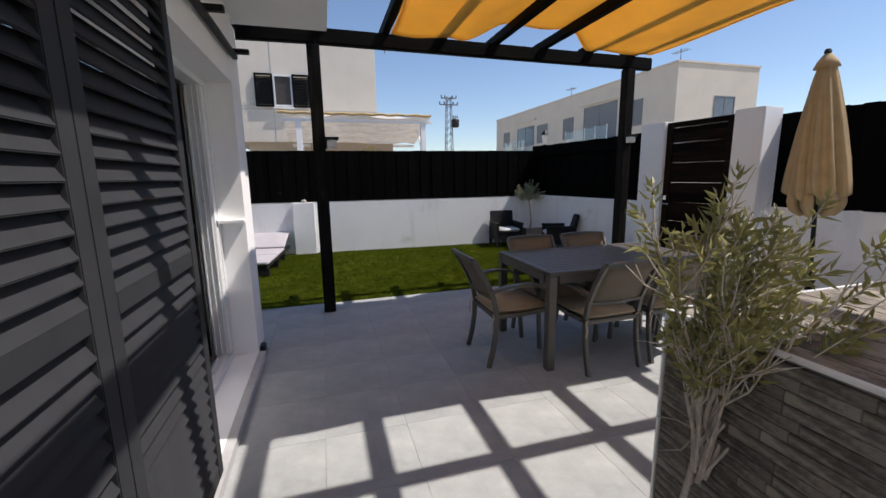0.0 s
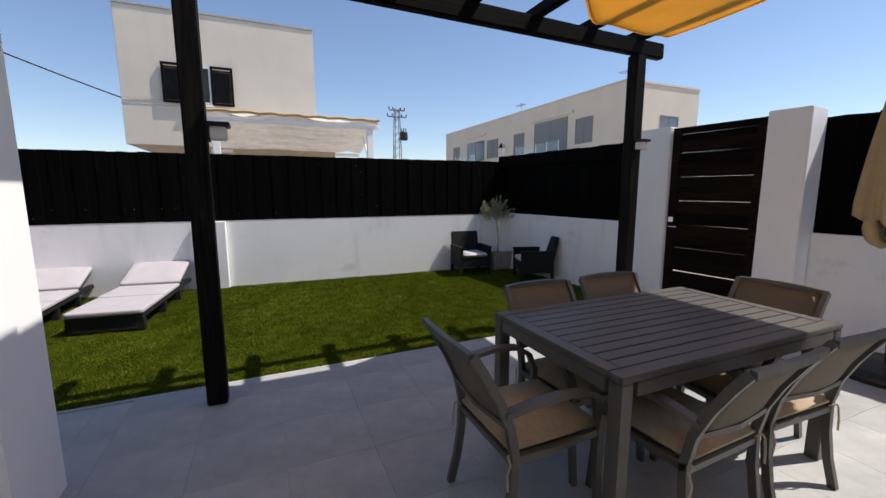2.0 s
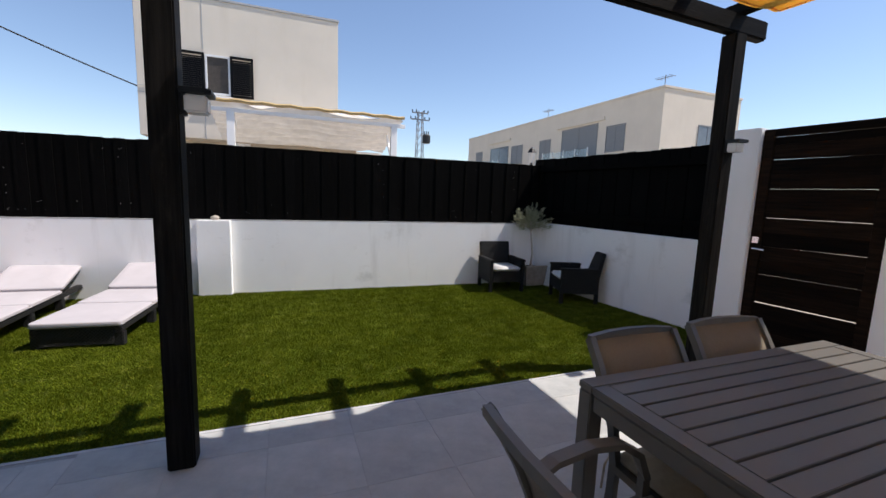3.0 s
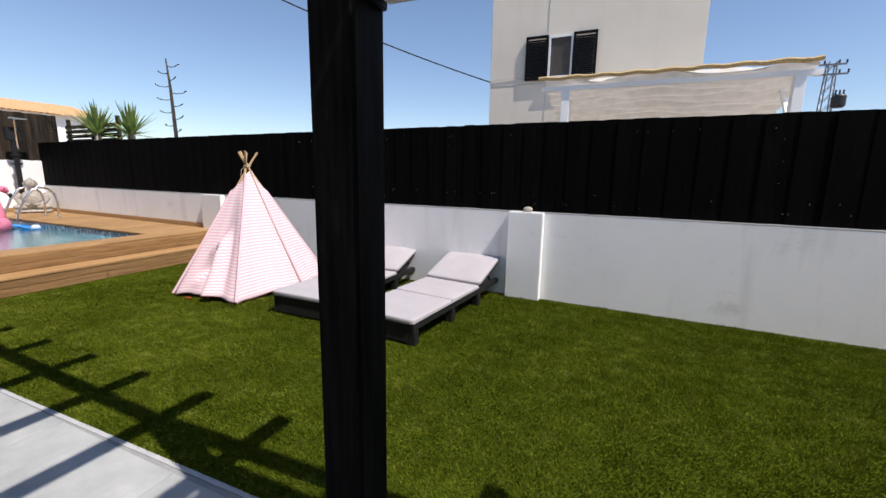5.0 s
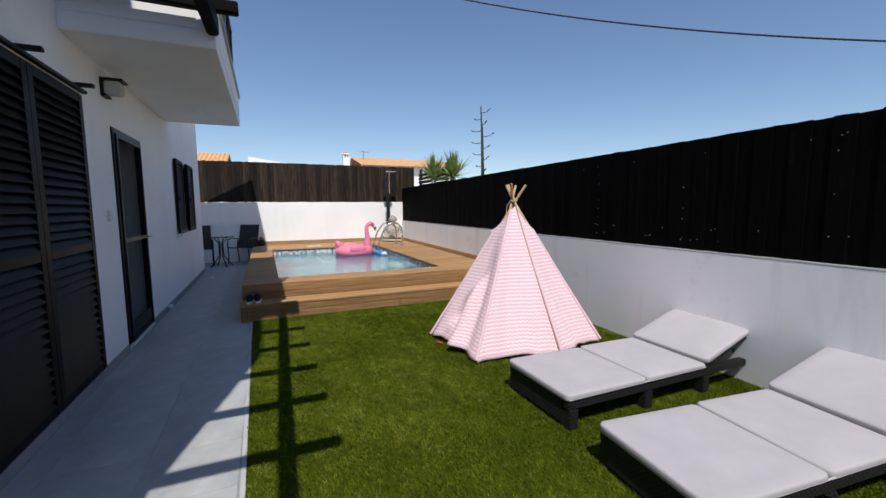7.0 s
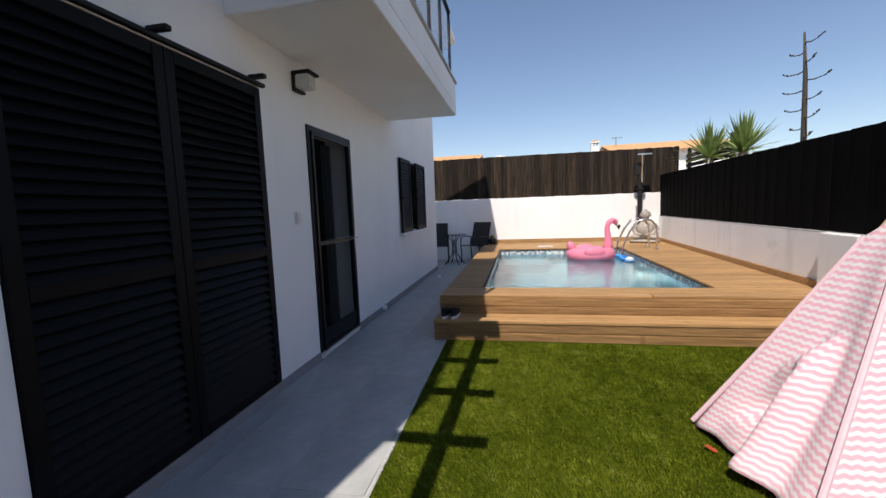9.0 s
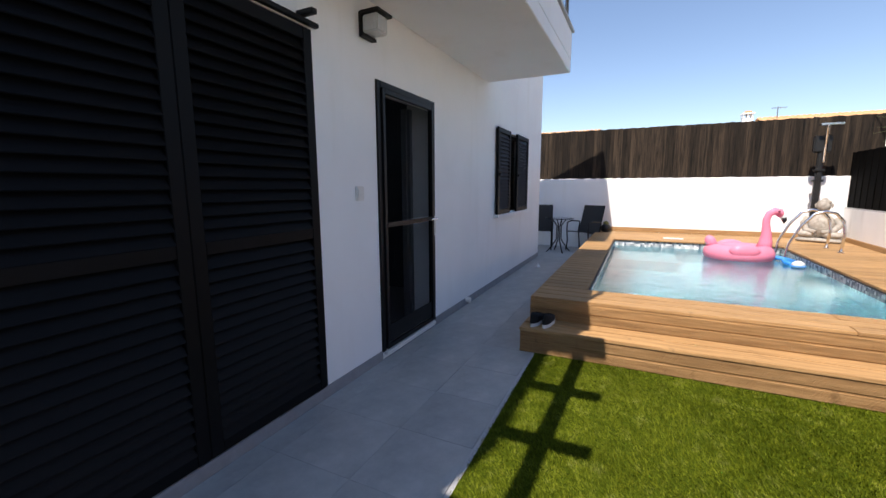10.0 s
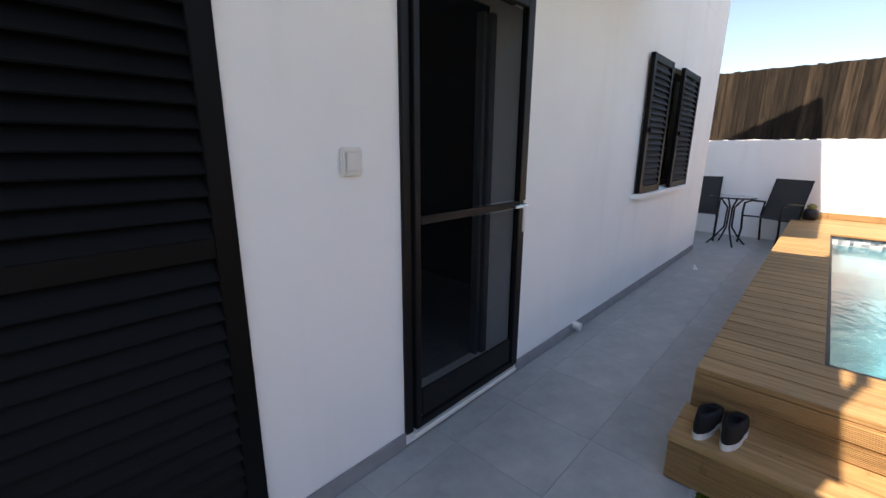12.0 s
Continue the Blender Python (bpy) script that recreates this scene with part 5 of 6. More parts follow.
def flamingo():
    f = thing("inflatable_flamingo", "pink inflatable flamingo ring floating in the pool", "pool float", (-9.35, 7.33, WATERZ - 0.02), 6)
    bm = bmesh.new()
    n, m = 40, 18
    rings = []
    for i in range(n):
        a = 2 * math.pi * i / n
        ring = []
        for j in range(m):
            b = 2 * math.pi * j / m
            rr = 0.175
            ring.append(bm.verts.new(((0.34 + rr * math.cos(b)) * math.cos(a) * 1.0, (0.40 + rr * math.cos(b)) * math.sin(a), 0.12 + 0.16 * math.sin(b))))
        rings.append(ring)
    for i in range(n):
        for j in range(m):
            bm.faces.new((rings[i][j], rings[(i + 1) % n][j], rings[(i + 1) % n][(j + 1) % m], rings[i][(j + 1) % m]))
    part("ring", bm, FLAMINGO, f, "glossy pink vinyl ring", True)
    pts = [(0, 0.40, 0.20), (0, 0.42, 0.33), (0, 0.42, 0.48), (0, 0.40, 0.62), (0, 0.395, 0.74), (0, 0.43, 0.84), (0, 0.51, 0.885), (0, 0.585, 0.86), (0, 0.63, 0.80)]
    part("neck", tube(bmesh.new(), pts, [0.13, 0.105, 0.08, 0.065, 0.058, 0.058, 0.068, 0.07, 0.045], 14), FLAMINGO, f, "", True)
    part("beak", tube(bmesh.new(), [(0, 0.615, 0.825), (0, 0.655, 0.77), (0, 0.665, 0.725)], [0.05, 0.045, 0.015], 12), PADWHITE, f, "white beak base", True)
    part("beak_tip", tube(bmesh.new(), [(0, 0.652, 0.775), (0, 0.672, 0.72), (0, 0.665, 0.67)], [0.047, 0.036, 0.006], 12), BLACKPLASTIC, f, "black beak tip", True)
    for sx in (-1, 1):
        part("eye", lathe(bmesh.new(), [(0.004, 0), (0.016, 0.003), (0.004, 0.006)], 10, pose(sx * 0.08, 0.55, 0.885, 0, 90 * sx, 0)), BLACKPLASTIC, f)
    bm = bmesh.new()
    bmesh.ops.create_uvsphere(bm, u_segments=16, v_segments=10, radius=0.12, matrix=pose(0, -0.46, 0.30, 30, 0, 0) @ Matrix.Diagonal((0.9, 0.8, 1.15, 1)))
    part("tail", bm, FLAMINGO, f, "", True)
    for sx in (-1, 1):
        bm = bmesh.new()
        bmesh.ops.create_uvsphere(bm, u_segments=16, v_segments=8, radius=0.2, matrix=pose(sx * 0.44, -0.02, 0.20, 0, 0, 0) @ Matrix.Diagonal((0.42, 1.25, 0.62, 1)))
        part("wing", bm, FLAMINGO, f, "", True)
    f.scale = (0.76, 0.78, 0.82)
    return f


flamingo()


def pool_ladder():
    l = thing("pool_ladder", "curved stainless steel pool ladder rails", "ladder", (0, 0, DECKZ))
    for x in (-9.62, -10.12):
        pts = [(x, 8.58, 0), (x, 8.60, 0.28), (x, 8.57, 0.45), (x, 8.48, 0.56), (x, 8.36, 0.59), (x, 8.24, 0.55), (x, 8.10, 0.36), (x, 7.99, 0.10), (x, 7.95, -0.2), (x, 7.95, -0.9)]
        part("rail", tube(bmesh.new(), pts, 0.02, 10), CHROME, l, "", True)
        part("flange", lathe(bmesh.new(), [(0.045, 0.0), (0.045, 0.012), (0.02, 0.02)], 16, pose(x, 8.58, 0)), CHROME, l)
    for z in (-0.25, -0.5, -0.75):
        part("rung", boxed(-10.12, -9.62, 7.92, 7.99, z - 0.012, z + 0.012, 0.004), CHROME, l)
    return l


pool_ladder()


def pool_hose():
    pts = []
    for k in range(30):
        u = k / 29
        pts.append((-9.5 + 0.55 * u, 7.80 - 0.10 * math.sin(u * 9) + 0.12 * u, WATERZ + 0.012 + 0.03 * math.sin(u * 6) ** 2))
    bm = tube(bmesh.new(), pts, 0.03, 8)
    ob = part("pool_hose", bm, HOSEBLUE, None, smooth=True)
    tagged(ob, "blue plastic suction hose floating at the ladder", "hose")
    f = thing("pool_float_dispenser", "small blue and white floating dispenser", "dispenser", (-8.82, 7.90, WATERZ - 0.04))
    part("body", lathe(bmesh.new(), [(0.05, 0.0), (0.07, 0.03), (0.07, 0.09), (0.03, 0.12)], 16), PADWHITE, f)
    part("rim", lathe(bmesh.new(), [(0.06, 0.045), (0.09, 0.055), (0.06, 0.07)], 16), HOSEBLUE, f)


pool_hose()


def buddha():
    """A seated stone figure, one plain mesh."""
    bm = bmesh.new()

    def ball(x, y, z, r, sx=1, sy=1, sz=1):
        bmesh.ops.create_uvsphere(bm, u_segments=16, v_segments=10, radius=r, matrix=pose(x, y, z) @ Matrix.Diagonal((sx, sy, sz, 1)))

    box(bm, -0.27, 0.27, -0.40, 0.40, 0.0, 0.10, 0.03)
    ball(0, 0, 0.38, 0.24, 0.85, 1.05, 1.25)
    for s in (-1, 1):
        ball(0.10, 0.22 * s, 0.18, 0.13, 1.3, 1.5, 0.7)
        tube(bm, [(0.0, 0.25 * s, 0.57), (0.02, 0.32 * s, 0.42), (0.14, 0.24 * s, 0.27), (0.22, 0.06 * s, 0.24)], [0.085, 0.075, 0.062, 0.05], 10)
        ball(0.0, 0.145 * s, 0.85, 0.035, 0.5, 0.6, 1.6)
    tube(bm, [(0, 0, 0.60), (0, 0, 0.76)], [0.11, 0.085], 12)
    ball(0.02, 0, 0.845, 0.135, 1.0, 0.95, 1.15)
    ball(0, 0, 0.985, 0.055, 1, 1, 0.8)
    lathe(bm, [(0.136, 0.90), (0.12, 0.945), (0.06, 0.985)], 14)
    ob = part("statue", bm, STATUE, None, smooth=True)
    ob.matrix_world = pose(-11.05, 8.78, DECKZ + 0.001, 0, 0, -28) @ Matrix.Scale(0.73, 4)
    return tagged(ob, "weathered pale stone seated garden statue on the deck", "statue")


buddha()


def solar_shower():
    s = thing("solar_shower", "black solar garden shower column with grey head", "shower", (-11.30, 8.72, DECKZ))
    part("foot", lathe(bmesh.new(), [(0.11, 0), (0.11, 0.015), (0.05, 0.03)], 20), BLACKPLASTIC, s)
    part("column", boxed(-0.035, 0.035, -0.045, 0.045, 0.02, 1.55, 0.015), BLACKPLASTIC, s)
    for z in (1.02, 1.20):
        part("clamp", boxed(-0.05, 0.05, -0.075, 0.075, z, z + 0.04, 0.008), BLACKPLASTIC, s)
    part("tank", boxed(-0.05, 0.05, -0.12, 0.12, 1.52, 1.80, 0.02), BLACKPLASTIC, s)
    part("riser", tube(bmesh.new(), [(0.08, 0.03, 1.35), (0.08, 0.03, 1.93), (0.13, 0.03, 1.965)], 0.022, 10), CHROME, s, "", True)
    part("shower_head", boxed(0.06, 0.20, -0.10, 0.20, 1.955, 1.99, 0.008), CHROME, s)
    return s


solar_shower()


def kettle_pot():
    p = thing("small_pot", "small black pot standing on the deck by the wall", "pot", (-11.30, 5.34, DECKZ))
    part("body", lathe(bmesh.new(), [(0.07, 0), (0.10, 0.05), (0.095, 0.12), (0.06, 0.16)], 16), BLACKPLASTIC, p, "", True)
    part("plant", lathe(bmesh.new(), [(0.05, 0.15), (0.06, 0.20), (0.02, 0.23)], 8), LEAF, p)
    return p


kettle_pot()


def skimmer_lid():
    ob = part("skimmer_lid", boxed(-0.06, 0.06, -0.16, 0.16, 0, 0.02, 0.005), PADWHITE)
    ob.matrix_world = pose(-10.45, 6.55, DECKZ + 0.001)
    return tagged(ob, "white plastic pool skimmer lid on the deck", "lid")


skimmer_lid()


def shoe(x, y, turn):
    s = thing("shoe", "black knit trainer with white sole on the step", "shoe", (x, y, STEPZ), turn, group="pair of trainers")

    def outline(k):
        pts = []
        for q in range(24):
            a = 2 * math.pi * q / 24
            yy = 0.135 * math.sin(a)
            xx = (0.046 if yy > 0 else 0.038) * math.cos(a) * (1 - 0.12 * math.sin(2 * a))
            pts.append((xx * k, yy * (1 if k == 1 else 0.5 + k / 2)))
        return pts

    bm = bmesh.new()
    prism(bm, outline(1.0), 0.0, 0.028)
    part("sole", bm, SHOEWHITE, s)
    bm = bmesh.new()
    rings = []
    for k, z in ((0.96, 0.028), (0.98, 0.05), (0.86, 0.075), (0.62, 0.094)):
        ring = []
        for xx, yy in outline(1.0):
            back = (0.135 - yy) / 0.27
            zz = z * (1 if z < 0.06 else (0.68 + 0.62 * back))
            ring.append(bm.verts.new((xx * k, yy * (0.5 + k / 2) - (0.05 * (1 - k)), zz)))
        rings.append(ring)
    for a, b in zip(rings, rings[1:]):
        for q in range(24):
            bm.faces.new((a[q], a[(q + 1) % 24], b[(q + 1) % 24], b[q]))
    inner = [bm.verts.new((v.co.x * 0.8, v.co.y * 0.8 - 0.02, v.co.z - 0.03)) for v in rings[-1]]
    for q in range(24):
        bm.faces.new((rings[-1][q], rings[-1][(q + 1) % 24], inner[(q + 1) % 24], inner[q]))
    bm.faces.new(inner)
    part("upper", bm, SHOEBLACK, s, "", True)
    for k in range(4):
        part("lace", tube(bmesh.new(), [(-0.02, 0.01 + 0.02 * k, 0.088 - 0.008 * k), (0.02, 0.015 + 0.02 * k, 0.088 - 0.008 * k)], 0.003, 5), SHOEBLACK, s)
    return s


shoe(-5.37, 5.235, 82)
shoe(-5.375, 5.328, 84)

# ---- bistro set by the far wall ----


def terrace_chair(x, y, turn):
    """Faces +y."""
    c = thing("terrace_chair", "black metal terrace chair with dark mesh seat", "chair", (x, y, 0), turn, group="pair of black terrace chairs")
    for s in (-1, 1):
        xx = 0.26 * s
        part("arm_frame", tube(bmesh.new(), [(xx, -0.22, 0.0), (xx, -0.16, 0.40), (xx, -0.20, 0.60), (xx, 0.10, 0.63), (xx, 0.24, 0.60), (xx, 0.25, 0.45), (xx, 0.22, 0.2), (xx, 0.26, 0)], 0.014, 8), BLACKMETAL, c, "", True)
        part("back_upright", tube(bmesh.new(), [(xx - 0.02 * s, 0.24, 0.41), (xx - 0.02 * s, -0.14, 0.37), (xx - 0.02 * s, -0.24, 0.62), (xx - 0.02 * s, -0.34, 0.95)], 0.012, 8), BLACKMETAL, c, "", True)
    bm = bmesh.new()
    prof = [(0.24, 0.41), (0.05, 0.385), (-0.14, 0.375), (-0.195, 0.50), (-0.24, 0.62), (-0.34, 0.95)]
    lo = [bm.verts.new((-0.24, y1, z)) for y1, z in prof]
    hi = [bm.verts.new((0.24, y1, z)) for y1, z in prof]
    for k in range(len(prof) - 1):
        bm.faces.new((lo[k], hi[k], hi[k + 1], lo[k + 1]))
    ob = part("sling", bm, SCREENMESH, c, "dark mesh sling")
    ob.modifiers.new("thickness", "SOLIDIFY").thickness = 0.006
    return c


def bistro_table():
    t = thing("bistro_table", "small round glass-topped black metal table", "table", (-10.72, 4.47, 0))
    part("top", lathe(bmesh.new(), [(0.275, 0.70), (0.28, 0.706), (0.275, 0.712)], 32), GLASS, t, "glass top")
    part("rim", tube(bmesh.new(), [(0.28 * math.cos(a), 0.28 * math.sin(a), 0.703) for a in np.linspace(0, 6.2832, 33)], 0.010, 6), BLACKMETAL, t)
    for k in range(4):
        a = k * math.pi / 2 + 0.5
        part("leg", tube(bmesh.new(), [(0.25 * math.cos(a), 0.25 * math.sin(a), 0.0), (0.16 * math.cos(a), 0.16 * math.sin(a), 0.10), (0.05 * math.cos(a), 0.05 * math.sin(a), 0.26), (0.045 * math.cos(a), 0.045 * math.sin(a), 0.55), (0.16 * math.cos(a), 0.16 * math.sin(a), 0.695)], 0.012, 8), BLACKMETAL, t, "", True)
    return t


terrace_chair(-11.05, 4.0, -82)
terrace_chair(-11.12, 4.93, -118)
bistro_table()

# ---- corner seats and the potted tree ----


def wicker_armchair(x, y, turn):
    """Faces +y."""
    c = thing("wicker_armchair", "dark woven garden armchair with white seat pad", "armchair", (x, y, 0), turn, group="pair of woven armchairs")
    for sx in (-1, 1):
        for sy in (-1, 1):
            part("leg", boxed(sx * 0.27 - 0.025, sx * 0.27 + 0.025, sy * 0.255 - 0.025, sy * 0.255 + 0.025, 0, 0.15, 0.004), WICKER, c)
        part("armrest", boxed(sx * 0.27 - 0.04, sx * 0.27 + 0.04, -0.27, 0.295, 0.49, 0.525, 0.01), WICKER, c)
        part("side_panel", boxed(sx * 0.27 - 0.028, sx * 0.27 + 0.028, -0.275, 0.28, 0.151, 0.489, 0.006), WICKER, c)
    part("seat", boxed(-0.24, 0.24, -0.275, 0.275, 0.16, 0.34, 0.008), WICKER, c)
    part("backrest", boxed(-0.265, 0.265, -0.03, 0.03, 0.0, 0.46, 0.012, pose(0, -0.25, 0.30, 11, 0, 0)), WICKER, c)
    part("seat_pad", boxed(-0.235, 0.235, -0.20, 0.285, 0.341, 0.405, 0.025), PADWHITE, c, "white cloth seat pad", True)
    c.scale = (0.92, 0.92, 0.92)
    return c


wicker_armchair(3.62, 8.22, 174)
wicker_armchair(4.31, 7.38, 70)


def leaf_mesh(bm, base, d, up, length, width):
    """A lance-shaped blade with a folded midrib."""
    d = d.normalized()
    s = d.cross(up).normalized()
    n = s.cross(d)
    p = [base, base + d * length * 0.35 + s * width / 2 + n * 0.003, base + d * length * 0.4 - n * 0.002, base + d * length * 0.35 - s * width / 2 + n * 0.003, base + d * length - n * length * 0.10]
    v = [bm.verts.new(q) for q in p]
    bm.faces.new((v[0], v[1], v[2]))
    bm.faces.new((v[0], v[2], v[3]))
    bm.faces.new((v[1], v[4], v[2]))
    bm.faces.new((v[2], v[4], v[3]))


def olive_tree():
    t = thing("potted_tree", "slim olive tree in a pale square planter by the walls", "tree", (4.28, 8.42, 0))
    bm = bmesh.new()
    outer = [[bm.verts.new((sx * w, sy * w, z)) for sx, sy in ((1, 1), (-1, 1), (-1, -1), (1, -1))] for w, z in ((0.16, 0.0), (0.205, 0.30), (0.215, 0.302), (0.215, 0.33), (0.185, 0.33), (0.18, 0.27))]
    for p, q in zip(outer, outer[1:]):
        for k in range(4):
            bm.faces.new((p[k], p[(k + 1) % 4], q[(k + 1) % 4], q[k]))
    bm.faces.new(outer[0][::-1])
    part("pot", bm, CLAYPOT, t, "pale square planter")
    part("soil", boxed(-0.179, 0.179, -0.179, 0.179, 0.25, 0.28, 0.002), SOIL, t)
    part("trunk", tube(bmesh.new(), [(0, 0, 0.26), (0.015, -0.01, 0.5), (-0.02, -0.02, 0.72), (-0.06, -0.04, 0.90)], [0.02, 0.016, 0.014, 0.011], 8), BARK, t, "", True)
    r = random.Random(12)
    bm, lf = bmesh.new(), bmesh.new()
    root = Vector((-0.06, -0.04, 0.88))
    for k in range(64):
        a, e = r.uniform(0, 6.283), r.uniform(0.05, 1.4)
        d = Vector((math.cos(a) * math.cos(e), math.sin(a) * math.cos(e), math.sin(e) * 0.9))
        L = r.uniform(0.24, 0.40) * (1 - 0.15 * math.sin(3 * a))
        p0 = root + Vector((0, 0, r.uniform(0, 0.04)))
        p2 = p0 + d * L + Vector((0, 0, 0.04))
        if p0.y + p2.y > 1.0:
            continue
        tube(bm, [p0, p0.lerp(p2, 0.5) + Vector((0, 0, 0.03)), p2], [0.006, 0.0035, 0.0015], 4, False)
        for q in range(26):
            b = p0.lerp(p2, r.uniform(0.45, 1.0)) + Vector((r.uniform(-1, 1), r.uniform(-1, 1), r.uniform(-1, 1))) * 0.02
            dd = (d + Vector((r.uniform(-1, 1), r.uniform(-1, 1), r.uniform(-0.6, 1)))).normalized()
            leaf_mesh(lf, b, dd, Vector((r.uniform(-1, 1), r.uniform(-1, 1), 1)), r.uniform(0.04, 0.065), 0.016)
    part("woody_framework", bm, BARK, t)
    part("crown", lf, OLIVELEAF, t, "grey-green small leaves")
    return t


olive_tree()


def oleander():
    """A bare-stemmed shrub with lance leaves in tufts at the twig tips."""
    t = thing("potted_shrub", "leggy potted oleander with grey stems beside the counter", "shrub", (0.955, 1.42, 0))
    part("pot", lathe(bmesh.new(), [(0.085, 0), (0.10, 0.22), (0.105, 0.33), (0.10, 0.335), (0.095, 0.29)], 24), CLAYPOT, t, "pale clay pot")
    part("soil", lathe(bmesh.new(), [(0.094, 0.285), (0.03, 0.295)], 16), SOIL, t)
    r = random.Random(41)
    st, lf = bmesh.new(), bmesh.new()
    fork = Vector((0.065, 0.0, 0.66))
    tube(st, [Vector((0, 0, 0.28)), Vector((0.03, 0.01, 0.45)), fork], [0.010, 0.009, 0.008], 8, False)

    def jolt(k):
        return Vector((r.uniform(-k, k), r.uniform(-k, k), r.uniform(-k, k)))

    def rosette(p, d, n, big=1.0):
        for k in range(n):
            side = d.orthogonal()
            side.rotate(Matrix.Rotation(2.4 * k + r.uniform(-0.3, 0.3), 3, d))
            dd = d * r.uniform(0.25, 1.1) + side * r.uniform(0.4, 1.0)
            leaf_mesh(lf, p - d * 0.007 * k, dd, side + Vector((0, 0, 0.7)), big * r.uniform(0.036, 0.064), r.uniform(0.011, 0.016))

    def limb(start, tip, rad):
        """A crooked limb from the fork with side twigs, tufted at every end."""
        mid = start.lerp(tip, 0.45) + jolt(0.03) + Vector((0, 0, 0.02))
        pts = [start, start.lerp(mid, 0.5) + jolt(0.012), mid, mid.lerp(tip, 0.5) + jolt(0.018), tip]
        tube(st, pts, [rad, rad * 0.85, rad * 0.7, rad * 0.5, rad * 0.35], 6, False)
        d = (pts[4] - pts[3]).normalized()
        rosette(tip, d, r.randint(11, 15))
        for k in range(9):
            i = r.choice((1, 2, 2, 3, 3))
            base = pts[i].lerp(pts[i + 1], r.random())
            dd = (d + jolt(0.8) + Vector((0.15, 0, 0.35))).normalized()
            L = r.uniform(0.09, 0.20)
            end = base + dd * L + Vector((0, 0, 0.02))
            bend = base.lerp(end, 0.5) + jolt(0.014)
            tube(st, [base, bend, end], [0.0024, 0.002, 0.0014], 5, False)
            if r.random() < 0.72:
                rosette(end, (end - bend).normalized(), r.randint(7, 12), r.uniform(0.75, 1.0))
            else:
                tube(st, [bend, bend + jolt(0.05) + dd * 0.06], [0.002, 0.0012], 4, False)

    for k in range(24):
        a = 2.4 * k
        q = math.sqrt((k + 0.5) / 24)
        tip = Vector((0.15 + 0.28 * q * math.cos(a), -0.04 + 0.12 * q * math.sin(1.7 * a), 1.12 + 0.21 * q * math.sin(a)))
        limb(fork + Vector((r.uniform(-0.015, 0.025), r.uniform(-0.015, 0.015), r.uniform(-0.12, 0.05))), tip + jolt(0.02), r.uniform(0.0042, 0.0062))
    for k in range(26):
        base = fork + Vector((r.uniform(-0.06, 0.20), r.uniform(-0.05, 0.05), r.uniform(0.02, 0.30)))
        dd = Vector((r.uniform(-1, 1), r.uniform(-0.5, 0.5), r.uniform(0.1, 1))).normalized()
        tube(st, [base, base + dd * 0.07 + jolt(0.012), base + dd * 0.15 + jolt(0.02)], [0.0028, 0.002, 0.001], 4, False)
    part("woody_framework", st, BARK, t, "", True)
    part("crown", lf, LEAF, t, "olive-green lance leaves")
    return t


oleander()


def stone_counter():
    c = thing("outdoor_counter", "low counter clad in brown-grey stone strip tiles", "counter", (0, 0, 0))
    x0, x1, y0, y1, h = 1.075, 2.35, -1.6, 1.615, 1.0
    part("core", boxed(x0 + 0.012, x1 - 0.012, y0, y1 - 0.012, 0, h - 0.012), SKIRTING, c)
    r = random.Random(5)
    shapes = {}

    def piece(size, at, turn):
        if size not in shapes:
            bm = boxed(0, size[0], 0, size[1], 0, size[2], 0.0015)
            me = bpy.data.meshes.new("strip_tile")
            bm.to_mesh(me)
            bm.free()
            shapes[size] = me
        ob = link("strip_tile", shapes[size], STRIP, c)
        ob.location = at
        ob.location += Vector([r.uniform(0, 0.002) * q for q in turn])

    rows = 31
    hh = (h - 0.02) / rows
    sizes = (0.11, 0.15, 0.19, 0.25)
    for k in range(rows):
        y = y1 - 0.012
        while y > 0.35:
            L = r.choice(sizes)
            y -= L
            piece((r.choice((0.010, 0.012, 0.014)), L - 0.001, round(hh - 0.001, 4)), (x0 - 0.001, y, 0.002 + k * hh), (-1, 0, 0))
    part("end_panel", boxed(x0 + 0.012, x1 - 0.012, y1 - 0.0115, y1 - 0.001, 0.0, h - 0.013), STRIP, c)
    part("side_panel", boxed(x0, x0 + 0.0115, y0, 0.0, 0.0, h - 0.013), STRIP, c)
    for k in range(18):
        xx = x0 + 0.012 + 0.068 * k
        y = y1 - 0.012
        while y > 0.1:
            L = r.choice(sizes) * 1.6
            y -= L
            piece((0.067, round(L - 0.001, 3), 0.011), (xx, y, h - 0.011), (0, 0, 1))
    for args in ((x0 - 0.002, x0 + 0.010, y0, y1, h - 0.010, h + 0.004), (x0, x1, y1 - 0.010, y1 + 0.003, h - 0.010, h + 0.0035), (x0 - 0.0025, x0 + 0.009, y1 - 0.009, y1 + 0.0035, 0.0, h - 0.0105)):
        part("edge_trim", boxed(*args, 0.002), WHITEALU, c, "pale metal edge trim")
    return c


stone_counter()

# ---- small things on the house and walls ----


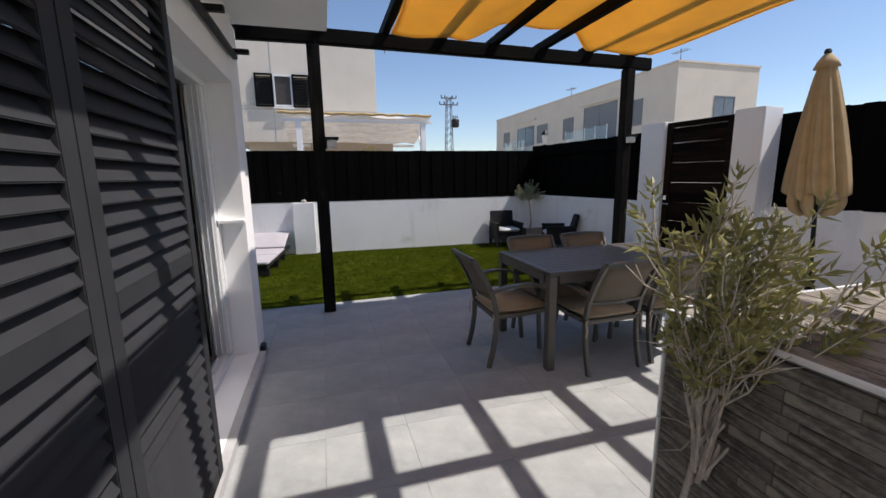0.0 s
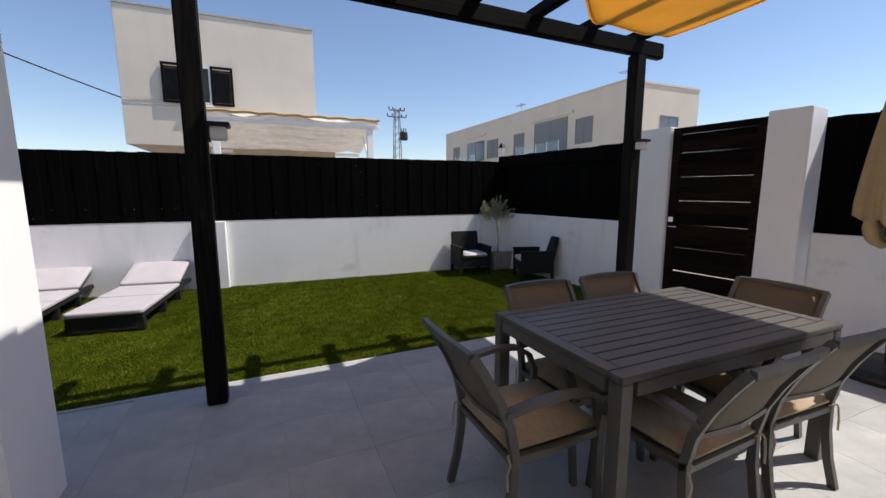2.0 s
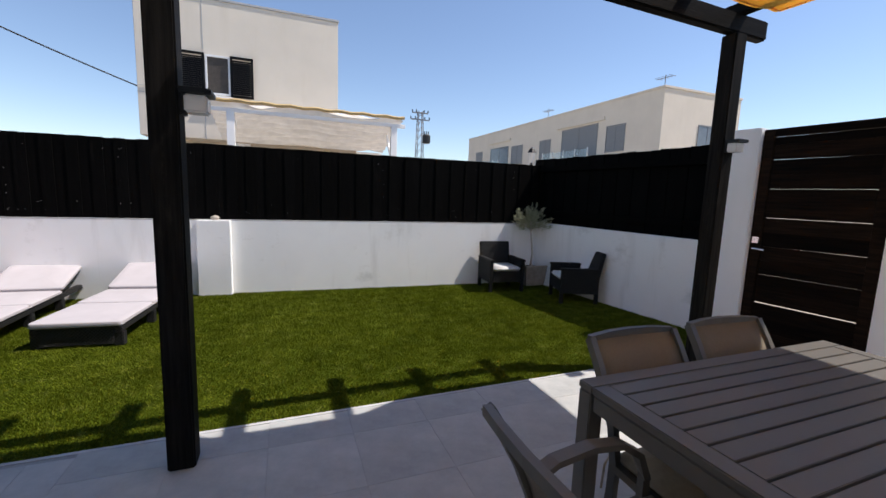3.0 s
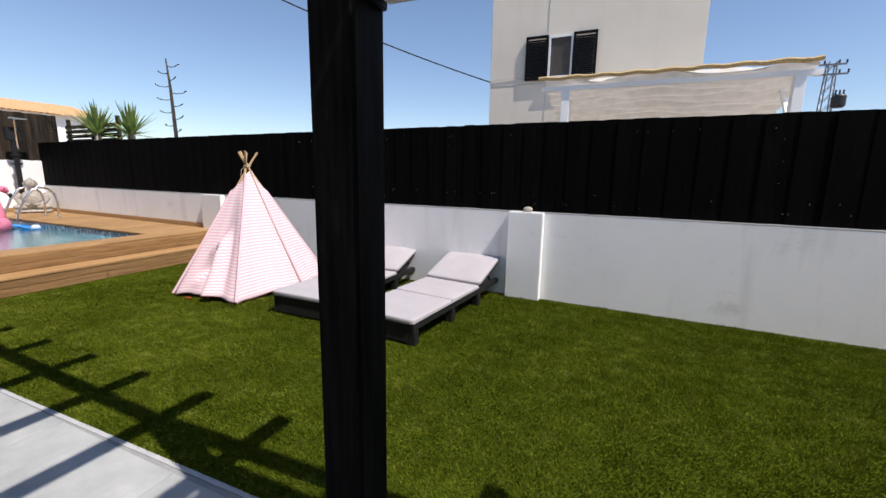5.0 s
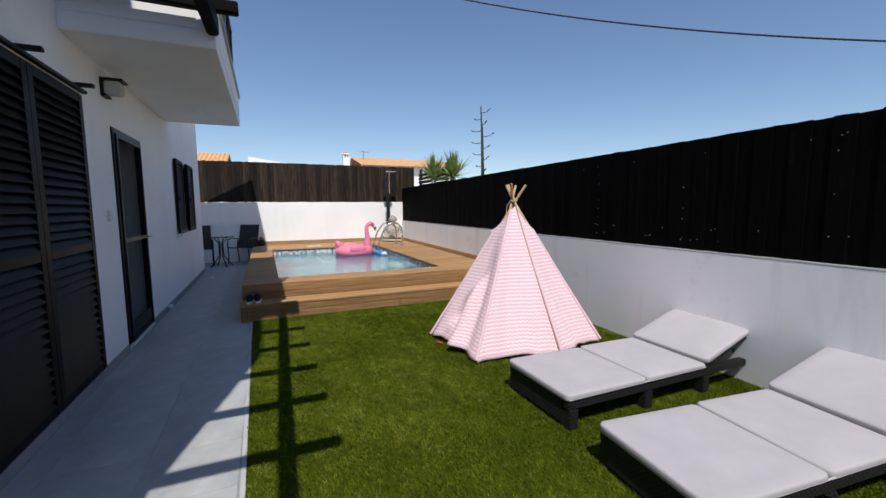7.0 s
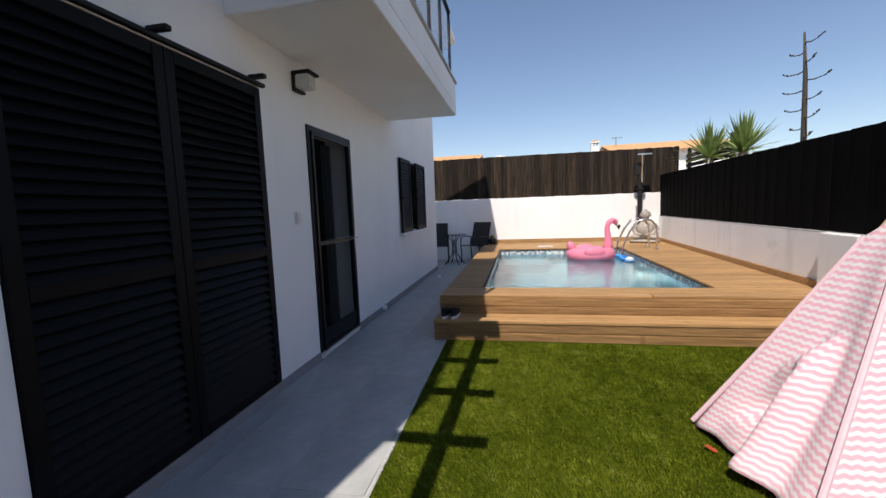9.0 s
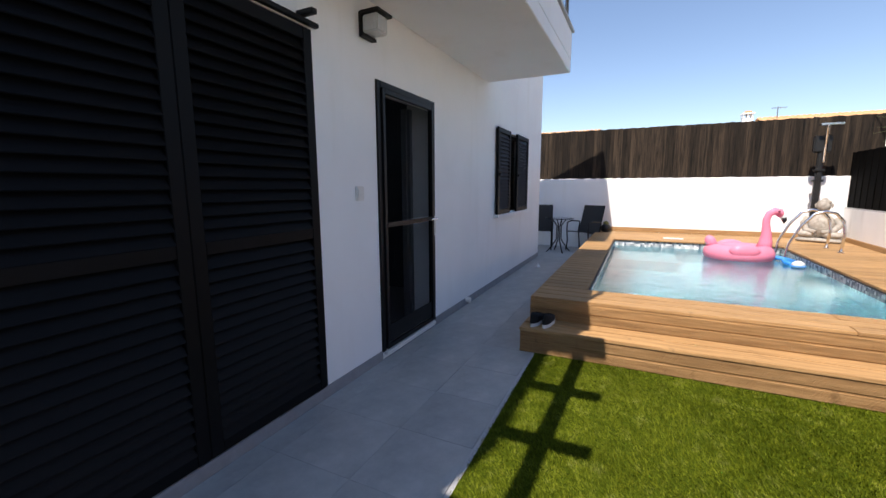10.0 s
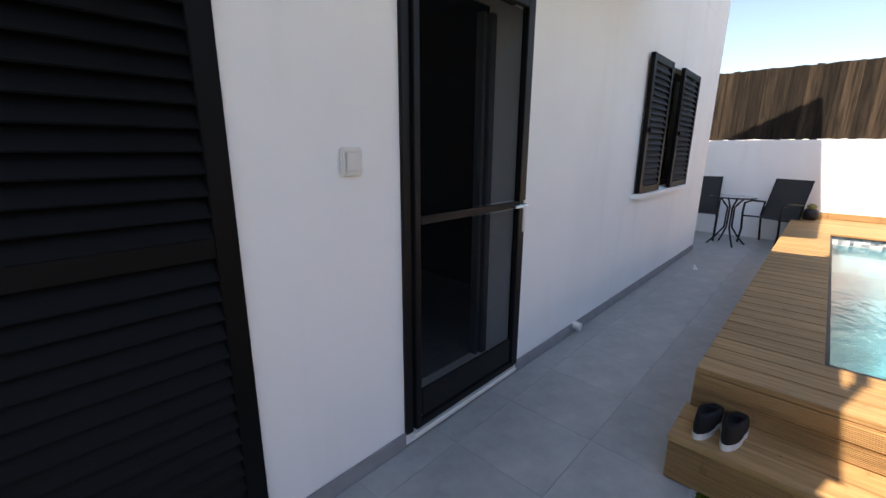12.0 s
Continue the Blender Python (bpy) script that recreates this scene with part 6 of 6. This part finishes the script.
def small_things():
    ob = part("drain_spout", tube(bmesh.new(), [(0, -0.01, 0.06), (0, 0.05, 0.055)], 0.03, 12), PLASTICW)
    ob.matrix_world = pose(-6.27, HY + 0.012, 0)
    tagged(ob, "short grey drain pipe stub at the wall's foot", "pipe")
    ob = part("wall_outlet", boxed(-0.03, 0.03, 0, 0.10, 0.015, 0.075, 0.006), BLACKPLASTIC)
    ob.matrix_world = pose(HX1 + 0.01, 4.06, 0.0)
    tagged(ob, "small black plastic block at the pillar's foot", "door stop")
    ob = part("ledge", boxed(HX1 - 0.21, HX1 + 0.002, 3.94, 3.999, 1.10, 1.125, 0.003), WHITE)
    tagged(ob, "short white ledge in the door reveal", "ledge")
    bm = bmesh.new()
    bmesh.ops.create_icosphere(bm, subdivisions=2, radius=0.04, matrix=Matrix.Diagonal((1.3, 0.8, 0.75, 1)))
    for v in bm.verts:
        v.co += 0.006 * noise.noise_vector(v.co * 40)
    ob = part("stone", bm, CLAYPOT, None, smooth=True)
    ob.matrix_world = pose(-0.28, 8.74, 1.0)
    tagged(ob, "small beige stone lying on the wall's top", "stone")


def paper_scrap(x, y):
    bm = bmesh.new()
    bmesh.ops.create_cone(bm, segments=7, radius1=0.045, radius2=0.008, depth=0.06, cap_ends=True)
    for v in bm.verts:
        v.co += 0.012 * noise.noise_vector(v.co * 30)
    ob = part("paper_scrap", bm, PADWHITE, None)
    ob.matrix_world = pose(x, y, 0.032, 0, 0, 20)
    return tagged(ob, "small crumpled white scrap lying on the paving", "paper")


small_things()
paper_scrap(-8.85, 4.46)

# ---- beyond the garden ----


def window_block(parent, axis, at, w, h, glass, depth=0.12, shutters=False):
    """A far window: frame, recessed pane and sill. axis 'y' faces -y, 'x' faces -x."""
    x, y, z = at
    turn = 0 if axis == "y" else -90
    m = pose(x, y, z, 0, 0, turn)
    win = part("window", shutter_frame(-w / 2, w / 2, -h / 2, h / 2, 0.04, None, 0.05), SCREENGREY, parent)
    win.matrix_basis = m @ pose(0, -0.03, 0)
    part("pane", boxed(-w / 2 + 0.05, w / 2 - 0.05, 0.02, 0.03, -h / 2 + 0.05, h / 2 - 0.05), glass, win)
    part("mullion", boxed(-0.02, 0.02, 0.005, 0.028, -h / 2 + 0.05, h / 2 - 0.05), SCREENGREY, win)
    return win


def north_house():
    h = thing("neighbour_house", "cream rendered flat-roofed house with dark shutters", "house", (0, 0, 0))
    part("wall", boxed(-2.45, 1.86, 14.0, 22.0, 2.5, 5.60, 0.01), CREAM, h)
    part("ground_storey", boxed(-2.0, 1.5, 14.6, 21.6, -0.1, 2.499), CREAM, h)
    part("roof_edge", boxed(-2.47, 1.88, 13.98, 22.0, 5.601, 5.65, 0.005), STONEGREY, h)
    part("joint_line", boxed(-2.45, 1.86, 13.993, 13.9995, 3.425, 3.44), STONEGREY, h)
    part("joint_line", boxed(-1.16, -1.145, 13.993, 13.9995, 2.5, 3.42), STONEGREY, h)
    part("joint_line", boxed(-1.16, -1.145, 13.993, 13.9995, 4.5, 5.6), STONEGREY, h)
    w = part("window", shutter_frame(-1.12, -0.60, 3.52, 4.40, 0.045, None, 0.06), WHITEALU, h)
    w.location.y = 13.96
    part("pane", boxed(-1.075, -0.645, 0.03, 0.035, 3.565, 4.355), BLINDBROWN, w)
    for a, b in ((-1.62, -1.13), (-0.60, -0.11)):
        leaf = part("shutter", shutter_frame(a, b, 3.50, 4.42, 0.05, None, 0.05), SHUTTER, h)
        leaf.location.y = 13.93
        bm = bmesh.new()
        for k in range(18):
            z = 3.57 + 0.043 * k
            box(bm, a + 0.05, b - 0.05, 0.012, 0.03, z, z + 0.034)
        part("louvres", bm, SHUTTER, leaf)
    part("window_sill", boxed(-1.15, -0.57, 13.90, 13.999, 3.455, 3.49, 0.004), WHITE, h)
    part("wire", tube(bmesh.new(), [(-2.46, 13.985, 3.56), (-1.9, 13.985, 3.60), (-1.3, 13.985, 3.47)], 0.007, 5), STONEGREY, h)
    return h


def north_pergola():
    p = thing("neighbour_pergola", "white timber pergola with white shade cloth and reed edge", "pergola", (0, 0, 0))
    for x in (-0.42, 2.86):
        part("post", boxed(x - 0.07, x + 0.07, 12.0, 12.14, -0.1, 2.86, 0.006), WHITE, p)
    part("beam", boxed(-0.85, 3.12, 12.03, 12.11, 2.861, 2.94, 0.006), WHITE, p)
    part("beam", boxed(-0.7, 3.0, 13.86, 13.99, 2.36, 2.44, 0.006), WHITE, p)
    part("brace", tube(bmesh.new(), [(-0.42, 12.2, 2.2), (-0.42, 12.9, 2.9)], 0.04, 6), WHITE, p)
    part("brace", tube(bmesh.new(), [(2.86, 12.2, 2.2), (2.86, 12.9, 2.9)], 0.04, 6), WHITE, p)
    bm = bmesh.new()
    rows = []
    r = random.Random(4)
    for j in range(60):
        row = []
        for i in range(40):
            x, y = -0.8 + 3.85 * i / 39, 11.98 + 1.98 * j / 59
            z = 3.02 + 0.05 * math.sin(y * 26 + 2.2 * math.sin(x * 2.3) + 1.6 * x) + 0.02 * math.sin(y * 13 - 3 * x) + 0.012 * math.sin(7 * x) - 0.52 * (j / 59)
            row.append(bm.verts.new((x, y, z)))
        rows.append(row)
    for a, b in zip(rows, rows[1:]):
        for i in range(39):
            bm.faces.new((a[i], a[i + 1], b[i + 1], b[i]))
    part("reed_mat", boxed(-0.2, 2.3, 13.80, 13.83, 2.10, 2.46, 0.004), MATBEIGE, p, "straw-coloured reed mat hung at the back")
    part("shade_cloth", bm, WHITENET, p, "rippled white shade cloth", True)
    pts = [(-0.9 + 3.98 * k / 30, 11.97, 3.065 + 0.012 * math.sin(k * 1.7)) for k in range(31)]
    part("reed_edge", tube(bmesh.new(), pts, 0.035, 6), REED, p, "straw reed roll")
    return p


north_house()
north_pergola()


def straw_umbrella():
    s = thing("straw_parasol", "straw-topped parasol peeping over the fence", "parasol", (1.45, 12.6, -0.1))
    part("pole", tube(bmesh.new(), [(0, 0, 0), (0, 0, 2.3)], 0.03, 8), BARK, s)
    part("canopy", lathe(bmesh.new(), [(0.55, 2.05), (0.35, 2.2), (0.12, 2.36), (0.02, 2.42)], 18), REED, s, "", True)


straw_umbrella()


def east_building():
    b = thing("apartment_building", "long cream two-storey apartment block with grey windows", "building", (0, 0, 0))
    part("wall", boxed(17.0, 22.3, 17.5, 39.2, -0.1, 6.70, 0.01), CREAM, b)
    part("roof_edge", boxed(16.96, 22.34, 17.46, 39.24, 6.701, 6.80, 0.006), CREAM, b)
    spec = ((23.3, 3.2, 4.52, 2.35, SCREENGREY), (20.35, 1.35, 4.72, 1.40, SCREENGREY), (26.7, 1.25, 4.60, 1.45, SCREENGREY), (33.1, 3.0, 4.62, 1.60, WINDOWGREY), (30.3, 1.6, 4.62, 1.40, SCREENGREY), (36.8, 1.3, 4.7, 1.3, SCREENGREY))
    for y, w, z, h, g in spec:
        window_block(b, "x", (17.0, y, z), w, h, g)
    for y, w in ((23.3, 4.2), (33.1, 3.6)):
        part("lintel_recess", boxed(16.9, 16.998, y - w / 2, y + w / 2, 5.80, 5.98, 0.01), CREAM, b)
        bal = part("balcony", boxed(15.9, 16.998, y - w / 2, y + w / 2, 3.10, 3.25, 0.01), CREAM, b)
        for q in range(5):
            yy = y - w / 2 + w * q / 4
            part("post", boxed(15.94, 15.98, yy - 0.02, yy + 0.02, 3.251, 4.25), WHITEALU, bal)
        pn = part("pane", boxed(15.955, 15.965, y - w / 2 + 0.03, y + w / 2 - 0.03, 3.3, 4.2), RAILGLASS, bal)
        pn.visible_shadow = False
    window_block(b, "y", (20.1, 17.5, 4.66), 1.35, 1.15, WINDOWGREY)
    part("joint_line", boxed(16.993, 16.9995, 17.52, 39.2, 3.24, 3.27), STONEGREY, b)
    for x, y in ((18.2, 18.6), (18.0, 28.0)):
        bm = bmesh.new()
        tube(bm, [(x, y, 6.8), (x, y, 7.7)], 0.02, 5)
        for q in range(5):
            box(bm, x - 0.25, x + 0.25, y - 0.4 + 0.2 * q, y - 0.38 + 0.2 * q, 7.55, 7.57)
        box(bm, x - 0.01, x + 0.01, y - 0.45, y + 0.5, 7.53, 7.55)
        part("antenna", bm, STEEL, b)
    return b


east_building()


def pylon():
    p = thing("power_pylon", "steel lattice power pole with a dark transformer", "pylon", (12.3, 40.0, -0.1))
    bm = bmesh.new()
    H = 9.1
    for sx in (-1, 1):
        for sy in (-1, 1):
            tube(bm, [(0.42 * sx, 0.42 * sy, 0), (0.2 * sx, 0.2 * sy, H)], 0.045, 4)
    for k in range(14):
        z0, z1 = H * k / 14, H * (k + 1) / 14
        w0, w1 = 0.42 - 0.22 * k / 14, 0.42 - 0.22 * (k + 1) / 14
        for s in (-1, 1):
            tube(bm, [(-w0, s * w0, z0), (w1, s * w1, z1)], 0.025, 4)
            tube(bm, [(s * w0, -w0, z0), (s * w1, w1, z1)], 0.025, 4)
    part("lattice", bm, STEEL, p)
    for z, w in ((8.9, 0.75), (8.3, 0.9)):
        part("crossarm", boxed(-w, w, -0.06, 0.06, z, z + 0.1), STEEL, p)
        for x in (-w, -w * 0.5, w * 0.5, w):
            part("insulator", tube(bmesh.new(), [(x, 0, z + 0.1), (x, 0, z + 0.32)], 0.05, 6), BLACKPLASTIC, p)
    part("transformer", lathe(bmesh.new(), [(0.30, 6.2), (0.38, 6.3), (0.38, 6.9), (0.3, 7.0)], 16, pose(0.55, -0.3, 0)), BLACKPLASTIC, p)
    for q in range(3):
        part("bushing", tube(bmesh.new(), [(0.35 + 0.2 * q, -0.3, 7.0), (0.35 + 0.2 * q, -0.3, 7.3)], 0.05, 6), BLACKPLASTIC, p)
    return p


pylon()


def street_lamp():
    l = thing("street_lamp", "old-style lantern street lamp on a dark post", "street lamp", (8.0, 14.33, -0.1))
    part("post", tube(bmesh.new(), [(0, 0, 0), (0, 0, 2.62)], [0.06, 0.04], 10), BLACKMETAL, l)
    part("lantern", lathe(bmesh.new(), [(0.07, 2.62), (0.13, 2.92), (0.13, 2.94)], 6), OPAL, l, "amber glass lantern")
    part("cap", lathe(bmesh.new(), [(0.16, 2.941), (0.09, 3.06), (0.02, 3.12)], 6), BLACKMETAL, l)
    return l


street_lamp()


def cable(name, a, b, sag, rad, label):
    a, b = Vector(a), Vector(b)
    pts = []
    for k in range(41):
        u = k / 40
        pts.append(a.lerp(b, u) - Vector((0, 0, 4 * sag * u * (1 - u))))
    ob = part(name, tube(bmesh.new(), pts, rad, 6), BLACKPLASTIC)
    return tagged(ob, label, "cable")


cable("power_cable", (-2.46, 14.05, 3.55), (-12.5, 6.4, 8.4), 0.5, 0.014, "black overhead cable hung between the houses")


def tiled_roof_house(name, x, y0, y1, zw, zr, label, white_gable=False):
    h = thing(name, label, "house", (x, 0, 0))
    part("wall", boxed(-6, 0, y0, y1, -0.1, zw), WHITE, h)
    bm = bmesh.new()
    n = int((y1 - y0) / 0.22)
    c = [(-6.3, zw - 0.05), (-3.0, zr), (0.35, zw - 0.05)]
    for k in range(n):
        a = y0 + (y1 - y0) * k / n
        b = y0 + (y1 - y0) * (k + 1) / n
        for (xa, za), (xb, zb) in zip(c, c[1:]):
            for u0, u1 in ((0, 0.5), (0.5, 1.0)):
                vs = []
                for xx, zz in ((xa, za), (xb, zb)):
                    for q in range(4):
                        an = math.pi * q / 3
                        vs.append(bm.verts.new((xx, a + (b - a) * (0.5 - 0.5 * math.cos(an)), zz + 0.07 * math.sin(an))))
                if u0 == 0:
                    for q in range(3):
                        bm.faces.new((vs[q], vs[q + 1], vs[q + 5], vs[q + 4]))
    part("roof", bm, TERRACOTTA, h, "orange barrel-tile roof")
    return h


def west_houses():
    h = tiled_roof_house("neighbour_house", -25.0, 11.0, 17.6, 3.95, 4.72, "white house with an orange tiled roof")
    ch = part("chimney", boxed(-0.9, -0.5, 10.0, 10.4, -0.1, 4.45, 0.01), WHITE, h)
    part("chimney_cap", boxed(-0.95, -0.45, 9.95, 10.45, 4.62, 4.68, 0.01), WHITE, ch)
    for y in (10.02, 10.2, 10.36):
        part("cap_post", boxed(-0.9, -0.5, y - 0.03, y + 0.03, 4.451, 4.62), WHITE, ch)
    part("cap_roof", boxed(-0.85, -0.55, 10.05, 10.35, 4.681, 4.78, 0.03), TERRACOTTA, ch)
    bm = bmesh.new()
    tube(bm, [(-2, 11.6, 3.9), (-2, 11.6, 5.1)], 0.02, 5)
    box(bm, -2.01, -1.99, 11.35, 11.95, 5.02, 5.04)
    for q in range(4):
        box(bm, -2.2, -1.8, 11.4 + 0.16 * q, 11.415 + 0.16 * q, 5.02, 5.035)
    part("antenna", bm, STEEL, h)
    g = thing("neighbour_house", "white house with a sloping parapet", "house", (-25.0, 0, 0))
    bm = bmesh.new()
    vs = [bm.verts.new((0, y, z)) for y, z in ((4.75, -0.1), (8.6, -0.1), (8.6, 3.78), (7.1, 3.86), (4.75, 4.2))]
    vb = [bm.verts.new((-5, v.co.y, v.co.z)) for v in vs]
    bm.faces.new(vs)
    bm.faces.new(vb[::-1])
    for k in range(5):
        bm.faces.new((vs[k], vb[k], vb[(k + 1) % 5], vs[(k + 1) % 5]))
    part("wall", bm, WHITE, g)
    tiled_roof_house("neighbour_house", -26.0, -6.0, 3.6, 3.8, 4.75, "white house with a hipped orange tiled roof")


west_houses()


def yucca(x, y, z, n, L, seed):
    t = thing("yucca", "spiky green yucca behind the board fence", "plant", (x, y, -0.1))
    part("trunk", tube(bmesh.new(), [(0, 0, 0), (0.03, 0, z * 0.5), (0, 0, z + 0.1)], [0.10, 0.08, 0.07], 8), BARK, t)
    r = random.Random(seed)
    bm = bmesh.new()
    for k in range(n):
        a, e = r.uniform(0, 6.283), r.uniform(-0.15, 1.45)
        d = Vector((math.cos(a) * math.cos(e), math.sin(a) * math.cos(e), math.sin(e)))
        s = d.cross(Vector((0, 0, 1))).normalized()
        p = Vector((0, 0, z + 0.1))
        l = L * r.uniform(0.7, 1.05)
        droop = Vector((0, 0, -0.12 * l * (1 - math.sin(max(e, 0)))))
        v = [bm.verts.new(q) for q in (p + s * 0.012, p + d * l * 0.5 + s * 0.026, p + d * l + droop, p + d * l * 0.5 - s * 0.026, p - s * 0.012)]
        bm.faces.new(v)
    part("leaves", bm, YUCCALEAF, t, "stiff pointed green leaves")
    return t


yucca(-9.95, 9.6, 2.10, 110, 0.78, 3)
yucca(-8.75, 9.6, 2.06, 100, 0.70, 4)


def dry_stalk():
    t = thing("dry_agave_stalk", "tall dry branching agave stalk against the sky", "plant", (-7.6, 9.75, -0.1))
    part("stalk", tube(bmesh.new(), [(0, 0, 0), (0.03, 0, 2.2), (0.0, 0, 3.0), (-0.06, 0, 3.58)], [0.05, 0.035, 0.026, 0.012], 7), DEADWOOD, t, "", True)
    r = random.Random(7)
    for k in range(11):
        z = 2.22 + 0.122 * k
        side = (-1) ** k
        L = r.uniform(0.26, 0.40) * (1 - 0.045 * k)
        x0 = 0.02 - 0.05 * max(0, (z - 2.6))
        dy = r.uniform(-0.12, 0.12)
        pts = [(x0, 0, z), (x0 + side * L * 0.35, dy * 0.4, z - 0.02), (x0 + side * L * 0.75, dy * 0.8, z - 0.01), (x0 + side * L, dy, z + 0.015)]
        br = part("branch", tube(bmesh.new(), pts, [0.010, 0.008, 0.006, 0.005], 5), DEADWOOD, t)
        for q in range(3):
            a = Vector(pts[2]).lerp(Vector(pts[3]), q / 2)
            tip = a + Vector((side * r.uniform(0.0, 0.05), r.uniform(-0.03, 0.03), r.uniform(0.01, 0.03)))
            part("pod", tube(bmesh.new(), [a, a.lerp(tip, 0.6), tip], [0.006, 0.012, 0.004], 5), DEADWOOD, br)
    return t


dry_stalk()


def lattice_fence():
    f = thing("slatted_fence", "weathered horizontal slat fence behind the corner", "fence", (-11.62, 9.8, 0), -2)
    for k in range(5):
        part("slat", boxed(0.0, 2.2, -0.012, 0.012, 1.85 + 0.105 * k, 1.93 + 0.105 * k, 0.003), OLDWOOD, f)
    for x in (0.05, 1.1, 2.15):
        part("post", boxed(x - 0.035, x + 0.035, 0.013, 0.08, -0.1, 2.5, 0.004), OLDWOOD, f)
    return f


lattice_fence()

# ---- terrace paving ----
TW = 0.456


def paving():
    p = thing("pavement", "grey porcelain terrace paving slabs with fine joints", "paving", (0, 0, 0), 0, kind="structure")
    shapes = {}

    def slab(x0, x1, y0, y1):
        w, d = round(x1 - x0 - 0.0012, 4), round(y1 - y0 - 0.0012, 4)
        if w < 0.03 or d < 0.03:
            return
        if (w, d) not in shapes:
            bm = boxed(0, w, 0, d, -0.012, 0, 0.0004)
            me = bpy.data.meshes.new("tile")
            bm.to_mesh(me)
            bm.free()
            shapes[(w, d)] = me
        ob = link("tile", shapes[(w, d)], TILE, p)
        ob.location = (x0 + 0.0006, y0 + 0.0006, 0)

    def field(x0, x1, y0, y1, ox, oy):
        i = math.floor((x0 - ox) / TW)
        while ox + i * TW < x1:
            a, b = max(x0, ox + i * TW), min(x1, ox + (i + 1) * TW)
            top = EDGE((a + b) / 2) - 0.014 if y1 is None else y1
            j = math.floor((y0 - oy) / TW)
            while oy + j * TW < top:
                slab(a, b, max(y0, oy + j * TW), min(top, oy + (j + 1) * TW))
                j += 1
            i += 1

    field(-0.45, 5.3, -2.8, None, 0.915, 4.15)
    field(-5.2, -0.45, 4.215, None, -5.2, 4.36)
    field(-11.58, -5.2, 4.215, 5.14, -5.2, 4.36)
    field(-11.58, -9.97, 2.7, 4.215, -5.2, 4.36)
    return p


paving()
